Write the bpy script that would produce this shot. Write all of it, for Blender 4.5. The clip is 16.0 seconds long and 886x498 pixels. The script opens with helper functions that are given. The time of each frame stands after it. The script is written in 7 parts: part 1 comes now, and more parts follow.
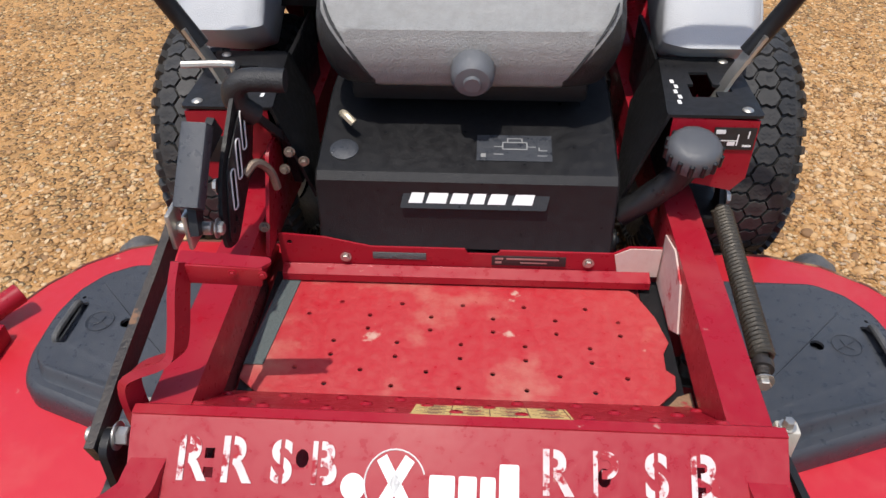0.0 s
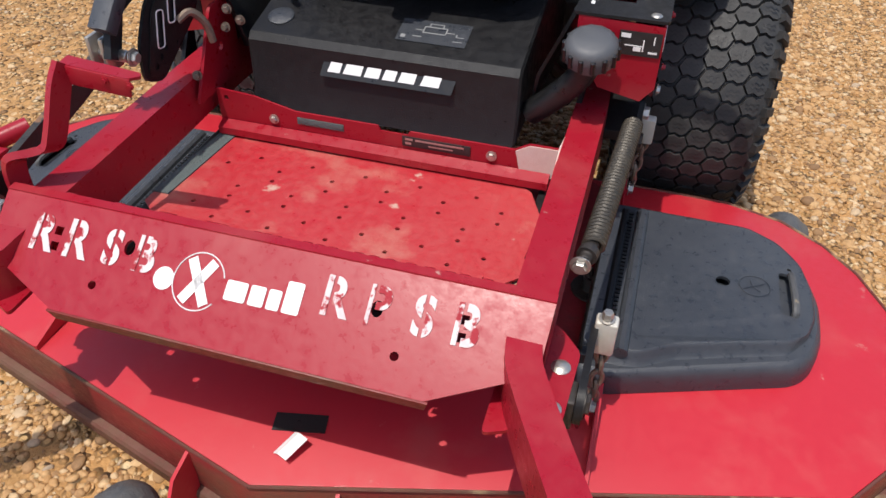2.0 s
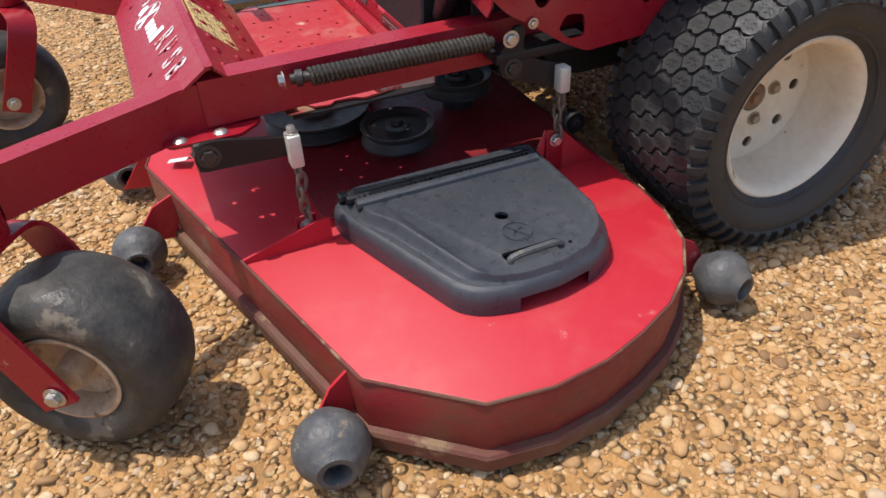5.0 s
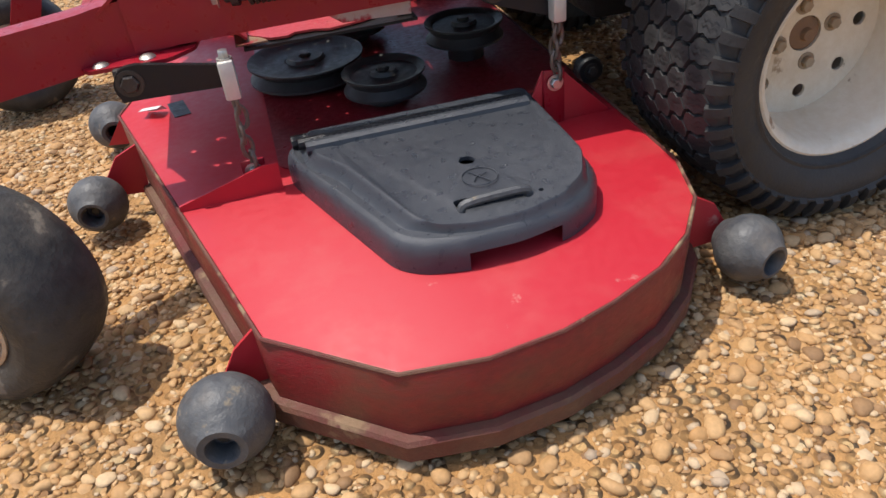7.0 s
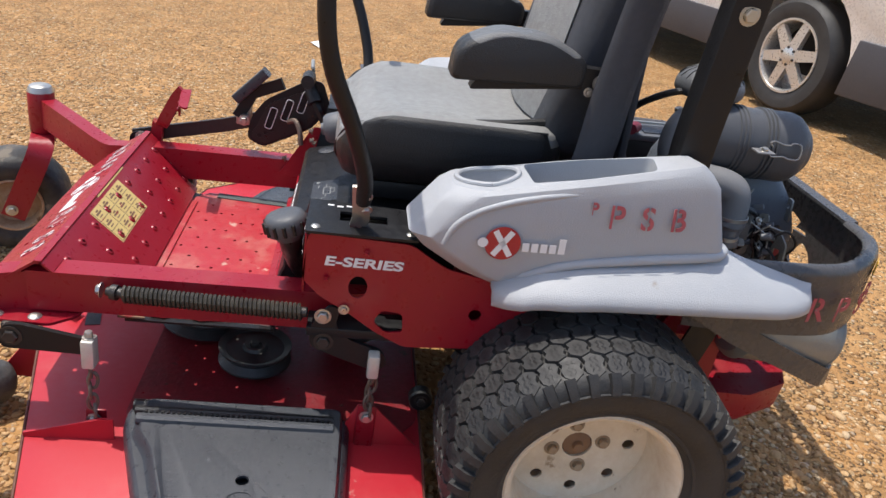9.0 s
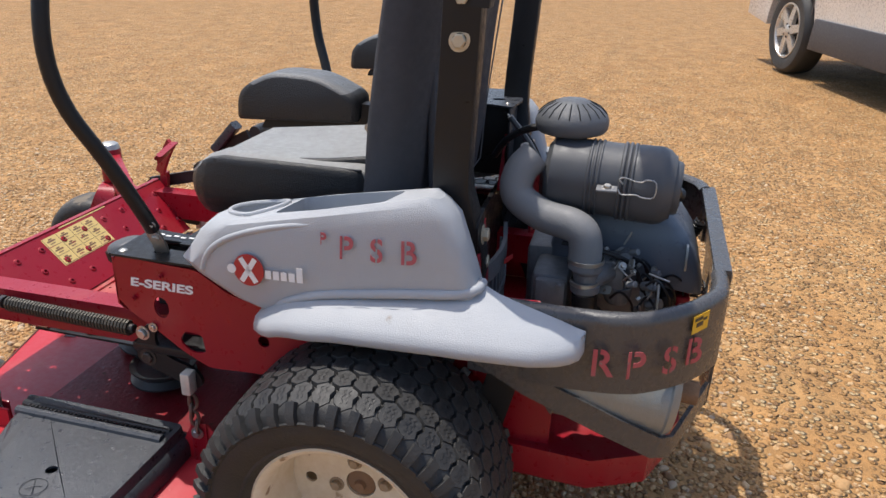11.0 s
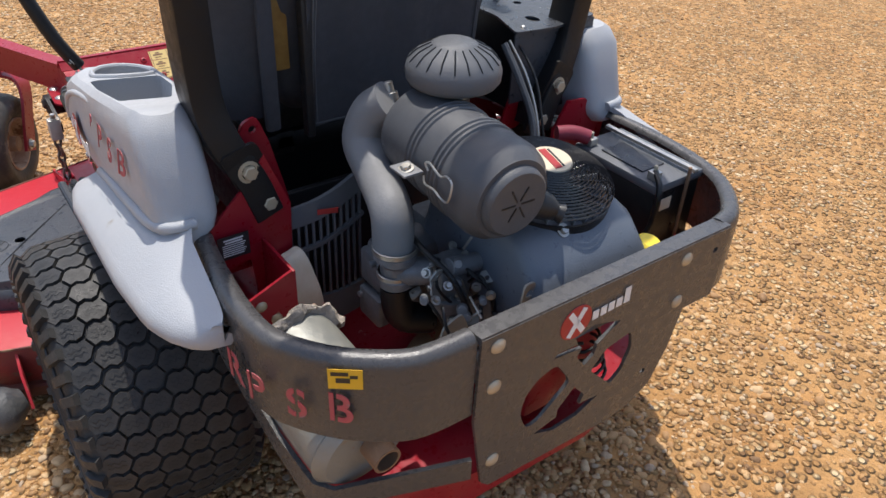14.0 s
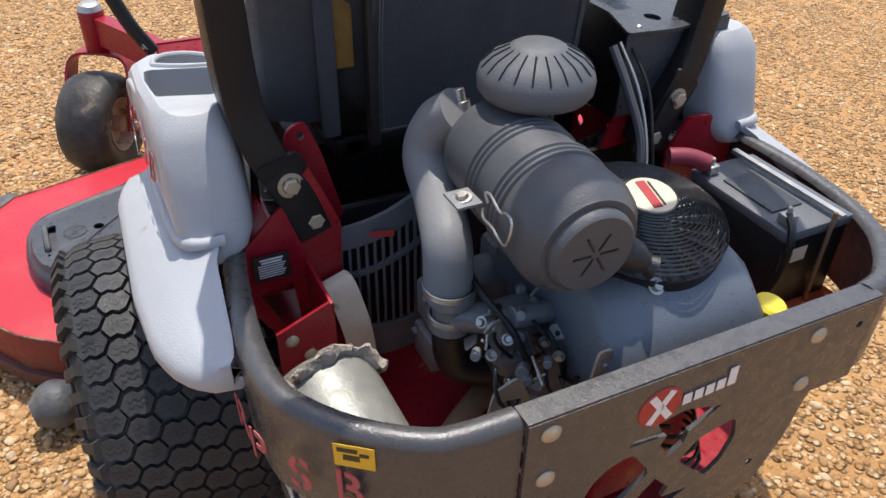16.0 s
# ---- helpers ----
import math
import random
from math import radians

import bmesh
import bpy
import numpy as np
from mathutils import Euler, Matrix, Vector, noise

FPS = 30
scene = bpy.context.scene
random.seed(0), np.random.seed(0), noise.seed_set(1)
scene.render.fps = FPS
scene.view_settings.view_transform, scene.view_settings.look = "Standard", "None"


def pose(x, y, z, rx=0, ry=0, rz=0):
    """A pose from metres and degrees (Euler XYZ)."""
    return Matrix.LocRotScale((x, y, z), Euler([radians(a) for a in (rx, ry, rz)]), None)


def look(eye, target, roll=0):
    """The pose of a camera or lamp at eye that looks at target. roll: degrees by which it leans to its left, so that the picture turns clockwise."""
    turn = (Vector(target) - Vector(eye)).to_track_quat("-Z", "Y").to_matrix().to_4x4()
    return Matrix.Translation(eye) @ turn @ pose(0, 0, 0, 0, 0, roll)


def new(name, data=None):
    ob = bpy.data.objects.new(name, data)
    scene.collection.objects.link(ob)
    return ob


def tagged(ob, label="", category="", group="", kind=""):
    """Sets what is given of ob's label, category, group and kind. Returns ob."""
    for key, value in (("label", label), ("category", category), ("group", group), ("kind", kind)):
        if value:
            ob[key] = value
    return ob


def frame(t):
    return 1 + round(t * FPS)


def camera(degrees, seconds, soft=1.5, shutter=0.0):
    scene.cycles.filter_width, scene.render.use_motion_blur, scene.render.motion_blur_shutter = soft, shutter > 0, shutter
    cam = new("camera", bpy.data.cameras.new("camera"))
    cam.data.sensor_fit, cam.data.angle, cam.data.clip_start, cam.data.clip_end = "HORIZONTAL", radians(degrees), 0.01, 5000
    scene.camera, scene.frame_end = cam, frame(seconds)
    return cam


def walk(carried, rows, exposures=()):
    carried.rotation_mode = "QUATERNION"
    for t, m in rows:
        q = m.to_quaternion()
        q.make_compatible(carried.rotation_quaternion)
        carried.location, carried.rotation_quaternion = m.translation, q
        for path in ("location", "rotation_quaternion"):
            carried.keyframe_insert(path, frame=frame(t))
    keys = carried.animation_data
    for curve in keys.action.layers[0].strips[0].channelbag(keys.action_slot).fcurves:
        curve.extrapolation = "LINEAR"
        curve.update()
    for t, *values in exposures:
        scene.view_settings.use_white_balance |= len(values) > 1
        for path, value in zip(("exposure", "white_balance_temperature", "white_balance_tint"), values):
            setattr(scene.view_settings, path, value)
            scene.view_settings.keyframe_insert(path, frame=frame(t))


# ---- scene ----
cam = camera(60.6, 16.0)
PATH = [
    (0, (0.028, 0.917, 1.243), (-0.073, 2.47, -0.014), -0.8),
    (0.5, (0.022, 0.933, 1.203), (-0.1, 2.41, -0.14), -0.8),
    (1, (0.025, 0.934, 1.193), (-0.154, 2.38, -0.177), -0.9),
    (1.5, (0.134, 0.911, 1.172), (-0.141, 2.362, -0.177), -0.2),
    (2, (0.443, 0.831, 1.15), (0.015, 2.285, -0.155), 0.5),
    (2.5, (0.728, 0.887, 1.087), (0.101, 2.296, -0.185), 1.1),
    (3, (1.009, 0.989, 1.049), (0.145, 2.291, -0.199), 1.4),
    (3.5, (1.258, 0.99, 1.053), (0.167, 2.131, -0.175), 1.3),
    (4, (1.408, 1.148, 0.987), (0.134, 2.098, -0.226), 0.6),
    (4.5, (1.57, 1.289, 0.971), (0.162, 2.064, -0.219), -0.7),
    (4.7, (1.656, 1.334, 1.008), (0.204, 2.028, -0.18), -1.7),
    (6.8, (1.616, 1.655, 0.772), (0.004, 2.005, -0.36), -6.9),
    (7, (1.617, 1.656, 0.776), (0.007, 1.996, -0.361), -6.7),
    (7.5, (1.624, 1.65, 0.783), (0.03, 1.985, -0.378), -5.5),
    (8, (1.583, 1.702, 0.964), (0.011, 2.049, -0.223), -0.7),
    (8.5, (1.622, 1.869, 1.107), (-0.047, 2.19, 0.054), 6.8),
    (9, (1.704, 2.047, 1.253), (-0.077, 2.32, 0.386), 9.1),
    (9.2, (1.707, 2.145, 1.284), (-0.105, 2.387, 0.472), 8.4),
    (11.3, (1.642, 3.181, 1.287), (-0.08, 2.59, 0.459), 2.1),
    (11.5, (1.624, 3.311, 1.286), (-0.043, 2.649, 0.402), 2.9),
    (12, (1.488, 3.542, 1.316), (-0.015, 2.709, 0.292), 5.0),
    (12.5, (1.189, 3.67, 1.31), (-0.139, 2.685, 0.185), 6.1),
    (13, (0.974, 3.787, 1.344), (-0.206, 2.675, 0.174), 6.0),
    (13.5, (0.829, 3.828, 1.385), (-0.241, 2.611, 0.214), 5.2),
    (14, (0.745, 3.771, 1.385), (-0.262, 2.487, 0.229), 4.3),
    (14.5, (0.714, 3.74, 1.376), (-0.261, 2.427, 0.226), 3.5),
    (15, (0.702, 3.734, 1.374), (-0.23, 2.394, 0.218), 2.7),
    (15.5, (0.66, 3.681, 1.355), (-0.208, 2.311, 0.185), 2.1),
    (16, (0.55, 3.644, 1.33), (-0.16, 2.208, 0.134), 2.1),
]
walk(cam, [(t, look(eye, target, roll)) for t, eye, target, roll in PATH], exposures=[(0, 0.36), (3, 0.41), (4.5, 0.48), (9.2, 0.49), (11.5, 0.46), (12.5, 0.50), (14, 0.53), (15, 0.56), (16, 0.67)])

# ---- light ----
SUN_TO = Vector((-0.13, -0.31, 1.0)).normalized()
world = bpy.data.worlds.new("sky")
scene.world = world
world.use_nodes = True
wn = world.node_tree.nodes
sky = wn.new("ShaderNodeTexSky")
sky.sky_type, sky.sun_disc = "NISHITA", False
sky.sun_elevation = math.asin(SUN_TO.z)
sky.sun_rotation = math.atan2(SUN_TO.x, SUN_TO.y)
sky.air_density, sky.dust_density = 0.9, 2.0
wn["Background"].inputs["Strength"].default_value = 0.15
world.node_tree.links.new(sky.outputs["Color"], wn["Background"].inputs["Color"])
lamp = bpy.data.lights.new("sun", "SUN")
lamp.energy, lamp.angle, lamp.color = 3.0, radians(0.53), (1.0, 0.95, 0.88)
new("sun", lamp).matrix_world = look(SUN_TO * 20, (0, 0, 0))

# ---- materials ----


def mat(name, color, rough=0.5, metal=0.0, other=None, big=3.0, small=60.0, amount=0.35, bump=0.02, bump_scale=180.0,
        specks=None, speck_scale=25.0, speck_at=0.62, rough_var=0.15, coat=0.0, random=0.0, streak=None, dust=None, dust_scale=4.0, dust_at=0.5, dust_max=0.6, spec=0.5):
    """A surface with two scales of variation, fine relief and, where given, specks of wear or dirt of another colour."""
    m = bpy.data.materials.new(name)
    m.use_nodes = True
    N, L = m.node_tree.nodes, m.node_tree.links
    b = N["Principled BSDF"]
    co = N.new("ShaderNodeTexCoord").outputs["Object"]
    if streak:
        mp = N.new("ShaderNodeMapping")
        mp.inputs["Scale"].default_value = streak
        L.new(co, mp.inputs["Vector"])
        co = mp.outputs["Vector"]

    def noise_of(scale, detail=6.0):
        n = N.new("ShaderNodeTexNoise")
        n.inputs["Scale"].default_value, n.inputs["Detail"].default_value, n.inputs["Roughness"].default_value = scale, detail, 0.6
        L.new(co, n.inputs["Vector"])
        return n.outputs["Fac"]

    def ramp(fac, lo, hi, a=0.0, c=1.0):
        r = N.new("ShaderNodeMapRange")
        r.inputs["From Min"].default_value, r.inputs["From Max"].default_value = lo, hi
        r.inputs["To Min"].default_value, r.inputs["To Max"].default_value = a, c
        L.new(fac, r.inputs["Value"])
        return r.outputs["Result"]

    def blend(fac, a, c):
        x = N.new("ShaderNodeMix")
        x.data_type = "RGBA"
        L.new(fac, x.inputs[0])
        for sock, v in ((x.inputs[6], a), (x.inputs[7], c)):
            if isinstance(v, tuple):
                sock.default_value = (*v, 1)
            else:
                L.new(v, sock)
        return x.outputs[2]

    other = other or tuple(min(1, c * 1.5 + 0.01) for c in color)
    nb, ns = noise_of(big), noise_of(small)
    both = N.new("ShaderNodeMath")
    both.operation = "MULTIPLY_ADD"
    L.new(nb, both.inputs[0])
    both.inputs[1].default_value = 0.6
    half = N.new("ShaderNodeMath")
    half.operation = "MULTIPLY"
    L.new(ns, half.inputs[0])
    half.inputs[1].default_value = 0.4
    L.new(half.outputs[0], both.inputs[2])
    col = blend(ramp(both.outputs[0], 0.35, 0.65, 0.0, amount), color, other)
    if random:
        oi = N.new("ShaderNodeObjectInfo")
        hs = N.new("ShaderNodeHueSaturation")
        L.new(ramp(oi.outputs["Random"], 0, 1, 1 - random, 1 + random), hs.inputs["Value"])
        L.new(col, hs.inputs["Color"])
        col = hs.outputs["Color"]
    rg = ramp(ns, 0.3, 0.7, max(0.02, rough - rough_var), min(1, rough + rough_var))
    if specks:
        sp = noise_of(speck_scale, 9.0)
        mask = ramp(sp, speck_at, speck_at + 0.05)
        col = blend(mask, col, specks)
        x = N.new("ShaderNodeMix")
        L.new(mask, x.inputs[0])
        L.new(rg, x.inputs[2])
        x.inputs[3].default_value = 0.85
        rg = x.outputs[0]
    if dust:
        col = blend(ramp(noise_of(dust_scale, 8.0), dust_at, dust_at + 0.18, 0.0, dust_max), col, dust)
    L.new(col, b.inputs["Base Color"])
    L.new(rg, b.inputs["Roughness"])
    b.inputs["Metallic"].default_value = metal
    b.inputs["Coat Weight"].default_value = coat
    b.inputs["Specular IOR Level"].default_value = spec
    if bump:
        bp = N.new("ShaderNodeBump")
        bp.inputs["Strength"].default_value, bp.inputs["Distance"].default_value = 0.6, bump * 0.05
        L.new(noise_of(bump_scale, 4.0), bp.inputs["Height"])
        L.new(bp.outputs["Normal"], b.inputs["Normal"])
    return m


RED = mat("red_paint", (0.46, 0.014, 0.026), 0.50, rough_var=0.08, other=(0.49, 0.022, 0.034), amount=0.2, big=1.6, specks=(0.52, 0.20, 0.17), speck_at=0.675, speck_scale=13, bump=0.004, bump_scale=60, coat=0.05, dust=(0.50, 0.11, 0.09), dust_scale=7, dust_at=0.53, dust_max=0.26)
FRAME_RED = mat("crimson_frame_paint", (0.290, 0.006, 0.017), 0.36, spec=0.42, other=(0.32, 0.012, 0.024), amount=0.4, big=2.5, specks=(0.42, 0.20, 0.17), speck_at=0.685, speck_scale=24, bump=0.006, bump_scale=70, dust=(0.36, 0.085, 0.075), dust_scale=5, dust_at=0.53, dust_max=0.30)
RED_WORN = mat("worn_red_paint", (0.41, 0.020, 0.030), 0.42, other=(0.43, 0.070, 0.068), amount=0.9, specks=(0.50, 0.30, 0.24), speck_at=0.66, speck_scale=15, bump=0.03, bump_scale=120, dust=(0.50, 0.27, 0.20), dust_scale=6.0, dust_at=0.52, dust_max=0.62)
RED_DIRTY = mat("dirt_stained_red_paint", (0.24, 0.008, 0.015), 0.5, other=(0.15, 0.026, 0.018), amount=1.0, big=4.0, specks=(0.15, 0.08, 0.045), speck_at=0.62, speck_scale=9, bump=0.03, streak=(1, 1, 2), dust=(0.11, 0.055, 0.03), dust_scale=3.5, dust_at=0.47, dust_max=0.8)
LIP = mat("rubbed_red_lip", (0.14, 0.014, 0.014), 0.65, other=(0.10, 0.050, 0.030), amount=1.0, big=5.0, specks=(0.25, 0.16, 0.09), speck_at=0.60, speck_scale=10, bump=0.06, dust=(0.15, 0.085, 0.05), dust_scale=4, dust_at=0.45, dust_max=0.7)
# darker, dark-specked red: the shade below the floor plate is in the colour
SHADED_RED = mat("shade_darkened_red_paint", (0.30, 0.012, 0.022), 0.4, other=(0.16, 0.020, 0.022), amount=0.9, big=5, specks=(0.10, 0.06, 0.04), speck_at=0.64, speck_scale=18, bump=0.05, bump_scale=90)
RUST = mat("dusty_steel_edge", (0.20, 0.11, 0.06), 0.8, other=(0.34, 0.22, 0.13), specks=(0.28, 0.03, 0.03), speck_at=0.58, bump=0.05)
BLACK = mat("black_powder_coat", (0.010, 0.010, 0.011), 0.42, other=(0.022, 0.021, 0.021), bump=0.02, bump_scale=500, spec=0.32)
BUMPER = mat("scuffed_black_powder_coat", (0.064, 0.062, 0.062), 0.30, spec=0.6, other=(0.075, 0.070, 0.066), amount=0.6, bump=0.02, bump_scale=400, specks=(0.15, 0.13, 0.115), speck_at=0.73, speck_scale=26)
PLASTIC = mat("dark_grey_moulded_plastic", (0.029, 0.033, 0.041), 0.36, other=(0.060, 0.064, 0.072), amount=0.8, bump=0.03, bump_scale=700, specks=(0.10, 0.085, 0.07), speck_at=0.70, speck_scale=9)
BLACK_PLASTIC = mat("black_plastic", (0.006, 0.006, 0.007), 0.4, other=(0.022, 0.022, 0.022), bump=0.02, bump_scale=600)
FILTER = mat("black_textured_plastic", (0.074, 0.077, 0.084), 0.46, other=(0.098, 0.099, 0.103), bump=0.02, bump_scale=500)
PIPE = mat("faded_grey_rubber", (0.19, 0.19, 0.195), 0.6, other=(0.24, 0.24, 0.24), bump=0.02)
SHROUD = mat("blue_grey_engine_plastic", (0.115, 0.132, 0.158), 0.38, other=(0.145, 0.158, 0.175), bump=0.02, bump_scale=400)
GREY = mat("pale_grey_moulded_plastic", (0.38, 0.392, 0.41), 0.5, other=(0.43, 0.437, 0.447), amount=0.6, bump=0.03, bump_scale=420, specks=(0.30, 0.26, 0.22), speck_at=0.72, speck_scale=8)
RUBBER = mat("dusty_tyre_rubber", (0.025, 0.025, 0.025), 0.55, other=(0.062, 0.059, 0.056), amount=0.8, spec=0.35, big=5, bump=0.04, bump_scale=160, specks=(0.10, 0.085, 0.07), speck_at=0.69, speck_scale=14)
CASTER = mat("scuffed_smooth_rubber", (0.024, 0.023, 0.022), 0.5, other=(0.075, 0.070, 0.062), amount=0.9, big=9, small=40, bump=0.08, bump_scale=60, specks=(0.20, 0.17, 0.13), speck_at=0.60, speck_scale=14, dust=(0.15, 0.125, 0.10), dust_scale=7, dust_at=0.52, dust_max=0.55, spec=0.3)
ROLLER = mat("scuffed_grey_roller_plastic", (0.045, 0.048, 0.055), 0.55, other=(0.12, 0.118, 0.112), amount=0.9, big=14, bump=0.09, bump_scale=70, specks=(0.21, 0.17, 0.12), speck_at=0.63, speck_scale=30, dust=(0.20, 0.15, 0.10), dust_scale=9, dust_at=0.56, dust_max=0.5)
RIM = mat("dirty_cream_wheel_paint", (0.82, 0.74, 0.60), 0.45, other=(0.68, 0.57, 0.40), amount=0.9, specks=(0.32, 0.22, 0.13), speck_at=0.63, speck_scale=16, bump=0.02, dust=(0.55, 0.42, 0.27), dust_scale=7, dust_at=0.54, dust_max=0.45)
CASTER_RIM = mat("rust_stained_caster_rim", (0.58, 0.45, 0.31), 0.6, other=(0.36, 0.22, 0.12), amount=1.0, big=9, specks=(0.20, 0.10, 0.05), speck_at=0.58, speck_scale=16, bump=0.04)
STEEL = mat("zinc_plated_steel", (0.52, 0.50, 0.46), 0.4, 0.85, other=(0.38, 0.35, 0.30), bump=0.02)
BRASSY = mat("yellow_zinc_bolt", (0.52, 0.45, 0.33), 0.45, 0.45, other=(0.42, 0.36, 0.27), bump=0.02)
PULLEY = mat("belt_polished_steel", (0.040, 0.038, 0.035), 0.5, 0.3, other=(0.09, 0.083, 0.075), amount=0.8, bump=0.02)
ZINC = mat("pale_zinc_plate", (0.62, 0.60, 0.54), 0.45, 0.25, other=(0.5, 0.46, 0.38), amount=0.8, bump=0.02)
IRON = mat("dull_cast_aluminium", (0.25, 0.255, 0.26), 0.5, 0.3, other=(0.10, 0.10, 0.105), bump=0.06, bump_scale=90)
DARK_STEEL = mat("oily_dark_steel", (0.028, 0.026, 0.025), 0.45, 0.3, other=(0.12, 0.09, 0.07), bump=0.04, specks=(0.22, 0.12, 0.07), speck_at=0.66)
CHAIN = mat("rusty_chain_steel", (0.22, 0.19, 0.16), 0.55, 0.6, other=(0.16, 0.09, 0.06), amount=0.9, bump=0.05)
VINYL = mat("black_seat_vinyl", (0.010, 0.010, 0.011), 0.45, other=(0.034, 0.033, 0.032), bump=0.06, bump_scale=330)
VINYL_LIT = mat("lit_armrest_vinyl", (0.12, 0.122, 0.122), 0.42, other=(0.17, 0.17, 0.168), bump=0.06, bump_scale=330)
VINYL_GREY = mat("worn_grey_seat_vinyl", (0.29, 0.292, 0.285), 0.45, other=(0.21, 0.206, 0.198), amount=0.9, bump=0.08, bump_scale=330, specks=(0.33, 0.32, 0.30), speck_at=0.66, speck_scale=40)
CLOTH = mat("black_seat_back_cloth", (0.044, 0.047, 0.056), 0.75, other=(0.072, 0.074, 0.083), bump=0.08, bump_scale=500)
CAP = mat("weathered_grey_plastic", (0.10, 0.105, 0.115), 0.5, other=(0.14, 0.145, 0.15), bump=0.03, bump_scale=500)
SCREEN = mat("glossy_black_plastic", (0.035, 0.035, 0.038), 0.22, bump=0)
NUT = mat("cream_painted_nut", (0.40, 0.34, 0.24), 0.6, other=(0.28, 0.18, 0.10), amount=0.9, bump=0.02)
CREAM = mat("cream_badge", (0.58, 0.50, 0.36), 0.55)
WHITE = mat("white_paint", (0.80, 0.79, 0.77), 0.5, other=(0.7, 0.68, 0.65))
STENCIL = mat("chipped_white_stencil_paint", (0.64, 0.57, 0.56), 0.6, other=(0.58, 0.42, 0.41), amount=0.9, specks=(0.32, 0.02, 0.03), speck_at=0.53, speck_scale=38)
GREASE = mat("greasy_spring_steel", (0.040, 0.034, 0.026), 0.45, 0.3, other=(0.085, 0.070, 0.050), amount=0.8, bump=0.04)
STENCIL_RED = mat("chipped_red_stencil_paint", (0.44, 0.05, 0.075), 0.6, other=(0.36, 0.14, 0.13), amount=0.8, specks=(0.24, 0.19, 0.19), speck_at=0.60, speck_scale=60)
BOOT = mat("faded_red_rubber", (0.20, 0.018, 0.035), 0.6, other=(0.25, 0.03, 0.05))
DECAL_RED = mat("red_decal", (0.36, 0.02, 0.02), 0.45)
YELLOW = mat("yellow_decal", (0.75, 0.45, 0.02), 0.5, other=(0.65, 0.42, 0.08))
OCHRE = mat("worn_ochre_cloth", (0.30, 0.17, 0.03), 0.8, other=(0.20, 0.11, 0.03), amount=0.9)
YELLOW_CAP = mat("yellow_plastic", (0.80, 0.60, 0.04), 0.4)
MANILA = mat("faded_yellow_sticker", (0.72, 0.55, 0.20), 0.6, other=(0.62, 0.45, 0.2), specks=(0.4, 0.3, 0.2), speck_at=0.66)
DECAL_DARK = mat("black_decal", (0.02, 0.02, 0.02), 0.4)
MUFFLER = mat("heat_stained_aluminised_steel", (0.21, 0.225, 0.222), 0.48, 0.35, other=(0.33, 0.32, 0.28), amount=0.9, specks=(0.3, 0.22, 0.15), speck_at=0.66)
SCALE = mat("flaking_white_scale", (0.52, 0.46, 0.39), 0.8, other=(0.27, 0.18, 0.11), big=30, bump=0.4, bump_scale=70, specks=(0.2, 0.12, 0.08), speck_at=0.58)
TAPE = mat("grey_green_grip_tape", (0.08, 0.10, 0.10), 0.8, other=(0.12, 0.13, 0.12), bump=0.08)
WHITE_PRIMER = mat("bleached_pink_paint", (0.62, 0.52, 0.47), 0.6, other=(0.55, 0.36, 0.32), amount=0.8, specks=(0.45, 0.03, 0.04), speck_at=0.6, speck_scale=10)
SILVER = mat("silver_car_paint", (0.78, 0.75, 0.70), 0.3, 0.2, other=(0.55, 0.52, 0.48), coat=0.5, bump=0)
ALLOY = mat("car_wheel_alloy", (0.62, 0.60, 0.57), 0.35, 0.7, other=(0.5, 0.47, 0.43), bump=0)
CLADDING = mat("dark_car_cladding", (0.045, 0.040, 0.042), 0.55)

# ---- building helpers ----
from mathutils.geometry import tessellate_polygon


def part(name, bm, material, parent=None, label="", smooth=35, recalc=True):
    """One mesh object from a bmesh, under a thing or a part."""
    if recalc:
        bmesh.ops.recalc_face_normals(bm, faces=bm.faces)
    me = bpy.data.meshes.new(name)
    for f in bm.faces:
        f.smooth = smooth > 0
    bm.to_mesh(me)
    bm.free()
    if smooth > 0:
        me.set_sharp_from_angle(angle=radians(smooth))
    me.materials.append(material)
    ob = new(name, me)
    if parent:
        ob.parent = parent
    if label:
        tagged(ob, label)
    return ob


def thing(name, label, category, at=(0, 0, 0), group="", kind=""):
    e = new(name)
    e.location = at
    e.empty_display_size = 0.1
    return tagged(e, label, category, group, kind)


def soften(bm, width, segments=2, angle=30):
    if width > 0:
        es = [e for e in bm.edges if len(e.link_faces) == 2 and e.calc_face_angle(0) > radians(angle)]
        bmesh.ops.bevel(bm, geom=es, offset=width, segments=segments, profile=0.5, affect="EDGES", clamp_overlap=True)
    return bm


def move(bm, m):
    bmesh.ops.transform(bm, matrix=m, verts=bm.verts)
    return bm


def box(x0, x1, y0, y1, z0, z1, bev=0.003, m=None):
    bm = bmesh.new()
    bmesh.ops.create_cube(bm, size=1)
    bmesh.ops.scale(bm, vec=(x1 - x0, y1 - y0, z1 - z0), verts=bm.verts)
    bmesh.ops.translate(bm, vec=((x0 + x1) / 2, (y0 + y1) / 2, (z0 + z1) / 2), verts=bm.verts)
    soften(bm, bev)
    return move(bm, m) if m else bm


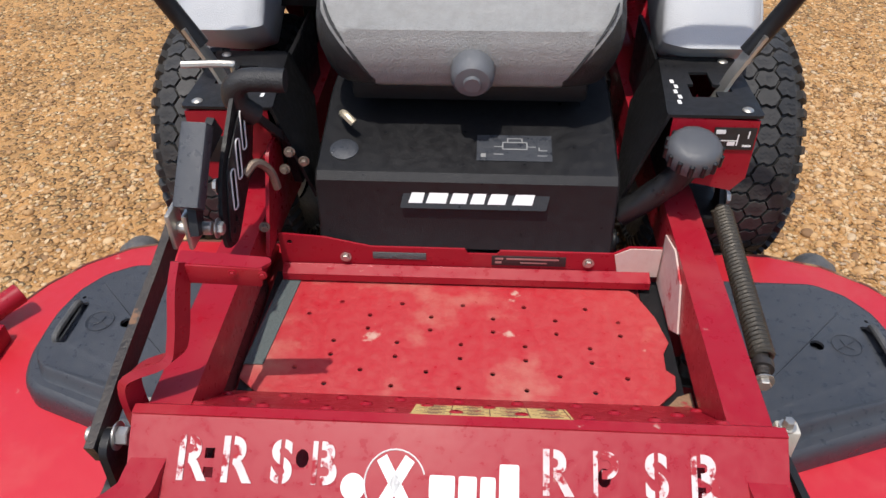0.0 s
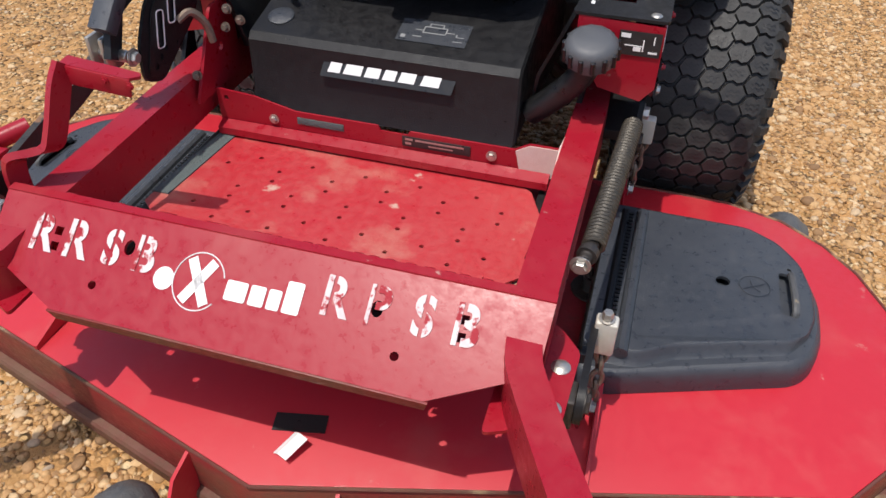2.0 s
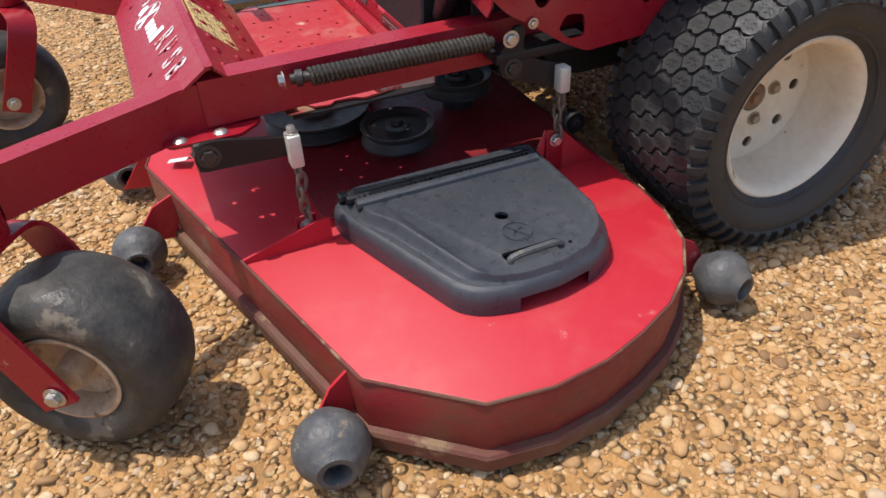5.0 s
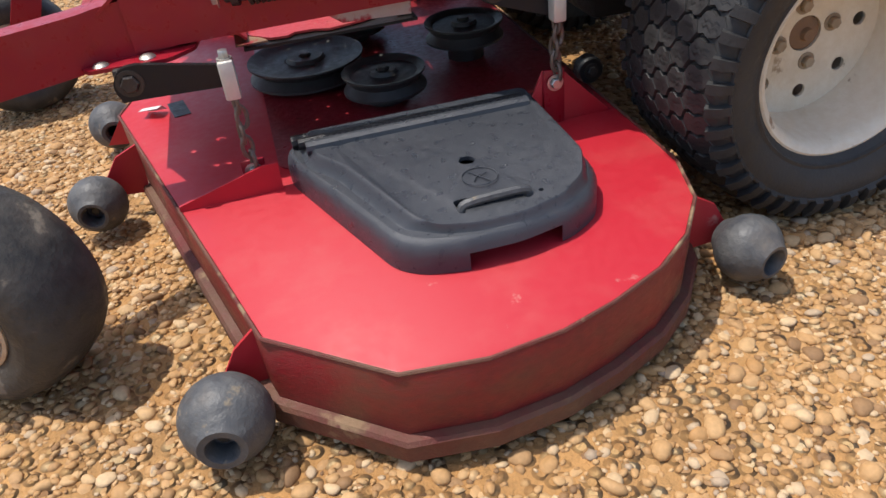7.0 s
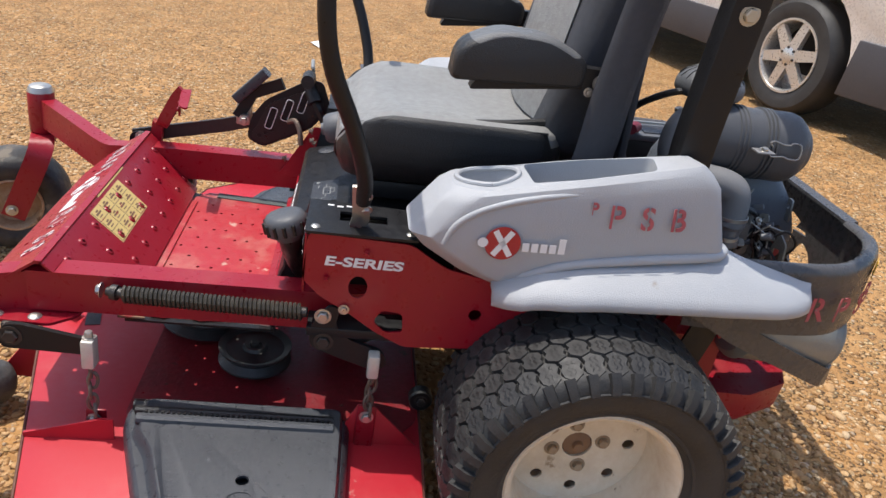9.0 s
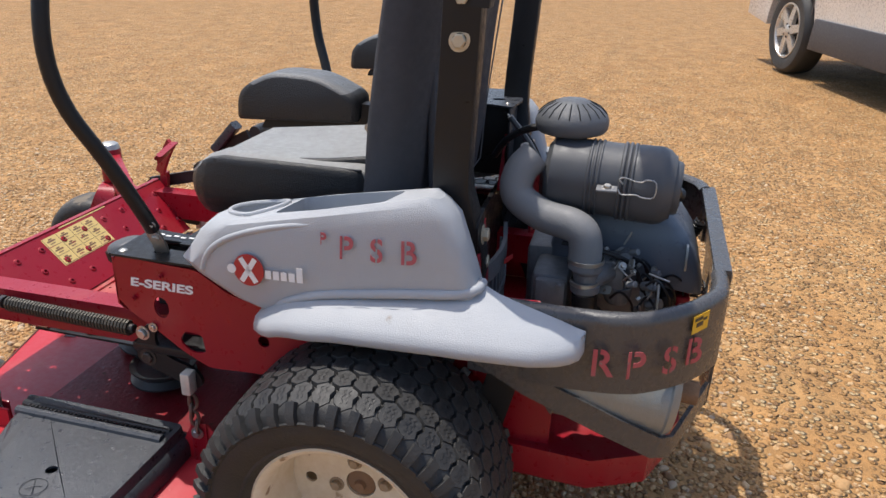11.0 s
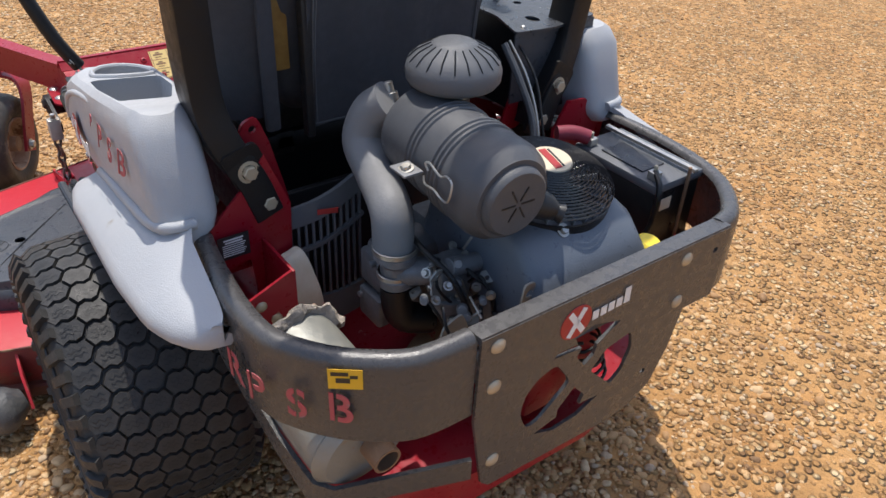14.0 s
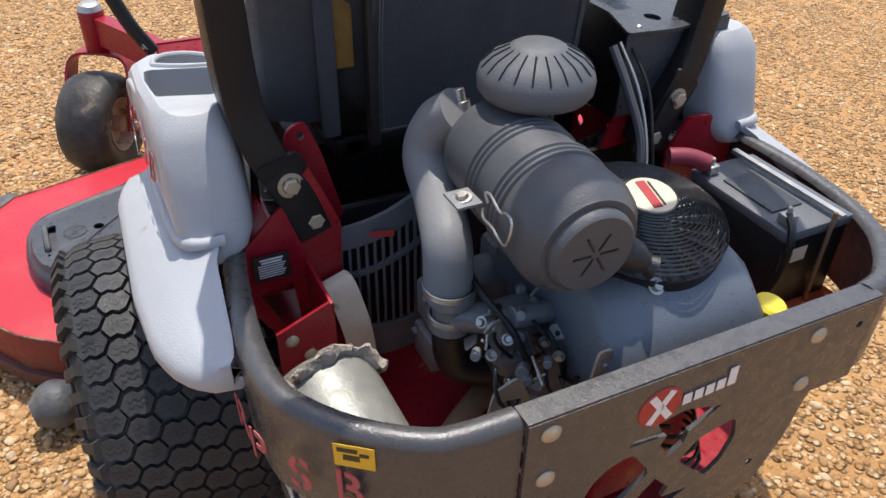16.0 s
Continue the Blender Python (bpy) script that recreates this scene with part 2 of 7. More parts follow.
def plate(outer, holes=(), thick=0.005, m=None, bev=0.0):
    """A flat plate in its local xy, from z = 0 to thick, with holes through it."""
    bm = bmesh.new()
    loops = [[Vector((x, y, 0)) for x, y in lp] for lp in (outer, *holes)]
    flat = [v for lp in loops for v in lp]
    lo = [bm.verts.new(v) for v in flat]
    hi = [bm.verts.new(v + Vector((0, 0, thick))) for v in flat]
    for a, b, c in tessellate_polygon(loops):
        bm.faces.new((lo[a], lo[b], lo[c]))
        bm.faces.new((hi[c], hi[b], hi[a]))
    at = 0
    for lp in loops:
        n = len(lp)
        for i in range(n):
            j = (i + 1) % n
            bm.faces.new((lo[at + i], lo[at + j], hi[at + j], hi[at + i]))
        at += n
    bmesh.ops.recalc_face_normals(bm, faces=bm.faces)
    if bev:
        bmesh.ops.dissolve_limit(bm, angle_limit=0.01, verts=bm.verts, edges=bm.edges)
        soften(bm, bev)
    return move(bm, m) if m else bm


def circle(cx, cy, r, n=10, ry=None):
    return [(cx + r * math.cos(2 * math.pi * i / n), cy + (ry or r) * math.sin(2 * math.pi * i / n)) for i in range(n)]


def rounded(pts, r, n=4):
    """The polygon with its corners rounded; r: one radius, or one for each corner."""
    out = []
    k = len(pts)
    for i in range(k):
        p, a, b = Vector(pts[i]), Vector(pts[i - 1]), Vector(pts[(i + 1) % k])
        rr = r[i] if isinstance(r, (list, tuple)) else r
        da, db = a - p, b - p
        d = min(rr, da.length * 0.49, db.length * 0.49)
        if d < 1e-4:
            out.append(tuple(p))
            continue
        s, e = p + da.normalized() * d, p + db.normalized() * d
        for q in range(n + 1):
            t = q / n
            out.append(tuple(s * (1 - t) ** 2 + p * 2 * t * (1 - t) + e * t * t))
    return out


def upright(axis, at=0.0):
    """A pose that stands a plate up: its local x, y become y, z (axis x) or x, z (axis y)."""
    if axis == "x":
        return Matrix(((0, 0, 1, at), (1, 0, 0, 0), (0, 1, 0, 0), (0, 0, 0, 1)))
    return Matrix(((1, 0, 0, 0), (0, 0, -1, at), (0, 1, 0, 0), (0, 0, 0, 1)))


def lathe(profile, m=None, n=32, closed=False):
    """Turns (radius, height) points round the local z axis."""
    bm = bmesh.new()
    rings = []
    for r, z in profile:
        if r < 1e-5:
            rings.append([bm.verts.new((0, 0, z))])
        else:
            rings.append([bm.verts.new((r * math.cos(2 * math.pi * i / n), r * math.sin(2 * math.pi * i / n), z)) for i in range(n)])
    pairs = list(zip(rings, rings[1:]))
    if closed:
        pairs.append((rings[-1], rings[0]))
    for a, b in pairs:
        for i in range(n):
            j = (i + 1) % n
            if len(a) == 1 and len(b) == 1:
                continue
            if len(a) == 1:
                bm.faces.new((a[0], b[i], b[j]))
            elif len(b) == 1:
                bm.faces.new((a[i], a[j], b[0]))
            else:
                bm.faces.new((a[i], a[j], b[j], b[i]))
    return move(bm, m) if m else bm


def along(p, q):
    """A pose whose origin is p and whose z axis points to q."""
    p, q = Vector(p), Vector(q)
    return Matrix.Translation(p) @ (q - p).to_track_quat("Z", "Y").to_matrix().to_4x4()


def rod(p, q, r, n=16, bev=0.0015):
    h = (Vector(q) - Vector(p)).length
    b = min(bev, r * 0.4)
    return lathe([(0, 0), (r - b, 0), (r, b), (r, h - b), (r - b, h), (0, h)], along(p, q), n)


def curve_points(pts, steps=6):
    """A smooth line through the points."""
    P = [Vector(p) for p in pts]
    P = [P[0] * 2 - P[1]] + P + [P[-1] * 2 - P[-2]]
    out = []
    for i in range(1, len(P) - 2):
        for k in range(steps):
            t = k / steps
            a, b, c, d = P[i - 1], P[i], P[i + 1], P[i + 2]
            out.append(0.5 * (2 * b + (c - a) * t + (2 * a - 5 * b + 4 * c - d) * t * t + (3 * b - a - 3 * c + d) * t ** 3))
    return out + [P[-2]]


def sweep(line, section, up=(0, 0, 1), caps=True, scale=None, radial=False):
    """Carries a closed section (x aside, y upwards) along a line of points."""
    bm = bmesh.new()
    L = [Vector(p) for p in line]
    rings = []
    side0 = None
    for i, p in enumerate(L):
        d1 = (L[i] - L[i - 1]).normalized() if i else (L[1] - L[0]).normalized()
        d2 = (L[i + 1] - L[i]).normalized() if i < len(L) - 1 else d1
        t = (d1 + d2).normalized()
        if radial and side0 is not None:
            s = (side0 - t * side0.dot(t)).normalized()
        else:
            s = t.cross(Vector(up)).normalized()
            side0 = s
        if radial:
            side0 = s
        u = s.cross(t).normalized()
        stretch = 1 / max(0.5, t.dot(d1))
        k = scale[i] if scale else 1
        rings.append([bm.verts.new(p + s * x * k * (stretch if not radial else 1) + u * y * k) for x, y in section])
    n = len(section)
    for a, b in zip(rings, rings[1:]):
        for i in range(n):
            j = (i + 1) % n
            bm.faces.new((a[i], a[j], b[j], b[i]))
    if caps:
        bm.faces.new(rings[0][::-1])
        bm.faces.new(rings[-1])
    return bm


def pipe(pts, r, n=12, steps=6, smooth=True, scale=None):
    line = curve_points(pts, steps) if smooth else pts
    return sweep(line, circle(0, 0, r, n), (0.013, 0.021, 1), radial=True, scale=scale)


def loft(rings, caps=True):
    bm = bmesh.new()
    R = [[bm.verts.new(p) for p in ring] for ring in rings]
    n = len(R[0])
    for a, b in zip(R, R[1:]):
        for i in range(n):
            j = (i + 1) % n
            bm.faces.new((a[i], a[j], b[j], b[i]))
    if caps:
        bm.faces.new(R[0][::-1])
        bm.faces.new(R[-1])
    return bm


def join(*bms):
    """Several bmeshes of one piece in one."""
    out = bms[0]
    for b in bms[1:]:
        me = bpy.data.meshes.new("joined")
        b.to_mesh(me)
        b.free()
        out.from_mesh(me)
        bpy.data.meshes.remove(me)
    return out


def hexbolt(p, d, r=0.009, h=0.007, washer=True):
    """A bolt's head with its washer, at p, that points along d."""
    m = along(p, Vector(p) + Vector(d))
    bm = lathe([(0, 0), (r * 1.5, 0), (r * 1.5, 0.0018), (r, 0.002)], m, 16) if washer else bmesh.new()
    b = lathe([(0, h), (r * 0.85, h), (r, h - 0.0015), (r, 0.001), (0, 0.001)], m, 6)
    return join(bm, b) if washer else b


def carriage(p, d, r=0.011, h=0.005):
    return lathe([(0, h), (r * 0.4, h * 0.93), (r * 0.75, h * 0.65), (r, h * 0.2), (r, -0.001), (0, -0.001)], along(p, Vector(p) + Vector(d)), 14)


def lettering(name, text, size, m, material, parent=None, label="", spacing=1.0, stretch=1.0, depth=0.0006, shear=0.0, offset=0.0, gap=None):
    """Words as a mesh; m's local x runs along the line, y is up. gap: the bridge of a stencil, from x to x."""
    c = bpy.data.curves.new(name, "FONT")
    c.body, c.size, c.extrude, c.space_character, c.align_x, c.align_y = text, size, depth, spacing, "CENTER", "CENTER"
    c.shear = shear
    c.offset = offset
    o = new(name, c)
    bpy.context.view_layer.update()
    me = bpy.data.meshes.new_from_object(o.evaluated_get(bpy.context.evaluated_depsgraph_get()))
    bpy.data.objects.remove(o)
    bpy.data.curves.remove(c)
    if gap:
        bm = bmesh.new()
        bm.from_mesh(me)
        for x in gap:
            bmesh.ops.bisect_plane(bm, geom=bm.verts[:] + bm.edges[:] + bm.faces[:], plane_co=(x, 0, 0), plane_no=(1, 0, 0))
        bmesh.ops.delete(bm, geom=[f for f in bm.faces if gap[0] < f.calc_center_median().x < gap[1]], context="FACES")
        bm.to_mesh(me)
        bm.free()
    me.transform(m @ Matrix.Diagonal((stretch, 1, 1, 1)))
    me.materials.clear()
    me.materials.append(material)
    ob = new(name, me)
    if parent:
        ob.parent = parent
    if label:
        tagged(ob, label)
    return ob


def facing(p, right, up):
    """A pose at p whose x runs to the right and y upwards, as seen by one who reads it."""
    x = Vector(right).normalized()
    z = x.cross(Vector(up)).normalized()
    y = z.cross(x)
    m = Matrix((x, y, z)).transposed().to_4x4()
    return Matrix.Translation(p) @ m


def quad_strip(m, rects, thick=0.0006):
    """Flat bars (x0, y0, x1, y1) in the pose m."""
    bms = [box(a, c, b, d, 0, thick, 0) for a, b, c, d in rects]
    return move(join(*bms), m)

# ---- ground ----


def ground_material():
    m = bpy.data.materials.new("tan_gravel_and_sand")
    m.use_nodes = True
    N, L = m.node_tree.nodes, m.node_tree.links
    b = N["Principled BSDF"]
    b.inputs["Roughness"].default_value = 0.9
    co = N.new("ShaderNodeTexCoord").outputs["Object"]

    def tex(kind, scale, out, **kw):
        n = N.new(kind)
        n.inputs["Scale"].default_value = scale
        for k, v in kw.items():
            n.inputs[k].default_value = v
        L.new(co, n.inputs["Vector"])
        return n.outputs[out]

    def colors(fac, stops):
        r = N.new("ShaderNodeValToRGB")
        e = r.color_ramp.elements
        while len(e) < len(stops):
            e.new(0.5)
        for el, (p, c) in zip(e, stops):
            el.position, el.color = p, (*c, 1)
        L.new(fac, r.inputs["Fac"])
        return r.outputs["Color"]

    def mix(fac, a, c):
        x = N.new("ShaderNodeMix")
        x.data_type = "RGBA"
        L.new(fac, x.inputs[0])
        L.new(a, x.inputs[6])
        L.new(c, x.inputs[7])
        return x.outputs[2]

    sand = colors(tex("ShaderNodeTexNoise", 2.2, "Fac", Detail=8.0), [(0.3, (0.39, 0.195, 0.062)), (0.55, (0.42, 0.230, 0.084)), (0.75, (0.39, 0.195, 0.062))])
    cell = N.new("ShaderNodeSeparateColor")
    L.new(tex("ShaderNodeTexVoronoi", 44.0, "Color"), cell.inputs["Color"])
    stone = colors(cell.outputs[0], [(0.05, (0.24, 0.125, 0.05)), (0.15, (0.40, 0.225, 0.082)), (0.55, (0.35, 0.18, 0.06)), (0.75, (0.49, 0.31, 0.13)), (0.97, (0.58, 0.43, 0.24))])
    d = tex("ShaderNodeTexVoronoi", 44.0, "Distance")
    edge = N.new("ShaderNodeMapRange")
    edge.inputs["From Min"].default_value, edge.inputs["From Max"].default_value = 0.55, 0.30
    L.new(d, edge.inputs["Value"])
    patch = N.new("ShaderNodeMapRange")
    patch.inputs["From Min"].default_value, patch.inputs["From Max"].default_value = 0.18, 0.40
    L.new(tex("ShaderNodeTexNoise", 0.9, "Fac", Detail=5.0), patch.inputs["Value"])
    both = N.new("ShaderNodeMath")
    both.operation = "MULTIPLY"
    L.new(edge.outputs[0], both.inputs[0])
    L.new(patch.outputs[0], both.inputs[1])
    shade = N.new("ShaderNodeMapRange")
    shade.inputs["From Min"].default_value, shade.inputs["From Max"].default_value = 0.32, 0.68
    shade.inputs["To Min"].default_value, shade.inputs["To Max"].default_value = 0.62, 1.30
    L.new(tex("ShaderNodeTexNoise", 4.0, "Fac", Detail=14.0, Roughness=0.80), shade.inputs["Value"])
    tone = N.new("ShaderNodeHueSaturation")
    L.new(shade.outputs[0], tone.inputs["Value"])
    L.new(mix(both.outputs[0], sand, stone), tone.inputs["Color"])
    L.new(tone.outputs["Color"], b.inputs["Base Color"])
    h = N.new("ShaderNodeMath")
    h.operation = "MULTIPLY_ADD"
    L.new(tex("ShaderNodeTexNoise", 130.0, "Fac", Detail=5.0), h.inputs[0])
    h.inputs[1].default_value = 0.35
    L.new(both.outputs[0], h.inputs[2])
    bp = N.new("ShaderNodeBump")
    bp.inputs["Strength"].default_value, bp.inputs["Distance"].default_value = 1.0, 0.016
    L.new(h.outputs[0], bp.inputs["Height"])
    L.new(bp.outputs["Normal"], b.inputs["Normal"])
    return m


def pebble_material():
    m = bpy.data.materials.new("tan_river_pebbles")
    m.use_nodes = True
    N, L = m.node_tree.nodes, m.node_tree.links
    b = N["Principled BSDF"]
    b.inputs["Roughness"].default_value = 0.75
    geo = N.new("ShaderNodeNewGeometry")
    r = N.new("ShaderNodeValToRGB")
    stops = [(0.0, (0.20, 0.11, 0.05)), (0.14, (0.36, 0.20, 0.082)), (0.35, (0.50, 0.30, 0.132)), (0.55, (0.42, 0.225, 0.082)), (0.75, (0.53, 0.335, 0.158)), (0.92, (0.58, 0.415, 0.24)), (1.0, (0.38, 0.28, 0.19))]
    e = r.color_ramp.elements
    while len(e) < len(stops):
        e.new(0.5)
    for el, (p, c) in zip(e, stops):
        el.position, el.color = p, (*c, 1)
    L.new(geo.outputs["Random Per Island"], r.inputs["Fac"])
    n = N.new("ShaderNodeTexNoise")
    n.inputs["Scale"].default_value, n.inputs["Detail"].default_value = 140, 6
    co = N.new("ShaderNodeTexCoord")
    L.new(co.outputs["Object"], n.inputs["Vector"])
    hs = N.new("ShaderNodeHueSaturation")
    mr = N.new("ShaderNodeMapRange")
    mr.inputs["To Min"].default_value, mr.inputs["To Max"].default_value = 0.72, 1.25
    L.new(n.outputs["Fac"], mr.inputs["Value"])
    L.new(mr.outputs[0], hs.inputs["Value"])
    L.new(r.outputs["Color"], hs.inputs["Color"])
    L.new(hs.outputs["Color"], b.inputs["Base Color"])
    bp = N.new("ShaderNodeBump")
    bp.inputs["Strength"].default_value, bp.inputs["Distance"].default_value = 0.5, 0.002
    L.new(n.outputs["Fac"], bp.inputs["Height"])
    L.new(bp.outputs["Normal"], b.inputs["Normal"])
    return m


def lie(x, y):
    """The ground's height: gentle unevenness near the machine, level far away."""
    near = math.exp(-((x / 9) ** 2 + ((y - 2) / 9) ** 2))
    return near * (0.010 * noise.noise((x * 1.3, y * 1.3, 3.1)) + 0.004 * noise.noise((x * 5, y * 5, 7.7))) - 0.004


def make_ground():
    bm = bmesh.new()
    def axis(c):
        fine = list(np.arange(-6, 6.01, 0.08))
        far = [7, 9, 13, 20, 40, 90, 250, 800, 2500]
        return [c - f for f in far[::-1]] + [c + f for f in fine] + [c + f for f in far]
    xs, ys = axis(-0.5), axis(2.5)
    rows = [[bm.verts.new((x, y, lie(x, y))) for x in xs] for y in ys]
    for a, b in zip(rows, rows[1:]):
        for i in range(len(xs) - 1):
            bm.faces.new((a[i], a[i + 1], b[i + 1], b[i]))
    g = part("ground", bm, ground_material())
    tagged(g, "tan sandy yard strewn with small gravel stones", "ground", kind="structure")


def make_gravel(count, fine_count):
    """Pebbles strewn over the yard round the machine: one mesh."""
    rng = np.random.default_rng(5)

    def shapes(sub, kinds):
        bm = bmesh.new()
        if sub:
            bmesh.ops.create_icosphere(bm, subdivisions=sub, radius=1)
        else:
            low, top = [[bm.verts.new((r * math.cos(a + o), r * math.sin(a + o), z)) for a in np.arange(6) * math.pi / 3] for r, z, o in ((1, -0.2, 0), (0.60, 0.55, 0.5))]
            for i in range(6):
                bm.faces.new((low[i], low[(i + 1) % 6], top[i]))
                bm.faces.new((low[(i + 1) % 6], top[(i + 1) % 6], top[i]))
            for i in range(1, 5):
                bm.faces.new((top[0], top[i], top[i + 1]))
            bm.verts.index_update()
        v = np.array([x.co[:] for x in bm.verts])
        f = np.array([[x.index for x in fc.verts] for fc in bm.faces])
        bm.free()
        out = []
        for k in range(kinds):
            w = v.copy()
            for j in range(3):
                d = rng.normal(0, 1, 3)
                d /= np.linalg.norm(d)
                cut = 0.55 + 0.3 * rng.random()
                over = np.maximum(w @ d - cut, 0)
                w = w - 0.8 * over[:, None] * d
            w *= 1 + 0.10 * np.sin(w @ rng.normal(0, 2.4, 3) + rng.random() * 6)[:, None]
            out.append(w)
        return out, f

    verts, faces, base = [], [], 0
    for sub, n, lo, hi, spread, kinds in ((2, count, 0.0080, 0.0185, 1.15, 14), (1, fine_count, 0.0045, 0.0120, 1.60, 20), (0, 56000, 0.0060, 0.0130, 2.6, 24)):
        kits, f = shapes(sub, kinds)
        xs, ys = np.empty(0), np.empty(0)
        while len(xs) < n:
            x, y = rng.normal(0.35, spread, n), rng.normal(2.35, spread, n)
            d = np.sin(x * 2.1 + 1.3 * np.sin(y * 1.7)) * np.sin(y * 2.3 + 1.1 * np.sin(x * 1.9)) * 0.5 + np.sin(x * 6.3 + 2 * np.sin(y * 4.1)) * np.sin(y * 5.7) * 0.3
            open_sand = 0.72 / (1 + np.exp(-(y - 3.15 - 0.45 * x) * 2.6))
            keep = (0.95 + 0.55 * d - open_sand * (1 if sub else 0.8) > rng.random(n)) & (x > -8) & (x < 3.8) & (y > -2.5) & (y < 9)
            keep &= ~((np.abs(x) < 0.26) & (y > 1.6) & (y < 2.5))
            xs, ys = np.append(xs, x[keep]), np.append(ys, y[keep])
        xs, ys = xs[:n], ys[:n]
        zs = np.array([lie(a, b) for a, b in zip(xs, ys)])
        size = lo + (hi - lo) * rng.random(n) ** 2.2
        size *= np.where(rng.random(n) < 0.02, 1.5, 1.0)
        sc = size[:, None] * np.stack([np.ones(n), 0.62 + 0.36 * rng.random(n), (0.34 if sub else 0.16) + (0.26 if sub else 0.16) * rng.random(n)], 1)
        kind = rng.integers(0, kinds, n)
        turn, tilt = rng.random(n) * 6.283, rng.normal(0, 0.30, n)
        for k in range(kinds):
            i = np.where(kind == k)[0]
            w = kits[k][None] * sc[i][:, None]
            ct, st = np.cos(tilt[i])[:, None], np.sin(tilt[i])[:, None]
            cz, sz = np.cos(turn[i])[:, None], np.sin(turn[i])[:, None]
            yy, zz = w[:, :, 1] * ct - w[:, :, 2] * st, w[:, :, 1] * st + w[:, :, 2] * ct
            w = np.stack([w[:, :, 0] * cz - yy * sz + xs[i][:, None], w[:, :, 0] * sz + yy * cz + ys[i][:, None], zz + (zs[i] + sc[i][:, 2] * (-0.18 + 0.55 * rng.random(len(i))))[:, None]], 2)
            verts.append(w.reshape(-1, 3))
            m = kits[k].shape[0]
            faces.append((f[None] + base + (np.arange(len(i)) * m)[:, None, None]).reshape(-1, 3))
            base += m * len(i)
    V, F = np.concatenate(verts), np.concatenate(faces)
    me = bpy.data.meshes.new("gravel")
    me.vertices.add(len(V))
    me.vertices.foreach_set("co", V.astype(np.float32).ravel())
    me.loops.add(F.size)
    me.loops.foreach_set("vertex_index", F.astype(np.int32).ravel())
    me.polygons.add(len(F))
    me.polygons.foreach_set("loop_start", np.arange(0, F.size, 3, dtype=np.int32))
    me.polygons.foreach_set("use_smooth", np.ones(len(F), dtype=bool))
    me.update(calc_edges=True)
    me.materials.append(pebble_material())
    tagged(new("gravel", me), "rounded tan and brown gravel pebbles strewn on sand", "gravel", kind="stuff")


make_ground()
make_gravel(8500, 76000)

# ---- the mower: chassis and deck ----
mower = thing("riding_mower", "red zero-turn riding mower with grey side pods, parked on gravel", "lawn mower", (0, 2.4, 0))
MOVE_BACK = Matrix.Translation((0, -2.4, 0))
# the rear bodywork hangs a little askew on the frame: where each assembly sits
REAR_AT = Matrix(((1.0218, -0.0109, 0.0052, -0.024), (0.011, 1.0215, -0.0253, -0.0375), (-0.0049, 0.0253, 1.0215, -0.0775), (0, 0, 0, 1)))
POD_AT = Matrix(((1.0217, 0.0034, 0.0087, -0.0673), (0.0108, 1.0419, -0.0211, -0.0811), (-0.0052, 0.047, 1.0245, -0.1288), (0, 0, 0, 1)))
ROLL_BAR_AT = Matrix(((1.0124, -0.0046, -0.0269, -0.0126), (0.0323, 1.0086, 0.045, -0.0916), (0.0011, 0.0225, 1.0394, -0.0912), (0, 0, 0, 1)))
BUMPER_AT = Matrix(((1.0515, -0.0147, 0.0251, -0.0291), (0.0029, 1.0311, -0.0087, -0.0751), (-0.0035, 0.0454, 1.0465, -0.1579), (0, 0, 0, 1)))
BULKHEAD_AT = Matrix(((1.0218, -0.0109, 0.0052, -0.031), (0.011, 1.0215, -0.0253, -0.0565), (-0.0049, 0.0253, 1.0215, -0.1055), (0, 0, 0, 1)))
ENGINE_AT = Matrix(((1.0218, -0.0109, 0.0052, -0.01), (0.011, 1.0215, -0.0253, -0.0203), (-0.0049, 0.0253, 1.0215, -0.0676), (0, 0, 0, 1)))
INTAKE_AT = Matrix(((1.0218, -0.0109, 0.0052, -0.036), (0.011, 1.0215, -0.0253, -0.0483), (-0.0049, 0.0253, 1.0215, -0.0676), (0, 0, 0, 1)))
BATTERY_AT = Matrix(((1.0218, -0.0109, 0.0052, -0.051), (0.011, 1.0215, -0.0253, -0.0233), (-0.0049, 0.0253, 1.0215, -0.0906), (0, 0, 0, 1)))
PANEL_AT = Matrix(((1.0218, -0.0109, 0.0052, 0), (0.011, 1.0215, -0.0253, -0.0075), (-0.0049, 0.0253, 1.0215, -0.0655), (0, 0, 0, 1)))
BACKREST_AT = Matrix(((1.0218, -0.0109, 0.0052, -0.0046), (0.011, 1.0215, -0.0253, -0.0286), (-0.0049, 0.0253, 1.0215, -0.0914), (0, 0, 0, 1)))
setting = {"by": None}


def mpart(name, bm, material, parent=None, label="", **kw):
    """A part of the mower, its mesh given in the place's own coordinates."""
    ob = part(name, bm, material, None, label, **kw)
    if setting["by"]:
        ob.data.transform(setting["by"])
    host = parent or mower
    ob.parent = host
    if host is mower:
        ob.matrix_parent_inverse = MOVE_BACK
    return ob


def mletter(*a, parent=None, **kw):
    ob = lettering(*a, **kw)
    if setting["by"]:
        ob.data.transform(setting["by"])
    host = parent or mower
    ob.parent = host
    if host is mower:
        ob.matrix_parent_inverse = MOVE_BACK
    return ob


def deck_outline():
    half = [(0.0, 1.338), (0.845, 1.572), (0.972, 1.722), (0.985, 1.83), (0.972, 1.93), (0.945, 2.01), (0.905, 2.095), (0.85, 2.165), (0.77, 2.225), (0.66, 2.258), (0.5, 2.262), (0.25, 2.262)]
    return half, half + [(-x, y) for x, y in half[:0:-1]]


half, top_line = deck_outline()


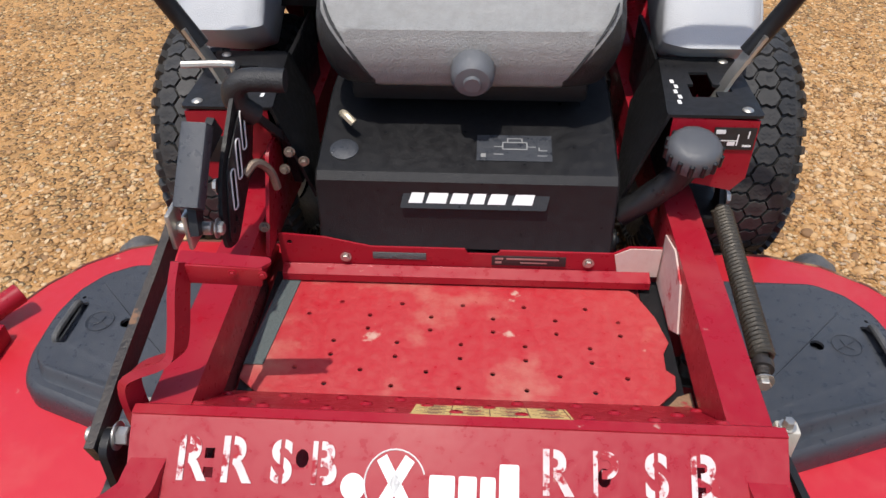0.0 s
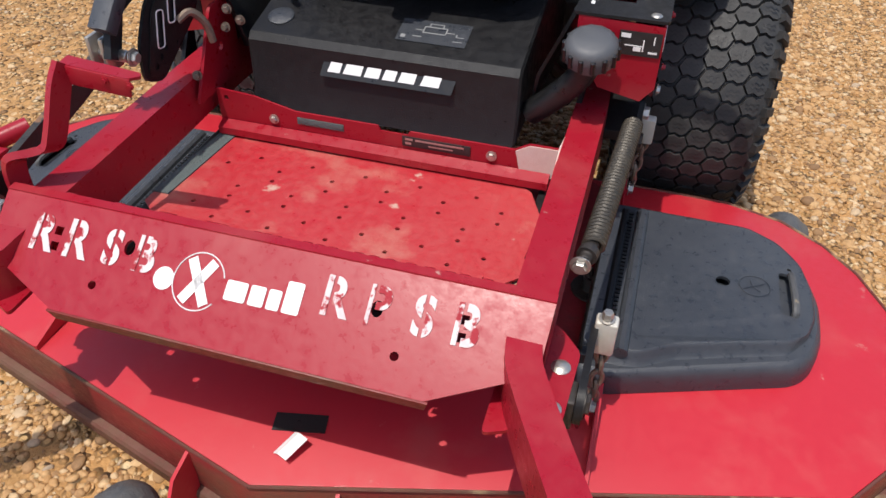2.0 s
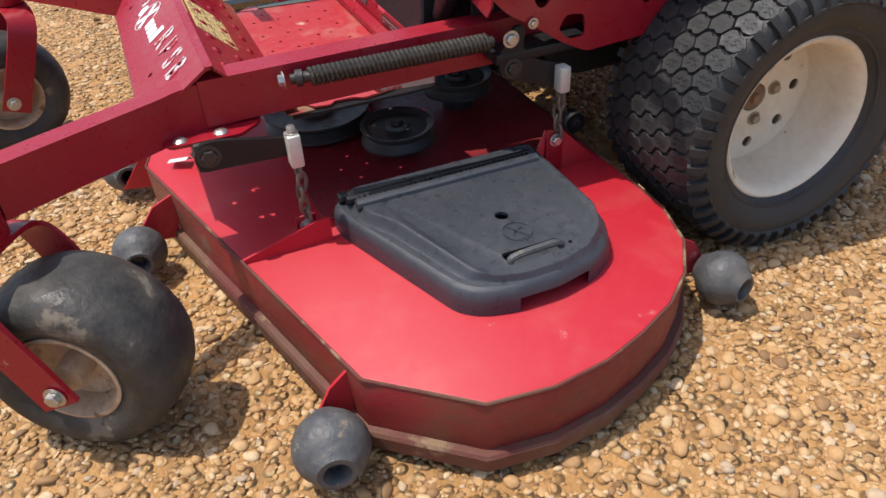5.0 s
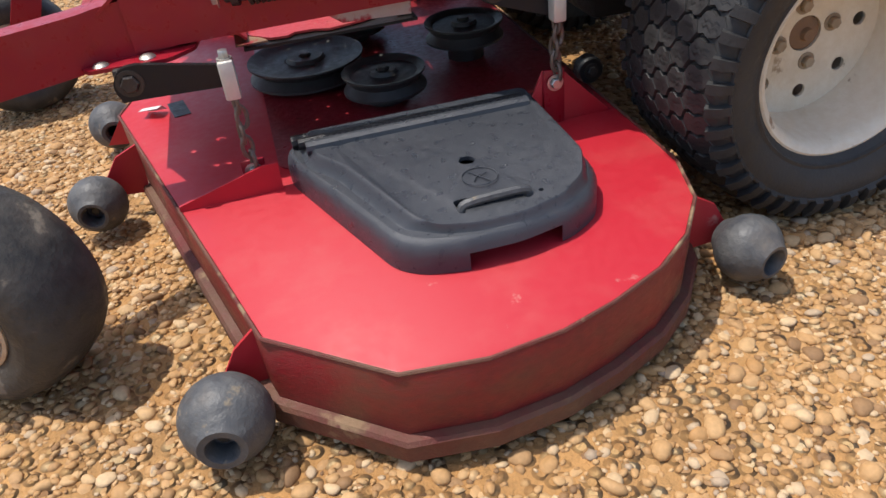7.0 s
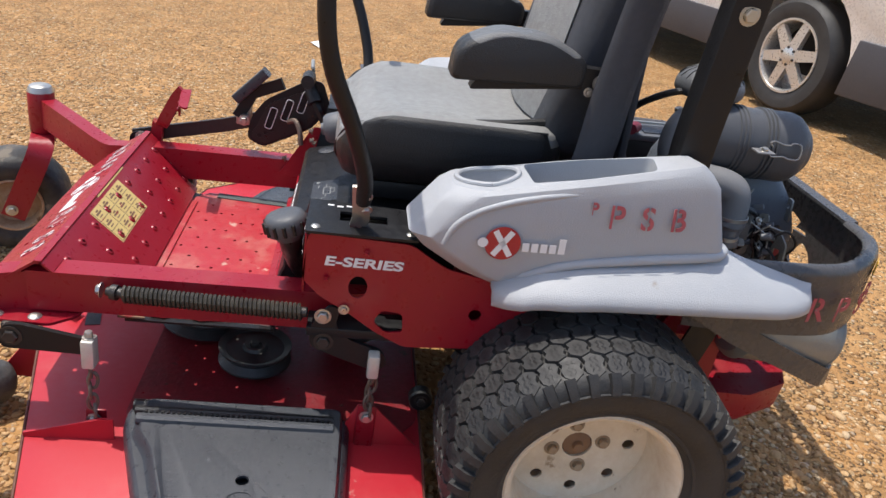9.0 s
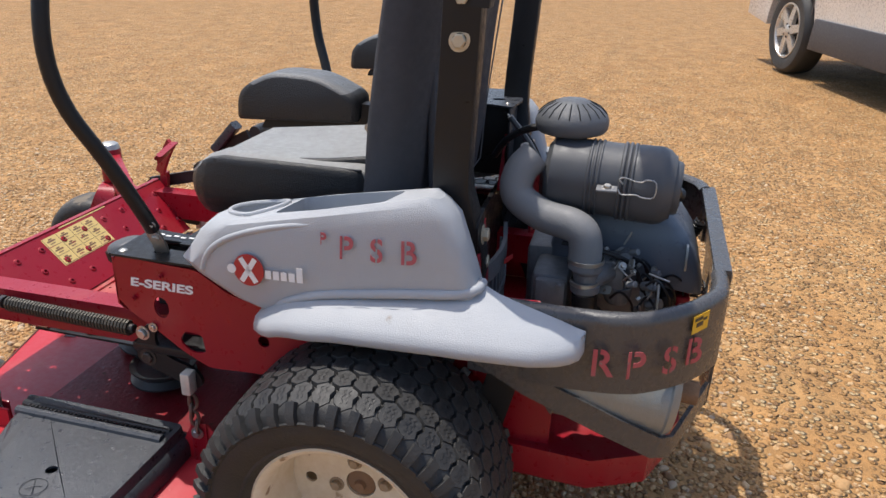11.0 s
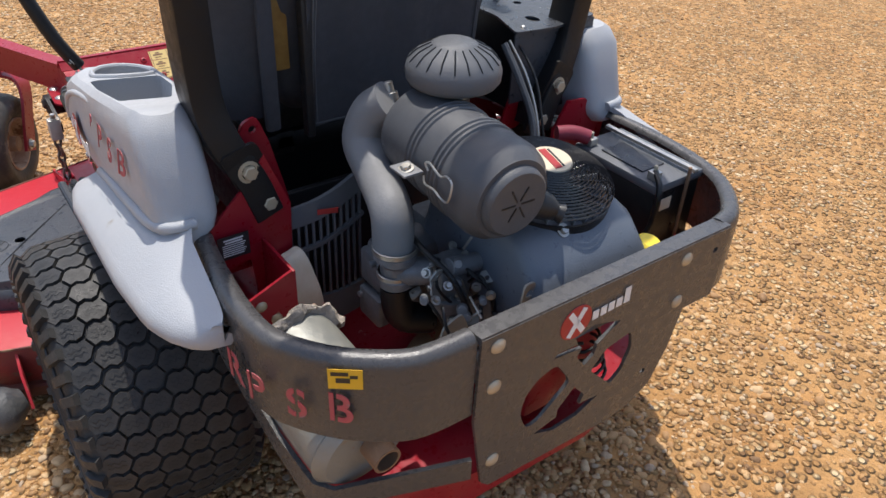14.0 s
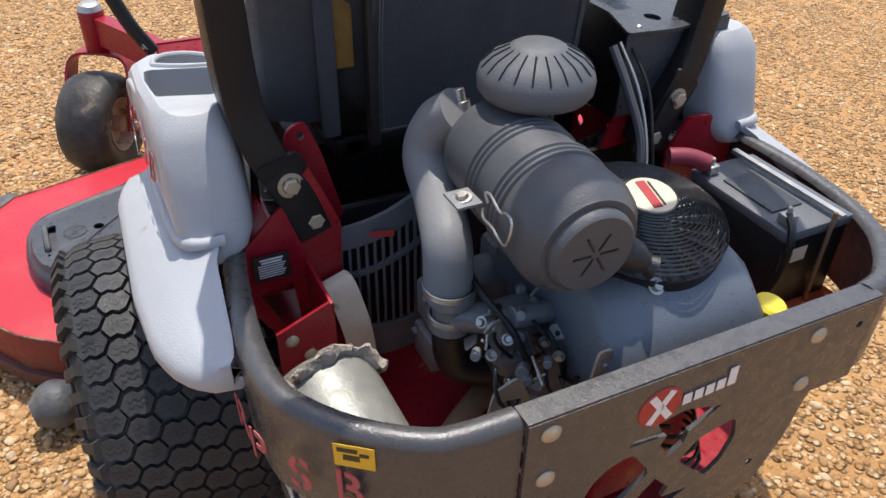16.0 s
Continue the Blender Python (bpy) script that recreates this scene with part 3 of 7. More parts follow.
def offset_line(line, d):
    """The closed outline moved outwards by d."""
    out = []
    k = len(line)
    for i in range(k):
        a, p, b = Vector(line[i - 1]), Vector(line[i]), Vector(line[(i + 1) % k])
        n1 = Vector(((p - a).y, -(p - a).x)).normalized()
        n2 = Vector(((b - p).y, -(b - p).x)).normalized()
        n = (n1 + n2).normalized()
        out.append(tuple(p + n * d / max(0.4, n.dot(n1))))
    return out


def make_deck():
    ring = lambda d, z: [(x, y, z) for x, y in offset_line(top_line, d)]
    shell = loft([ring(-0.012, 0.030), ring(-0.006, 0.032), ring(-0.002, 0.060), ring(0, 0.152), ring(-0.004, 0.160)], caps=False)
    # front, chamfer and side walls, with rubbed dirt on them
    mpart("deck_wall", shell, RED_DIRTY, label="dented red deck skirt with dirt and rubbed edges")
    mpart("deck_top", plate(offset_line(top_line, -0.003), thick=0.005, m=Matrix.Translation((0, 0, 0.1575)), bev=0.0015), RED, label="glossy red sheet steel deck top")
    # belt trough under the floor plate, its deep shade put into a darker red
    mpart("belt_trough", plate(rounded([(-0.40, 1.64), (0.40, 1.64), (0.425, 1.70), (0.425, 2.20), (0.36, 2.255), (-0.36, 2.255), (-0.425, 2.20), (-0.425, 1.70)], 0.02, 3), (), 0.003, Matrix.Translation((0, 0, 0.1635))), SHADED_RED, label="red belt trough of the deck, shade put into its colour")
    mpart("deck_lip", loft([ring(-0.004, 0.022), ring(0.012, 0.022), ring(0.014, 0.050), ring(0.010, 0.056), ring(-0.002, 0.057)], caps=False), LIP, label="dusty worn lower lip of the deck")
    bead = [(x, y, 0.1615) for x, y in offset_line(top_line, 0.0)]
    mpart("deck_edge", sweep(bead + [bead[0]], circle(0, 0, 0.0030, 6), caps=False), LIP, label="scuffed bare edge of the deck")


make_deck()


def gusset(p, q, h, name="gusset", t=0.006):
    """An upright triangular plate from p to q on the deck, h high at q."""
    p, q = Vector(p), Vector(q)
    d = (q - p).normalized()
    n = Vector((-d.y, d.x, 0)) * t / 2
    bm = bmesh.new()
    tri = [p, q, q + Vector((0, 0, h)), q - d * (q - p).length * 0.15 + Vector((0, 0, h)), p + Vector((0, 0, 0.012))]
    a = [bm.verts.new(v - n) for v in tri]
    b = [bm.verts.new(v + n) for v in tri]
    bm.faces.new(a)
    bm.faces.new(b[::-1])
    for i in range(len(tri)):
        j = (i + 1) % len(tri)
        bm.faces.new((a[i], a[j], b[j], b[i]))
    mpart(name, soften(bm, 0.0012), RED)


for s in (1, -1):
    gusset((0.472 * s, 1.47, 0.160), (0.468 * s, 1.64, 0.160), 0.052)
    mpart("gusset", move(soften(plate([(2.07, 0.160), (2.25, 0.160), (2.156, 0.256), (2.118, 0.262)], (), 0.006, upright("x", 0.433)), 0.0012), Matrix.Diagonal((s, 1, 1, 1))), RED)
    idler = mpart("belt_idler", lathe([(0, 0.0), (0.024, 0.0), (0.027, 0.004), (0.027, 0.026), (0.024, 0.030), (0, 0.030)], along((0.295 * s, 2.263, 0.193), (0.4 * s, 2.263, 0.193)), 24), BLACK_PLASTIC, label="black rubber deck stop with a bolt")
    mpart("bolt", hexbolt((0.325 * s, 2.263, 0.193), (s, 0, 0), 0.010, 0.008), DARK_STEEL, idler)


def deck_cover(s):
    """A moulded cover over the deck's outer spindle."""
    base = [(0.42, 1.655), (0.47, 1.657), (0.772, 1.765), (0.800, 1.798), (0.814, 1.855), (0.815, 1.935), (0.795, 2.020), (0.760, 2.070), (0.695, 2.102), (0.42, 2.105)]
    shoulder = [(0.42, 1.661), (0.474, 1.664), (0.767, 1.771), (0.793, 1.802), (0.807, 1.857), (0.808, 1.933), (0.788, 2.016), (0.754, 2.063), (0.691, 2.094), (0.42, 2.097)]
    rim = [(0.42, 1.668), (0.480, 1.672), (0.762, 1.778), (0.787, 1.806), (0.802, 1.859), (0.803, 1.931), (0.784, 2.012), (0.750, 2.059), (0.688, 2.090), (0.42, 2.092)]
    lift = lambda pts, z: [(x * s, y, z) for x, y in (rounded(pts, 0.02, 3))]
    between = lambda p, q, t: [(a[0] + (b[0] - a[0]) * t, a[1] + (b[1] - a[1]) * t) for a, b in zip(p, q)]
    bm = loft([lift(base, 0.1635), lift(base, 0.174), lift(base, 0.191), lift(between(base, shoulder, 0.35), 0.200), lift(between(base, shoulder, 0.8), 0.2065), lift(between(shoulder, rim, 0.4), 0.2105), lift(rim, 0.213)], caps=False)
    # hand opening in the outer wall
    opening = [f for f in bm.faces if 1.868 < f.calc_center_median().y < 1.985 and abs(f.calc_center_median().x) > 0.79 and f.calc_center_median().z < 0.192]
    bmesh.ops.delete(bm, geom=opening, context="FACES")
    body = mpart("deck_cover", bm, PLASTIC, label="dark grey moulded plastic deck cover", smooth=70)
    # upper panel, falling towards the outside, with a hole and the slot of its handle
    pts = [(0.425, 1.700), (0.515, 1.706), (0.570, 1.742), (0.752, 1.806), (0.779, 1.826), (0.793, 1.876), (0.793, 1.943), (0.775, 2.010), (0.738, 2.056), (0.681, 2.081), (0.425, 2.083)]
    fall = lambda x: -0.010 * max(0, (abs(x) - 0.69) / 0.1)
    outer = [(x * s, y) for x, y in rounded(pts, 0.015, 3)]
    slot = [(x * s, y) for x, y in rounded([(0.738, 1.862), (0.770, 1.866), (0.767, 1.972), (0.738, 1.972)], 0.006, 2)]
    hole = circle(0.641 * s, 1.914, 0.0125, 14)
    pin = circle(0.757 * s, 1.987, 0.004, 8)
    top = plate(outer, [slot, hole, pin], 0.006, Matrix.Translation((0, 0, 0.229)))
    for v in top.verts:
        v.co.z += fall(v.co.x)
    mpart("cover_panel", top, PLASTIC, body)
    low = rounded([(a + (0.008 if 3 < i < 9 else 0), b - (0.022 if i < 4 else -0.008)) for i, (a, b) in enumerate(pts)], 0.015, 3)
    steps = []
    for k in range(9):
        t = k / 8
        lift_by = min(1.0, 1.25 * t) ** 1.3
        steps.append([((p[0] * (1 - t) * s + q[0] * t), p[1] * (1 - t) + q[1] * t, 0.2122 + (0.0232 + fall(q[0])) * lift_by) for p, q in zip(low, outer)])
    mpart("cover_shoulder", loft(steps, caps=False), PLASTIC, body, smooth=28)
    mpart("cover_ledge", plate([(x * s, y) for x, y in rounded(rim, 0.02, 3)], (), 0.003, Matrix.Translation((0, 0, 0.2100))), PLASTIC, body)
    # hinge ridges on the inner side
    for k, (x, z, r) in enumerate(((0.487, 0.234, 0.012), (0.455, 0.229, 0.010), (0.430, 0.222, 0.012))):
        mpart("ridge", pipe([(x * s, 1.69 - 0.01 * k, z), (x * s, 2.07, z)], r, 10, 1), (PLASTIC, BLACK_PLASTIC, BLACK_PLASTIC)[k], body)
    teeth = [box(0.466 * s - 0.004, 0.466 * s + 0.004, 1.70 + 0.0105 * i, 1.7055 + 0.0105 * i, 0.222, 0.238, 0) for i in range(35)]
    mpart("tooth_strip", join(*teeth), BLACK_PLASTIC, body)
    mpart("handle", pipe([(0.762 * s, 1.868, 0.226), (0.762 * s, 1.875, 0.236), (0.760 * s, 1.92, 0.238), (0.758 * s, 1.962, 0.236), (0.758 * s, 1.968, 0.226)], 0.0065, 8, 4), ROLLER, body)
    seal = pipe([(0.695 * s + 0.026 * math.cos(a), 1.917 + 0.026 * math.sin(a), 0.2352) for a in np.linspace(0, 2 * math.pi, 20)], 0.0009, 5, 1)
    bars = [pipe([(0.676 * s, 1.905, 0.2352), (0.714 * s, 1.929, 0.2352)], 0.0009, 5, 1), pipe([(0.688 * s, 1.930, 0.2352), (0.692 * s, 1.915, 0.2352), (0.705 * s, 1.905, 0.2352)], 0.0009, 5, 2)]
    mpart("moulded_symbol", join(seal, *bars), PLASTIC, body)


deck_cover(1)
deck_cover(-1)


def pulley(x, y, z, r):
    p = mpart("pulley", lathe([(0.012, 0.0), (0.014, 0.012), (r * 0.30, 0.012), (r * 0.34, 0.004), (r * 0.80, 0.004), (r * 0.9, 0.010), (r, 0.012), (r, 0.008), (r * 0.84, -0.008), (r, -0.022), (r, -0.027), (r * 0.5, -0.027)], Matrix.Translation((x, y, z)), 40), PULLEY, label="black stamped steel belt pulley")
    mpart("nut", hexbolt((x, y, z + 0.004), (0, 0, 1), 0.012, 0.014), DARK_STEEL, p)
    mpart("spindle", rod((x, y, 0.158), (x, y, z - 0.02), 0.04), DARK_STEEL, p)


pulley(0.198, 1.878, 0.218, 0.083)
pulley(0.0, 1.745, 0.205, 0.125)
pulley(0.05, 2.09, 0.235, 0.085)
pulley(-0.198, 1.878, 0.218, 0.083)
pulley(0.42, 1.90, 0.19, 0.02)


def roller(x, y, z, r, axis, bracket):
    """An anti-scalp roller on its bracket."""
    d = Vector(axis).normalized()
    m = along(Vector((x, y, z)) - d * r * 0.92, Vector((x, y, z)) + d)
    h = r * 1.84
    prof = [(0.014, h * 0.12), (0.02, 0.0), (r * 0.50, 0.0)] + [(r * math.sin(math.radians(a)), h / 2 - r * 0.92 * math.cos(math.radians(a)) * 1.0) for a in range(40, 141, 10)] + [(r * 0.50, h), (0.022, h), (0.017, h - 0.012), (0.017, h - 0.03), (0.0, h - 0.03)]
    w = mpart("deck_roller", lathe(prof, m, 32), ROLLER, label="grey round anti-scalp roller on the deck edge")
    mpart("axle_bolt", hexbolt(Vector((x, y, z)) + d * (r * 0.92 - 0.032), d, 0.009, 0.010), DARK_STEEL, w)
    for a, b, c, dd in bracket:
        bm = bmesh.new()
        pts = [Vector(q) for q in (a, b, c, dd)]
        n = (pts[1] - pts[0]).cross(pts[2] - pts[0]).normalized() * 0.003
        lo = [bm.verts.new(q - n) for q in pts]
        hi = [bm.verts.new(q + n) for q in pts]
        bm.faces.new(lo)
        bm.faces.new(hi[::-1])
        for i in range(4):
            bm.faces.new((lo[i], lo[(i + 1) % 4], hi[(i + 1) % 4], hi[i]))
        mpart("roller_bracket", soften(bm, 0.001), RED, w)


for s in (1, -1):
    roller(0.872 * s, 1.505, 0.070, 0.062, (s, -0.12, 0.05), [((0.80 * s, 1.565, 0.04), (0.80 * s, 1.565, 0.15), (0.800 * s, 1.53, 0.12), (0.80 * s, 1.49, 0.05))])
    roller(0.800 * s, 2.308, 0.066, 0.054, (s, 0.25, 0), [((0.735 * s, 2.21, 0.04), (0.735 * s, 2.23, 0.15), (0.740 * s, 2.28, 0.12), (0.740 * s, 2.32, 0.05))])
    roller(0.195 * s, 1.283, 0.070, 0.056, (s, -0.1, 0), [((0.125 * s, 1.37, 0.04), (0.125 * s, 1.38, 0.15), (0.13 * s, 1.33, 0.13), (0.13 * s, 1.27, 0.05))])

# ---- wheels ----
SPIN = lambda x, y, z, s: Matrix(((0, 0, s, x), (1, 0, 0, y), (0, 1, 0, z), (0, 0, 0, 1)))


def tread_blocks(R, width, rows, around, depth):
    """Wavy interlocking blocks on a crowned tread; local z is the axle."""
    bm = bmesh.new()
    pw, pa = width / rows, 2 * math.pi / around
    shape = [(-0.62, 0.03), (-0.38, -0.44), (-0.12, -0.54), (0.12, -0.40), (0.38, -0.50), (0.62, -0.03), (0.38, 0.44), (0.12, 0.54), (-0.12, 0.40), (-0.38, 0.50)]
    def put(u, a, low):
        r = R - 0.30 * u * u - (depth if low else 0) - (0.6 * max(0, abs(u) - width * 0.42))
        return (r * math.cos(a), r * math.sin(a), u)
    for i in range(rows):
        for k in range(around):
            u0 = (i - (rows - 1) / 2) * pw
            a0 = (k + 0.5 * (i % 2)) * pa
            wob = 0.03 * math.sin(k * 7.1 + i * 3.3)
            lo, hi = [], []
            for x, y in shape:
                lo.append(bm.verts.new(put(u0 + (x * 1.00) * pw, a0 + (y * 0.99 + wob) * pa, True)))
                hi.append(bm.verts.new(put(u0 + x * 0.90 * pw, a0 + (y * 0.86 + wob) * pa, False)))
            n = len(shape)
            bm.faces.new(hi)
            for j in range(n):
                bm.faces.new((lo[j], lo[(j + 1) % n], hi[(j + 1) % n], hi[j]))
    # shoulder lugs
    for s in (1, -1):
        for k in range(around):
            a0 = (k + (0.5 if s > 0 else 0.0) + 0.25) * pa
            ring = []
            for u, dr in ((width * 0.49, 0.0), (width * 0.545, -0.018), (width * 0.56, -0.034)):
                for da in (-0.21, 0.21):
                    r = R - 0.30 * u * u + dr - 0.003
                    ring.append(bm.verts.new((r * math.cos(a0 + da * pa), r * math.sin(a0 + da * pa), s * (u + 0.010))))
            inn = []
            for u, dr in ((width * 0.49, 0.0), (width * 0.545, -0.018), (width * 0.56, -0.034)):
                for da in (-0.30, 0.30):
                    r = R - 0.30 * u * u + dr - 0.018
                    inn.append(bm.verts.new((r * math.cos(a0 + da * pa), r * math.sin(a0 + da * pa), s * (u - 0.006))))
            bm.faces.new((ring[0], ring[1], ring[3], ring[2]))
            bm.faces.new((ring[2], ring[3], ring[5], ring[4]))
            for a, b in ((0, 1), (1, 3), (3, 5), (5, 4), (4, 2), (2, 0)):
                bm.faces.new((ring[a], ring[b], inn[b], inn[a]))
    return bm


def drive_wheel(s):
    cx, cy, cz, R = 0.548 * s, 2.558, 0.279, 0.288
    m = SPIN(cx, cy, cz, s)
    w = 0.135
    prof = [(0.166, -0.112), (0.185, -0.132), (0.215, -0.147), (0.240, -0.149), (0.262, -0.140), (0.272, -0.126), (R - 0.0125, -0.10), (R - 0.0095, -0.05), (R - 0.0085, 0), (R - 0.0095, 0.05), (R - 0.0125, 0.10), (0.272, 0.126), (0.262, 0.140), (0.240, 0.149), (0.215, 0.147), (0.185, 0.132), (0.166, 0.112)]
    tyre = lathe(prof, None, 64)
    ribs = [lathe([(0.238, 0.1488), (0.240, 0.1515), (0.243, 0.1515), (0.245, 0.1485)], None, 64), lathe([(0.182, 0.130), (0.184, 0.1345), (0.188, 0.1345), (0.190, 0.134)], None, 64)]
    wheel = mpart("drive_wheel", move(join(tyre, *ribs), m), RUBBER, label="wide black turf tyre with wavy blocks, dusty")
    tagged(mpart("tread", move(tread_blocks(R, 0.262, 6, 44, 0.012), m), RUBBER, wheel), kind="stuff")
    # flat black strips on the blocks: the shade inside zigzag sipes, as colour
    sipes = bmesh.new()
    for i in range(6):
        for k in range(44):
            u0, a0 = (i - 2.5) * 0.262 / 6, (k + 0.5 * (i % 2)) * 2 * math.pi / 44 + 0.03 * math.sin(k * 7.1 + i * 3.3) * 2 * math.pi / 44
            for off in (-0.005, 0.004):
                pts = [(u0 - 0.014, off - 0.001), (u0 - 0.0085, off + 0.0035), (u0 - 0.003, off - 0.002), (u0 + 0.004, off + 0.0035), (u0 + 0.009, off - 0.002), (u0 + 0.014, off + 0.001)]
                row = []
                for u, d in pts:
                    r = R - 0.30 * u * u + 0.0004 - 0.6 * max(0, abs(u) - 0.110)
                    row.append([sipes.verts.new((r * math.cos(a0 + (d + e) / R), r * math.sin(a0 + (d + e) / R), u)) for e in (-0.0008, 0.0008)])
                for p, q in zip(row, row[1:]):
                    sipes.faces.new((p[0], p[1], q[1], q[0]))
    tagged(mpart("tread_groove", move(sipes, m), BLACK_PLASTIC, wheel), kind="stuff")
    rim = lathe([(0.172, 0.112), (0.172, 0.119), (0.168, 0.121), (0.160, 0.116), (0.153, 0.104), (0.150, 0.09), (0.147, 0.02), (0.143, 0.000), (0.146, -0.030), (0.150, -0.09), (0.165, -0.105), (0.170, -0.09), (0.153, 0.0), (0.155, 0.09), (0.166, 0.105)], m, 56)
    r = mpart("rim", rim, RIM, wheel, "dirty cream painted steel rim")
    holes = [circle(0.106 * math.cos(a), 0.106 * math.sin(a), 0.0125, 14) for a in np.arange(8) * math.pi / 4 + 0.07]
    mpart("rim_disc", plate(circle(0, 0, 0.146, 40), [circle(0, 0, 0.031, 20)] + holes, 0.006, m @ Matrix.Translation((0, 0, -0.012))), RIM, wheel)
    mpart("hub", lathe([(0.0, 0.006), (0.010, 0.006), (0.012, -0.004), (0.022, -0.006), (0.029, -0.010), (0.031, -0.02), (0.05, -0.03)], m, 24), RUST, wheel, "rusty axle hub")
    for a in np.arange(4) * math.pi / 2 + 0.22:
        c = m @ Vector((0.052 * math.cos(a), 0.052 * math.sin(a), -0.006))
        mpart("lug_nut", hexbolt(c, (s, 0, 0), 0.0105, 0.012), NUT, wheel)
    mpart("valve_stem", rod(m @ Vector((0.02, 0.142, 0.04)), m @ Vector((0.02, 0.128, 0.065)), 0.004), BLACK_PLASTIC, wheel)
    mpart("axle", rod((cx - s * 0.02, cy, cz), (0.2 * s, cy, cz), 0.035), DARK_STEEL, wheel)
    mpart("wheel_motor", box(0.22 * s - 0.06, 0.22 * s + 0.06, cy - 0.08, cy + 0.09, 0.2, 0.37, 0.02), DARK_STEEL)


drive_wheel(1)
drive_wheel(-1)


def hydro_pump(s):
    """A dark pump housing, unseen, added between the frame rails to block light, with its pulley shaft and hoses."""
    h = mpart("hydro_pump", box(0.10 * s - 0.075, 0.10 * s + 0.085, 2.33, 2.52, 0.235, 0.435, 0.02), DARK_STEEL, label="black pump-shaped housing added between the rails to block light")
    mpart("pump_end", lathe([(0, 0), (0.055, 0), (0.062, 0.01), (0.062, 0.06), (0.05, 0.075), (0, 0.075)], along((0.10 * s, 2.335, 0.335), (0.10 * s, 2.2, 0.335)), 24), DARK_STEEL, h)
    mpart("pump_hose", pipe([(0.16 * s, 2.36, 0.42), (0.22 * s, 2.33, 0.40), (0.26 * s, 2.38, 0.34), (0.25 * s, 2.46, 0.30)], 0.014, 10, 5), BLACK_PLASTIC, h)


hydro_pump(1)
hydro_pump(-1)
# unseen plate, added to keep sky light off the deck from behind
mpart("drive_belly", box(-0.34, 0.34, 2.55, 2.60, 0.20, 0.44, 0.006), DARK_STEEL, label="dark cross plate added behind the pumps to block light")


def strap_bar(line, across, w, t):
    """A flat strap that follows the line, w half wide along the given way, t half thick."""
    L = [Vector(p) for p in line]
    a = Vector(across).normalized()
    rings = []
    for i, p in enumerate(L):
        d = (L[min(i + 1, len(L) - 1)] - L[max(i - 1, 0)]).normalized()
        n = d.cross(a).normalized()
        b = n.cross(d).normalized()
        rings.append([p - b * w - n * t, p + b * w - n * t, p + b * w + n * t, p - b * w + n * t])
    return loft(rings)


def caster(s, swing):
    """A front caster, swung by so many degrees, under its pivot."""
    px, py, up = (0.535, 1.110, 0.0) if s > 0 else (-0.66, 1.112, 0.012)
    R, trail = 0.163, 0.095
    T = pose(px, py, 0, 0, 0, -swing * s)
    m = T @ SPIN(0, trail, R - 0.003, s)
    prof = [(0.082, -0.066), (0.105, -0.080), (0.130, -0.081), (0.148, -0.070), (0.158, -0.048), (R, -0.015), (R, 0.015), (0.158, 0.048), (0.148, 0.070), (0.130, 0.081), (0.105, 0.080), (0.082, 0.066)]
    wheel = mpart("caster_wheel", lathe(prof, m, 48), CASTER, label="smooth scuffed front caster tyre")
    mpart("caster_rim", lathe([(0.086, 0.066), (0.086, 0.072), (0.080, 0.073), (0.074, 0.062), (0.070, 0.03), (0.04, 0.025), (0.026, 0.028), (0.024, 0.07), (0.0, 0.07)], m, 36), CASTER_RIM, wheel, "rust-stained cream caster rim")
    mpart("caster_rim", lathe([(0.086, -0.066), (0.086, -0.072), (0.080, -0.073), (0.074, -0.062), (0.070, -0.03), (0.04, -0.025), (0.026, -0.028), (0.024, -0.07), (0.0, -0.07)], m, 36), CASTER_RIM, wheel)
    mpart("axle_nut", hexbolt(T @ Vector((-0.107 * s, trail, R - 0.003)), T.to_3x3() @ Vector((-s, 0, 0)), 0.012, 0.012), STEEL, wheel)
    mpart("axle_nut", hexbolt(T @ Vector((0.107 * s, trail, R - 0.003)), T.to_3x3() @ Vector((s, 0, 0)), 0.012, 0.012), STEEL, wheel)
    # fork: a strap bent over the tyre
    leg = [(0.100, 0.135), (0.100, 0.22), (0.100, 0.30), (0.085, 0.345), (0.045, 0.364), (-0.045, 0.364), (-0.085, 0.345), (-0.100, 0.30), (-0.100, 0.22), (-0.100, 0.135)]
    line = [T @ Vector((x * s, trail * (1 - max(0, min(1, (z - 0.16) / 0.19)) ** 0.8), z + up * max(0, (z - 0.2) / 0.16))) for x, z in leg]
    mpart("fork", soften(strap_bar(curve_points(line, 4), T.to_3x3() @ Vector((0, 1, 0)), 0.034, 0.0045), 0.0012), FRAME_RED, label="red bent strap caster fork")
    barrel = mpart("pivot_barrel", lathe([(0, 0), (0.036, 0), (0.0385, 0.004), (0.0385, 0.118), (0.036, 0.124), (0, 0.124)], Matrix.Translation((px, py, 0.372 + up)), 32), FRAME_RED)
    mpart("pivot_cap", lathe([(0.0, 0.022), (0.024, 0.021), (0.031, 0.017), (0.035, 0.008), (0.0375, 0.0), (0.0, 0.0)], Matrix.Translation((px, py, 0.496 + up)), 32), STEEL, barrel, "shiny galvanised pivot cap")
    end = Vector((px - 0.024 * s, py + 0.03, 0.437 + up))
    bend = Vector((0.384 * s, 1.385, 0.434))
    line = curve_points([(0.362 * s, 1.530, 0.446), (0.362 * s, 1.490, 0.443), (0.366 * s, 1.432, 0.437), tuple(bend), tuple(bend.lerp(end, 0.5)), tuple(end)], 4)
    arm = soften(sweep(line, [(-0.022, -0.044), (0.022, -0.044), (0.022, 0.042), (-0.022, 0.042)]), 0.006, 3, 50)
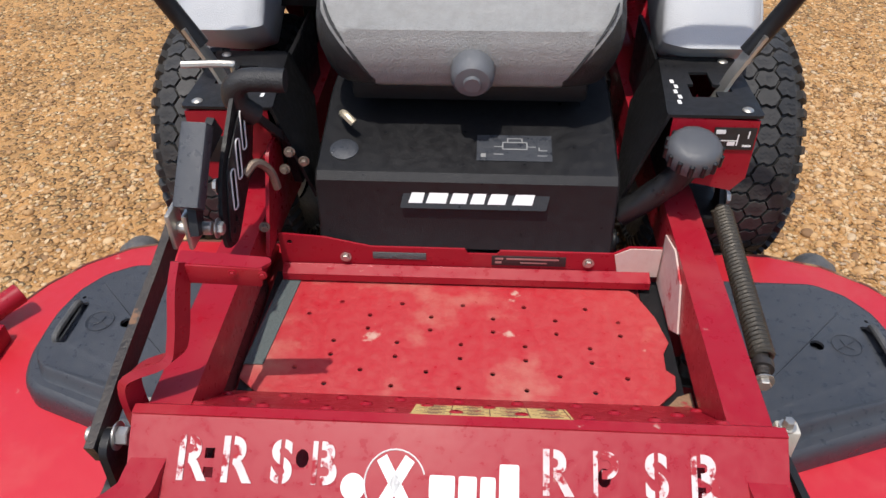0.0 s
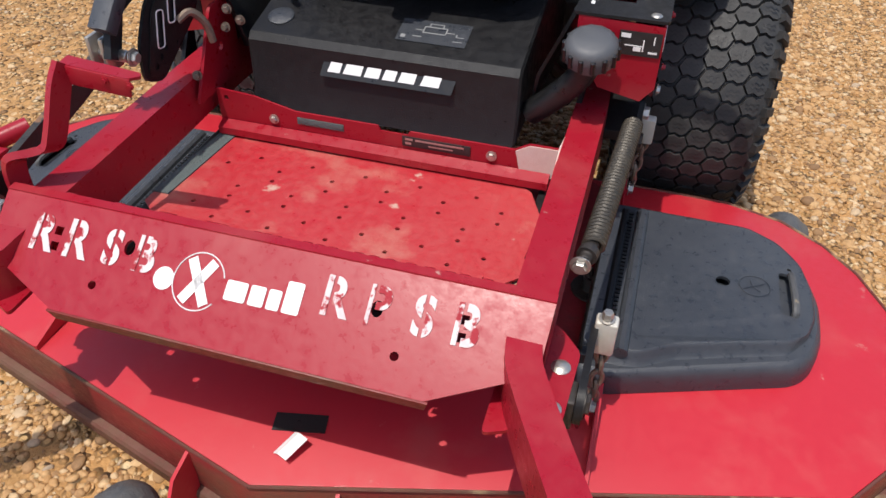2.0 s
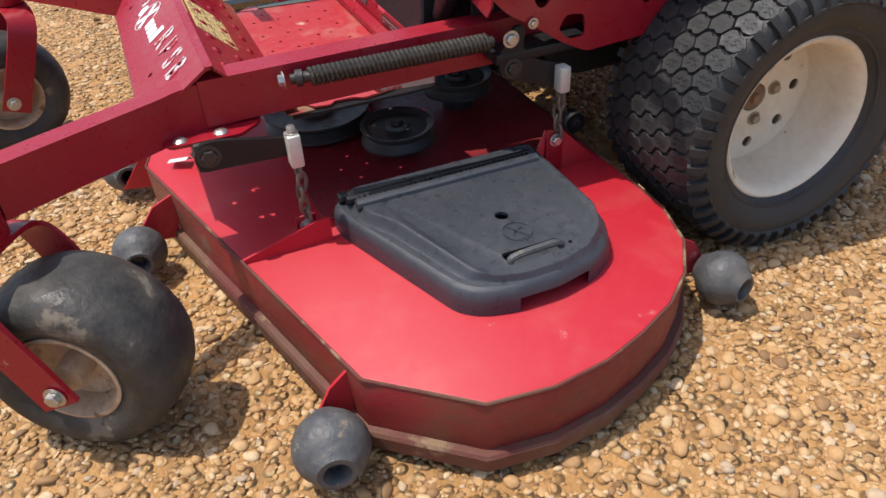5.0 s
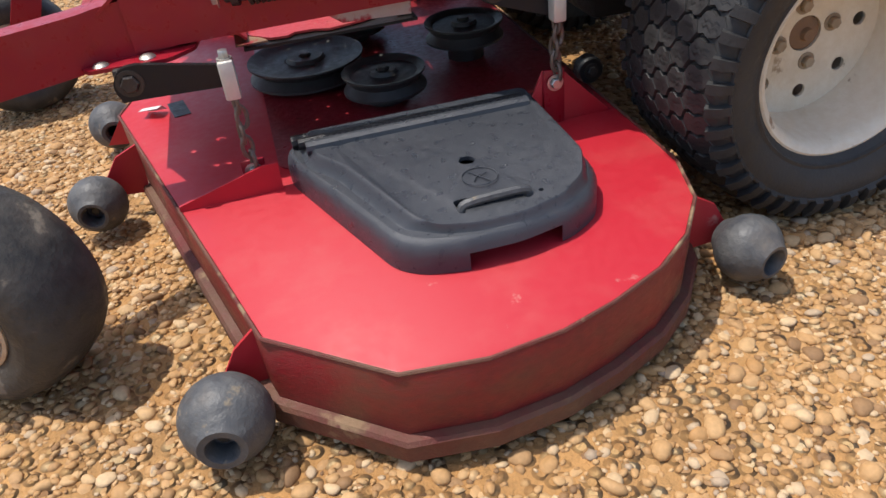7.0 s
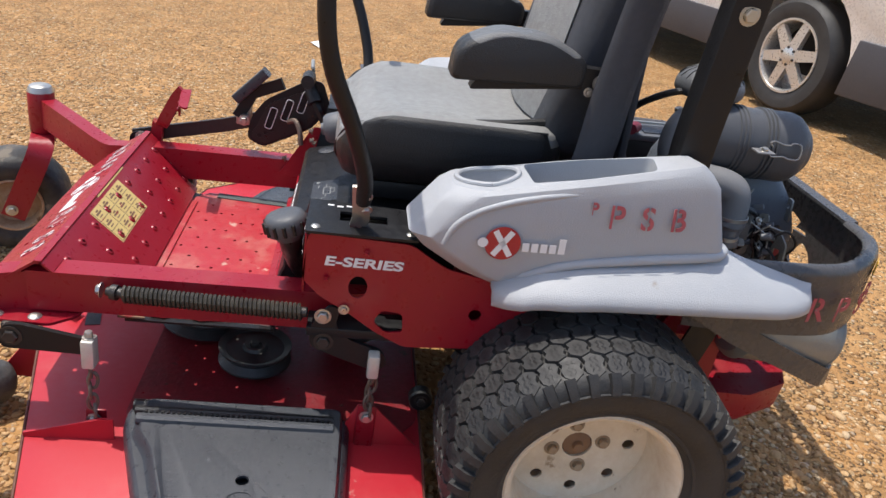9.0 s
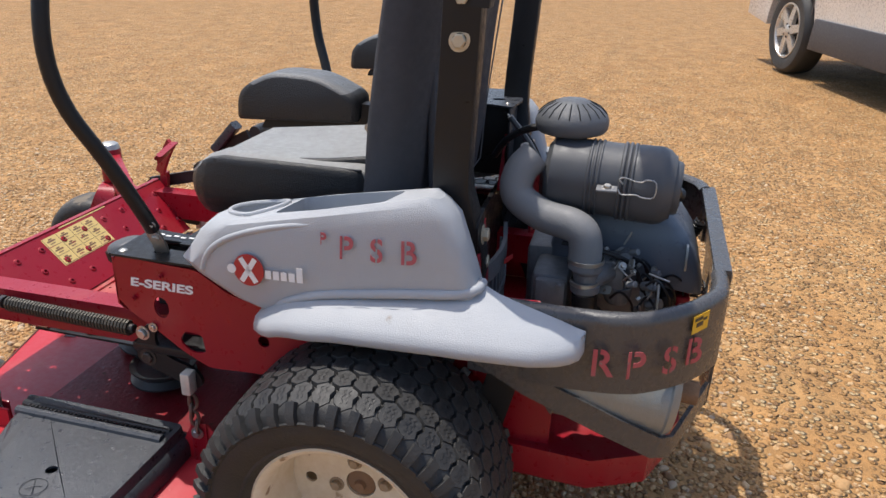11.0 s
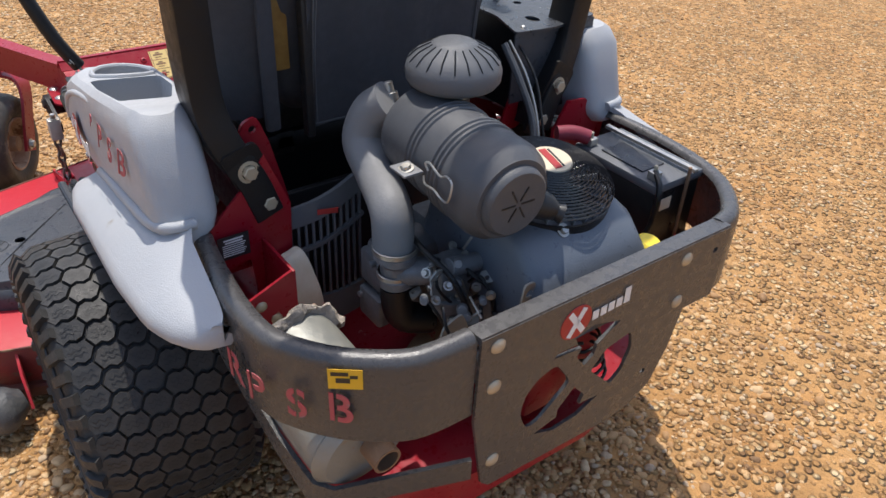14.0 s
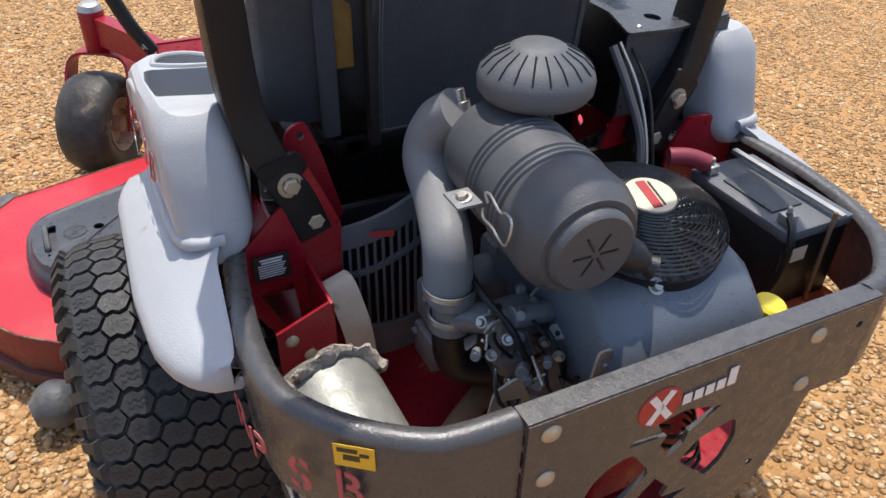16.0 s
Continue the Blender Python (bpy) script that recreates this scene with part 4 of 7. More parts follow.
    mpart("front_arm", arm, FRAME_RED, label="red welded front frame arm")


caster(1, 30)
caster(-1, 195)

# ---- frame and foot well ----
for s in (1, -1):
    line = [(0.362 * s, 1.470, 0.446), (0.362 * s, 1.90, 0.450), (0.362 * s, 2.02, 0.450), (0.345 * s, 2.30, 0.455), (0.345 * s, 2.78, 0.46)]
    mpart("frame_rail", soften(sweep(line, [(-0.027, -0.042), (0.027, -0.042), (0.027, 0.042), (-0.027, 0.042)]), 0.005, 3), FRAME_RED, label="red steel frame rail, scratched")
    flange = plate(rounded([(0.335, 1.36), (0.425, 1.40), (0.430, 1.52), (0.395, 1.56), (0.335, 1.57)], 0.01), (), 0.006, Matrix.Translation((0, 0, 0.394)))
    mpart("frame_flange", move(flange, Matrix.Diagonal((s, 1, 1, 1))), FRAME_RED)
    for y in (1.419, 1.488):
        mpart("carriage_bolt", carriage((0.409 * s, y, 0.400), (0, 0, 1), 0.013, 0.006), STEEL)


def front_panel():
    """The sloping foot rest across the front: a folded sheet with stencilled letters."""
    w = 0.392
    # front face as a plate with its punched holes
    a, b = Vector((0, 1.378, 0.432)), Vector((0, 1.490, 0.512))
    up = (b - a).normalized()
    L = (b - a).length
    m = facing((0, a.y, a.z), (1, 0, 0), up)
    holes = [circle(-0.214, 0.030, 0.006), circle(0.214, 0.030, 0.006), circle(0.178, 0.082, 0.008, 10, 0.011), circle(-0.178, 0.090, 0.008, 10, 0.011)]
    for hx in (0.288, -0.290):
        for hy in (0.070, 0.092):
            holes.append([(hx - 0.006, hy - 0.006), (hx + 0.006, hy - 0.006), (hx + 0.006, hy + 0.006), (hx - 0.006, hy + 0.006)])
    outline = [(-w, L), (-w + 0.004, 0.050), (-0.355, 0.030), (-0.262, -0.014), (0.262, -0.014), (0.355, 0.030), (w - 0.004, 0.050), (w, L)]
    p = mpart("front_panel", plate(outline, holes, 0.005, m @ Matrix.Translation((0, 0, -0.005))), FRAME_RED, label="red sloping front panel with stencilled letters")
    mpart("panel_fold", soften(sweep([(-w, 1.4945, 0.5095), (w, 1.4945, 0.5095)], [(-0.008, -0.004), (0.008, -0.004), (0.007, 0.003), (-0.007, 0.003)]), 0.002), FRAME_RED, p)
    lip = plate([(-0.262, -0.020), (0.262, -0.020), (0.268, 0.0), (-0.268, 0.0)], (), 0.004, facing((0, 1.3680, 0.4235), (1, 0, 0), (0, -0.22, 0.86)))
    mpart("panel_lip", soften(lip, 0.0008), RED_DIRTY, p, "dusty folded lower lip of the panel")
    # rear slope with its studs
    c, d = Vector((0, 1.640, 0.378)), Vector((0, 1.499, 0.511))
    up2 = (d - c).normalized()
    L2 = (d - c).length
    m2 = facing((0, c.y, c.z), (-1, 0, 0), up2)
    mpart("foot_slope", plate([(-0.333, 0), (0.333, 0), (0.333, 0.84 * L2), (w, 0.84 * L2), (w, L2), (-w, L2), (-w, 0.84 * L2), (-0.333, 0.84 * L2)], (), 0.004, m2 @ Matrix.Translation((0, 0, -0.004))), FRAME_RED, p)
    studs = []
    for i in range(9):
        for j in range(3):
            q = m2 @ Vector((-0.33 + 0.082 * i + (0.04 if j % 2 else 0), 0.045 + 0.055 * j, 0))
            n = m2.to_3x3() @ Vector((0, 0, 1))
            studs.append(lathe([(0.004, 0.004), (0.0075, 0.0032), (0.010, 0)], along(q, q + n), 10))
    for b in studs:
        mpart("stud", b, FRAME_RED, p)
    # stickers with instruction panels on the slope
    st = mpart("sticker", quad_strip(m2 @ Matrix.Translation((-0.046, 0.133, 0.0003)), [(-0.100, -0.046, 0.100, 0.046)]), MANILA, p, "faded yellow instruction sticker")
    lines = []
    for i in range(4):
        for j in range(3):
            x0, y0 = -0.097 + 0.049 * i, -0.044 + 0.030 * j
            lines += [(x0, y0, x0 + 0.045, y0 + 0.0014), (x0, y0, x0 + 0.0014, y0 + 0.028), (x0 + 0.008, y0 + 0.014, x0 + 0.036, y0 + 0.0185), (x0 + 0.012, y0 + 0.007, x0 + 0.030, y0 + 0.0095), (x0 + 0.016, y0 + 0.020, x0 + 0.028, y0 + 0.024)]
    mpart("sticker_print", quad_strip(m2 @ Matrix.Translation((-0.046, 0.133, 0.0008)), lines), RUST, st)
    mpart("sticker", quad_strip(m2 @ Matrix.Translation((0.02, L2 - 0.006, 0.0003)), [(-0.09, -0.001, 0.10, 0.004)]), MANILA, p)
    # stencilled letters
    for tx, x, sz in (("R", -0.312, 0.078), ("R", -0.258, 0.080), ("S", -0.202, 0.074), ("B", -0.152, 0.074), ("R", 0.122, 0.078), ("P", 0.178, 0.078), ("S", 0.238, 0.078), ("B", 0.292, 0.080)):
        mletter("stencil_letter", tx, sz * 0.91, m @ Matrix.Translation((x, 0.083, 0.0008)), STENCIL, parent=p, stretch=0.84, offset=0.0020, gap=(-0.009, -0.0035) if tx != "S" else (-0.003, 0.003))
    # maker's mark as plain shapes: a disc's outline, a cross and blocks
    mm = m @ Matrix.Translation((-0.066, 0.066, 0.0005)) @ Matrix.Diagonal((0.88, 0.95, 1, 1))
    cross = [box(-0.036, 0.036, -0.0075, 0.0075, 0, 0.0008, 0, pose(0, 0, 0, 0, 0, a)) for a in (58, -58)]
    ring = pipe([(0.041 * math.cos(a), 0.041 * math.sin(a), 0.0003) for a in np.linspace(0.3, 5.6, 26)], 0.0010, 4, 1)
    dot = lathe([(0.0, 0.0008), (0.0165, 0.0008), (0.0165, 0.0)], pose(-0.056, -0.006, 0), 20)
    blocks = [dot]
    x = 0.046
    for wd, hh in ((0.034, 0.028), (0.024, 0.028), (0.020, 0.028), (0.026, 0.044)):
        blocks.append(plate(rounded([(x, -0.016), (x + wd, -0.016), (x + wd, -0.016 + hh), (x, -0.016 + hh)], 0.003, 2), (), 0.0008))
        x += wd + 0.005
    mark = mpart("decal", move(join(*cross), mm), WHITE, p, "white peeling decal of plain shapes")
    mpart("decal_ring", move(ring, mm), WHITE, mark)
    for b in blocks:
        mpart("decal_block", move(b, mm), WHITE, mark)


front_panel()


def floor_plate():
    holes = []
    for j in range(4):
        y = 1.848 - 0.06 * j
        for i in range(6 if j % 2 == 0 else 5):
            holes.append(circle(-0.204 + 0.1018 * i + (0.0 if j % 2 == 0 else 0.051) - (0.051 if j == 3 else 0), y, 0.0042, 8))
            holes.append(circle(-0.255 + 0.1018 * i + (0.0 if j % 2 == 0 else 0.051), y - 0.030, 0.0042, 8))
    outer = [(-0.262, 1.612), (0.262, 1.612), (0.290, 1.645), (0.322, 1.678), (0.326, 1.706), (0.314, 1.718), (0.316, 1.752), (0.328, 1.776), (0.316, 1.832), (0.290, 1.890), (0.262, 1.912), (-0.285, 1.912), (-0.300, 1.895), (-0.325, 1.845), (-0.332, 1.755), (-0.335, 1.675), (-0.300, 1.645), (-0.262, 1.618)]
    holes = [h for h in holes if -0.285 < h[0][0] < 0.29]
    p = mpart("floor_plate", plate(outer, holes, 0.004, Matrix.Translation((0, 0, 0.3645))), RED_WORN, label="worn perforated red floor plate, rubbed and dusty")
    mpart("floor_step", soften(sweep([(-0.262, 1.628, 0.3715), (0.264, 1.628, 0.3715)], [(-0.028, -0.003), (0.028, -0.003), (0.027, 0.002), (-0.027, 0.002)]), 0.001), RED_WORN, p)
    for x in (-0.228, 0.226):
        mpart("rivet", carriage((x, 1.622, 0.3735), (0, 0, 1), 0.005, 0.0015), DARK_STEEL, p)
    # tapes along the sides, lifting at the edges
    for s, pts in ((-1, [(-0.335, 1.70), (-0.305, 1.70), (-0.285, 1.90), (-0.318, 1.90)]), (1, [(0.278, 1.618), (0.342, 1.618), (0.342, 1.672), (0.322, 1.664)])):
        mpart("grip_tape", plate(pts, (), 0.002, Matrix.Translation((0, 0, 0.3690))), TAPE if s < 0 else RUST, p)
    # rolled step and the riser behind
    mpart("floor_ledge", soften(sweep([(-0.315, 1.905, 0.384), (0.315, 1.905, 0.384)], [(-0.010, -0.016), (0.010, -0.010), (0.010, 0.004), (-0.010, 0.012)]), 0.002), FRAME_RED, p)
    riser = plate([(-0.318, 0.385), (0.330, 0.385), (0.330, 0.447), (0.275, 0.447), (0.250, 0.432), (0.06, 0.432), (0.055, 0.424), (0.005, 0.424), (0.0, 0.434), (-0.16, 0.434), (-0.24, 0.452), (-0.318, 0.458)], [circle(0.285, 0.415, 0.006), circle(-0.30, 0.44, 0.005)], 0.004, upright("y", 1.921))
    r = mpart("riser", riser, FRAME_RED)
    for x in (-0.205, 0.210):
        mpart("bolt", hexbolt((x, 1.916, 0.412), (0, -1, 0), 0.0065, 0.006), STEEL, r)
    d = mpart("data_plate", box(0.046, 0.172, 1.9145, 1.9165, 0.403, 0.423, 0.0005), DECAL_DARK, r, "black riveted data plate")
    mpart("plate_print", quad_strip(upright("y", 1.9143), [(0.052, 0.416, 0.066, 0.420), (0.071, 0.416, 0.160, 0.4195), (0.052, 0.4075, 0.063, 0.412), (0.095, 0.4085, 0.140, 0.411)], -0.0004), STEEL, d)
    mpart("label", box(-0.158, -0.066, 1.9150, 1.9165, 0.410, 0.424, 0.0005), TAPE, r, "faded peeling label")
    # bleached inner side wall
    mpart("rail_liner", plate([(1.76, 0.405), (1.80, 0.375), (1.92, 0.370), (1.925, 0.470), (1.86, 0.488), (1.80, 0.470)], (), 0.003, upright("x", 0.3315)), WHITE_PRIMER)
    mpart("corner_liner", plate([(0.262, 0.386), (0.329, 0.386), (0.329, 0.445), (0.277, 0.445), (0.252, 0.431)], (), 0.002, upright("y", 1.9168)), WHITE_PRIMER)
    for x in (-0.318, 0.318):
        mpart("side_tray", box(x - 0.017, x + 0.017, 1.63, 1.93, 0.357, 0.362, 0), BLACK)


floor_plate()


def seat_box():
    """The black sheet-metal box under the seat."""
    prof = [(1.921, 0.432), (1.934, 0.470), (1.938, 0.555), (1.948, 0.567), (2.140, 0.612), (2.40, 0.62), (2.40, 0.432)]
    rings = []
    for x, inset in ((-0.248, 0.004), (-0.244, 0.0), (0.244, 0.0), (0.248, 0.004)):
        rings.append([(x, y + (inset if y < 2.3 else -inset), z - (inset if z > 0.45 else -inset)) for y, z in prof])
    b = mpart("seat_box", loft(rings), BLACK, label="black sheet-metal box below the seat")
    m = facing((0.014, 1.9345, 0.527), (1, 0, 0), (0, 0.04, 0.085))
    # model mark as plain slanted blocks
    blocks = []
    x = -0.106
    for i, w in enumerate((0.026, 0.036, 0.030, 0.026, 0.032, 0.036)):
        x += 0.005 if i == 5 else 0
        blocks.append(plate([(x, -0.009), (x + w - 0.003, -0.009), (x + w - 0.003, 0.009), (x + 0.002, 0.009)], (), 0.0006))
        x += w + 0.003
    back = plate(rounded([(-0.122, -0.018), (0.118, -0.018), (0.126, 0.018), (-0.114, 0.018)], 0.003), (), 0.0004)
    dk = mpart("decal_backing", move(back, m), DECAL_DARK, b)
    slant = Matrix(((1, 0.25, 0, 0), (0, 1, 0, 0), (0, 0, 1, 0.0005), (0, 0, 0, 1)))
    for bl in blocks:
        mpart("decal_block", move(bl, m @ slant), WHITE, dk, "white slanted decal block")
    # clear instruction label on the top
    mt = facing((0.078, 2.005, 0.5815), (1, 0, 0), (0, 0.192, 0.045))
    lab = [(-0.062, -0.030, 0.062, 0.030)]
    lb = mpart("label", quad_strip(mt, lab, 0.0004), PLASTIC, b, "clear film label with a fine line drawing")
    lines = [(-0.02, -0.004, 0.022, -0.002), (-0.02, 0.012, 0.022, 0.014), (-0.02, -0.004, -0.018, 0.014), (0.02, -0.004, 0.022, 0.014), (-0.012, 0.014, -0.010, 0.022), (0.012, 0.014, 0.014, 0.022), (-0.012, 0.021, 0.014, 0.0225), (-0.034, 0.002, -0.02, 0.0035), (0.022, 0.002, 0.036, 0.0035), (-0.034, -0.016, -0.018, -0.014), (0.038, -0.018, 0.054, -0.0165), (0.040, -0.006, 0.054, -0.0045), (-0.055, -0.022, -0.047, -0.014), (0.040, -0.006, 0.042, 0.002)]
    mpart("label_print", quad_strip(mt @ Matrix.Translation((0, 0, 0.0004)), lines, 0.0003), VINYL_GREY, lb)
    mpart("fuel_cap", lathe([(0, 0.004), (0.018, 0.004), (0.024, 0.001), (0.024, -0.004)], Matrix.Translation((-0.205, 1.995, 0.579)) @ pose(0, 0, 0, 13), 24), PLASTIC, b)


seat_box()


def tower(s):
    """A control tower beside the seat: red side panel, black top with the lever's slot."""
    x0, x1 = 0.322, 0.458
    red = mpart("tower_panel", move(plate(rounded([(1.985, 0.56), (1.992, 0.655), (2.18, 0.648), (2.25, 0.605), (2.40, 0.575), (2.44, 0.50), (2.36, 0.435), (2.19, 0.425), (2.13, 0.455), (2.07, 0.497), (2.02, 0.525)], 0.012, 3), [circle(2.090, 0.550, 0.018, 14, 0.024), rounded([(2.125, 0.478), (2.15, 0.455), (2.185, 0.458), (2.18, 0.50), (2.14, 0.505)], 0.01, 3), circle(2.32, 0.51, 0.013)], 0.005, upright("x", x1 - 0.005)), Matrix.Diagonal((s, 1, 1, 1))), FRAME_RED, label="red side panel of the control tower")
    front = plate([(x0, 0.60), (x0 + 0.045, 0.535), (x1 - 0.02, 0.520), (x1, 0.545), (x1, 0.650), (x0, 0.655)], (), 0.004, upright("y", 1.990))
    mpart("tower_front", move(front, Matrix.Diagonal((s, 1, 1, 1))), FRAME_RED, red)
    slot = [(0.362, 2.045), (0.404, 2.045), (0.404, 2.065), (0.430, 2.065), (0.430, 2.085), (0.404, 2.090), (0.404, 2.135), (0.372, 2.135), (0.372, 2.09), (0.362, 2.09)]
    top = plate(rounded([(x0 - 0.01, 1.985), (x1 + 0.004, 1.985), (x1 + 0.004, 2.195), (x0 + 0.01, 2.195)], 0.008), [slot], 0.005, Matrix.Translation((0, 0, 0.655)))
    t = mpart("tower_top", move(top, Matrix.Diagonal((s, 1, 1, 1))), BLACK, label="black slotted lever guide plate")
    for x, y in ((0.440, 2.003), (0.440, 2.178)):
        mpart("screw", carriage((x * s, y, 0.660), (0, 0, 1), 0.009, 0.004), STEEL, t)
    bm = bmesh.new()
    pts = [(0.314, 1.985, 0.660), (0.330, 2.195, 0.660), (0.30, 2.22, 0.56), (0.262, 2.06, 0.495), (0.258, 1.985, 0.490), (0.268, 1.962, 0.555)]
    vs = [bm.verts.new((x * s, y, z)) for x, y, z in pts]
    vb = [bm.verts.new((x * s + 0.005 * s, y + 0.002, z - 0.004)) for x, y, z in pts]
    bm.faces.new(vs)
    bm.faces.new(vb[::-1])
    for i in range(6):
        bm.faces.new((vs[i], vs[(i + 1) % 6], vb[(i + 1) % 6], vb[i]))
    mpart("inner_shield", soften(bm, 0.002), BLACK, t)
    marks = [(0.335 + 0.004 * (i % 2), 2.02 + 0.018 * i, 0.341 + 0.004 * (i % 2), 2.032 + 0.018 * i) for i in range(5)]
    mpart("guide_print", move(quad_strip(Matrix.Translation((0, 0, 0.6603)), marks), Matrix.Diagonal((s, 1, 1, 1))), WHITE, t)
    mpart("tower_floor", move(box(0.34, 0.45, 2.0, 2.40, 0.43, 0.45, 0.003), Matrix.Diagonal((s, 1, 1, 1))), BLACK, red)
    mpart("tower_back", move(box(0.335, 0.345, 2.0, 2.44, 0.44, 0.64, 0.003), Matrix.Diagonal((s, 1, 1, 1))), BLACK, red)
    # steering lever
    L = mpart("lever_plate", move(soften(sweep([(0.405, 2.075, 0.63), (0.428, 2.083, 0.68), (0.462, 2.078, 0.755)], [(-0.016, -0.003), (0.016, -0.003), (0.016, 0.003), (-0.016, 0.003)], (1, 0, -0.3)), 0.001), Matrix.Diagonal((s, 1, 1, 1))), STEEL, label="galvanised lever foot")
    pts = [(0.445, 2.084, 0.72), (0.48, 2.080, 0.785), (0.515, 2.052, 0.88), (0.545, 2.016, 0.97), (0.557, 2.000, 1.05), (0.552, 1.998, 1.14), (0.52, 2.0, 1.23), (0.44, 2.005, 1.27), (0.24, 2.005, 1.28)]
    mpart("steering_lever", move(pipe(pts, 0.0145, 12, 4, scale=None), Matrix.Diagonal((s, 1, 1, 1))), BLACK, label="long black bent steering lever")
    for q in ((0.447, 2.090, 0.705), (0.458, 2.088, 0.735)):
        mpart("bolt", hexbolt((q[0] * s, q[1], q[2]), (0.8 * s, 0.1, -0.5), 0.008, 0.007), STEEL, L)
    return red


tower_left = tower(1)
tower(-1)
mletter("side_lettering", "E-SERIES", 0.026, facing((0.4592, 2.096, 0.601), (0, 1, 0), (0, 0, 1)), WHITE, parent=tower_left, label="white E-SERIES lettering", stretch=1.56, shear=0.1, offset=0.0008)
warn = mpart("warning_label", quad_strip(facing((0.425, 1.9838, 0.620), (1, 0, 0), (0, 0, 1)), [(-0.036, -0.020, 0.030, 0.020)]), DECAL_DARK, tower_left)
mpart("label_print", quad_strip(facing((0.425, 1.9828, 0.620), (1, 0, 0), (0, 0, 1)), [(-0.033, 0.009, -0.018, 0.016), (-0.026, -0.004, 0.002, -0.0025), (0.002, -0.012, 0.004, 0.008), (0.012, -0.014, 0.026, -0.011), (0.018, 0.001, 0.020, 0.014), (-0.012, -0.012, 0.0, -0.005)]), WHITE, warn)
for p in ((0.463, 2.068, 0.503), (0.463, 2.10, 0.625), (0.463, 2.03, 0.565)):
    mpart("panel_bolt", hexbolt(p, (1, 0, 0), 0.007 if p[2] < 0.55 else 0.004, 0.006), STEEL if p[2] < 0.55 else FRAME_RED)

# filler neck and its knob
knob = lathe([(0, 0.030), (0.028, 0.030), (0.037, 0.026), (0.042, 0.018), (0.043, 0.004), (0.040, -0.010), (0.028, -0.014), (0.026, -0.024), (0, -0.024)], along((0.352, 1.946, 0.612), (0.352, 1.933, 0.66)), 14)
cap = mpart("knob", knob, FILTER, label="ribbed black plastic cap")
km = along((0.352, 1.946, 0.612), (0.352, 1.933, 0.66))
for k in range(14):
    mpart("grip_rib", rod(km @ Vector((0.042 * math.cos(k * 0.4488), 0.042 * math.sin(k * 0.4488), -0.006)), km @ Vector((0.042 * math.cos(k * 0.4488), 0.042 * math.sin(k * 0.4488), 0.018)), 0.004), BLACK_PLASTIC, cap)
mpart("filler_neck", pipe([(0.352, 1.950, 0.610), (0.342, 1.955, 0.570), (0.305, 1.965, 0.520), (0.262, 1.975, 0.475)], 0.022, 14, 5), BLACK_PLASTIC, label="black moulded filler neck")


def coil(p, q, r, wire, turns, per=9):
    p, q = Vector(p), Vector(q)
    m = along(p, q)
    h = (q - p).length
    n = int(turns * per)
    pts = [m @ Vector((r * math.cos(2 * math.pi * i / per), r * math.sin(2 * math.pi * i / per), h * i / n)) for i in range(n + 1)]
    return sweep(pts, circle(0, 0, wire, 6), (0.01, 0.02, 1), radial=True)


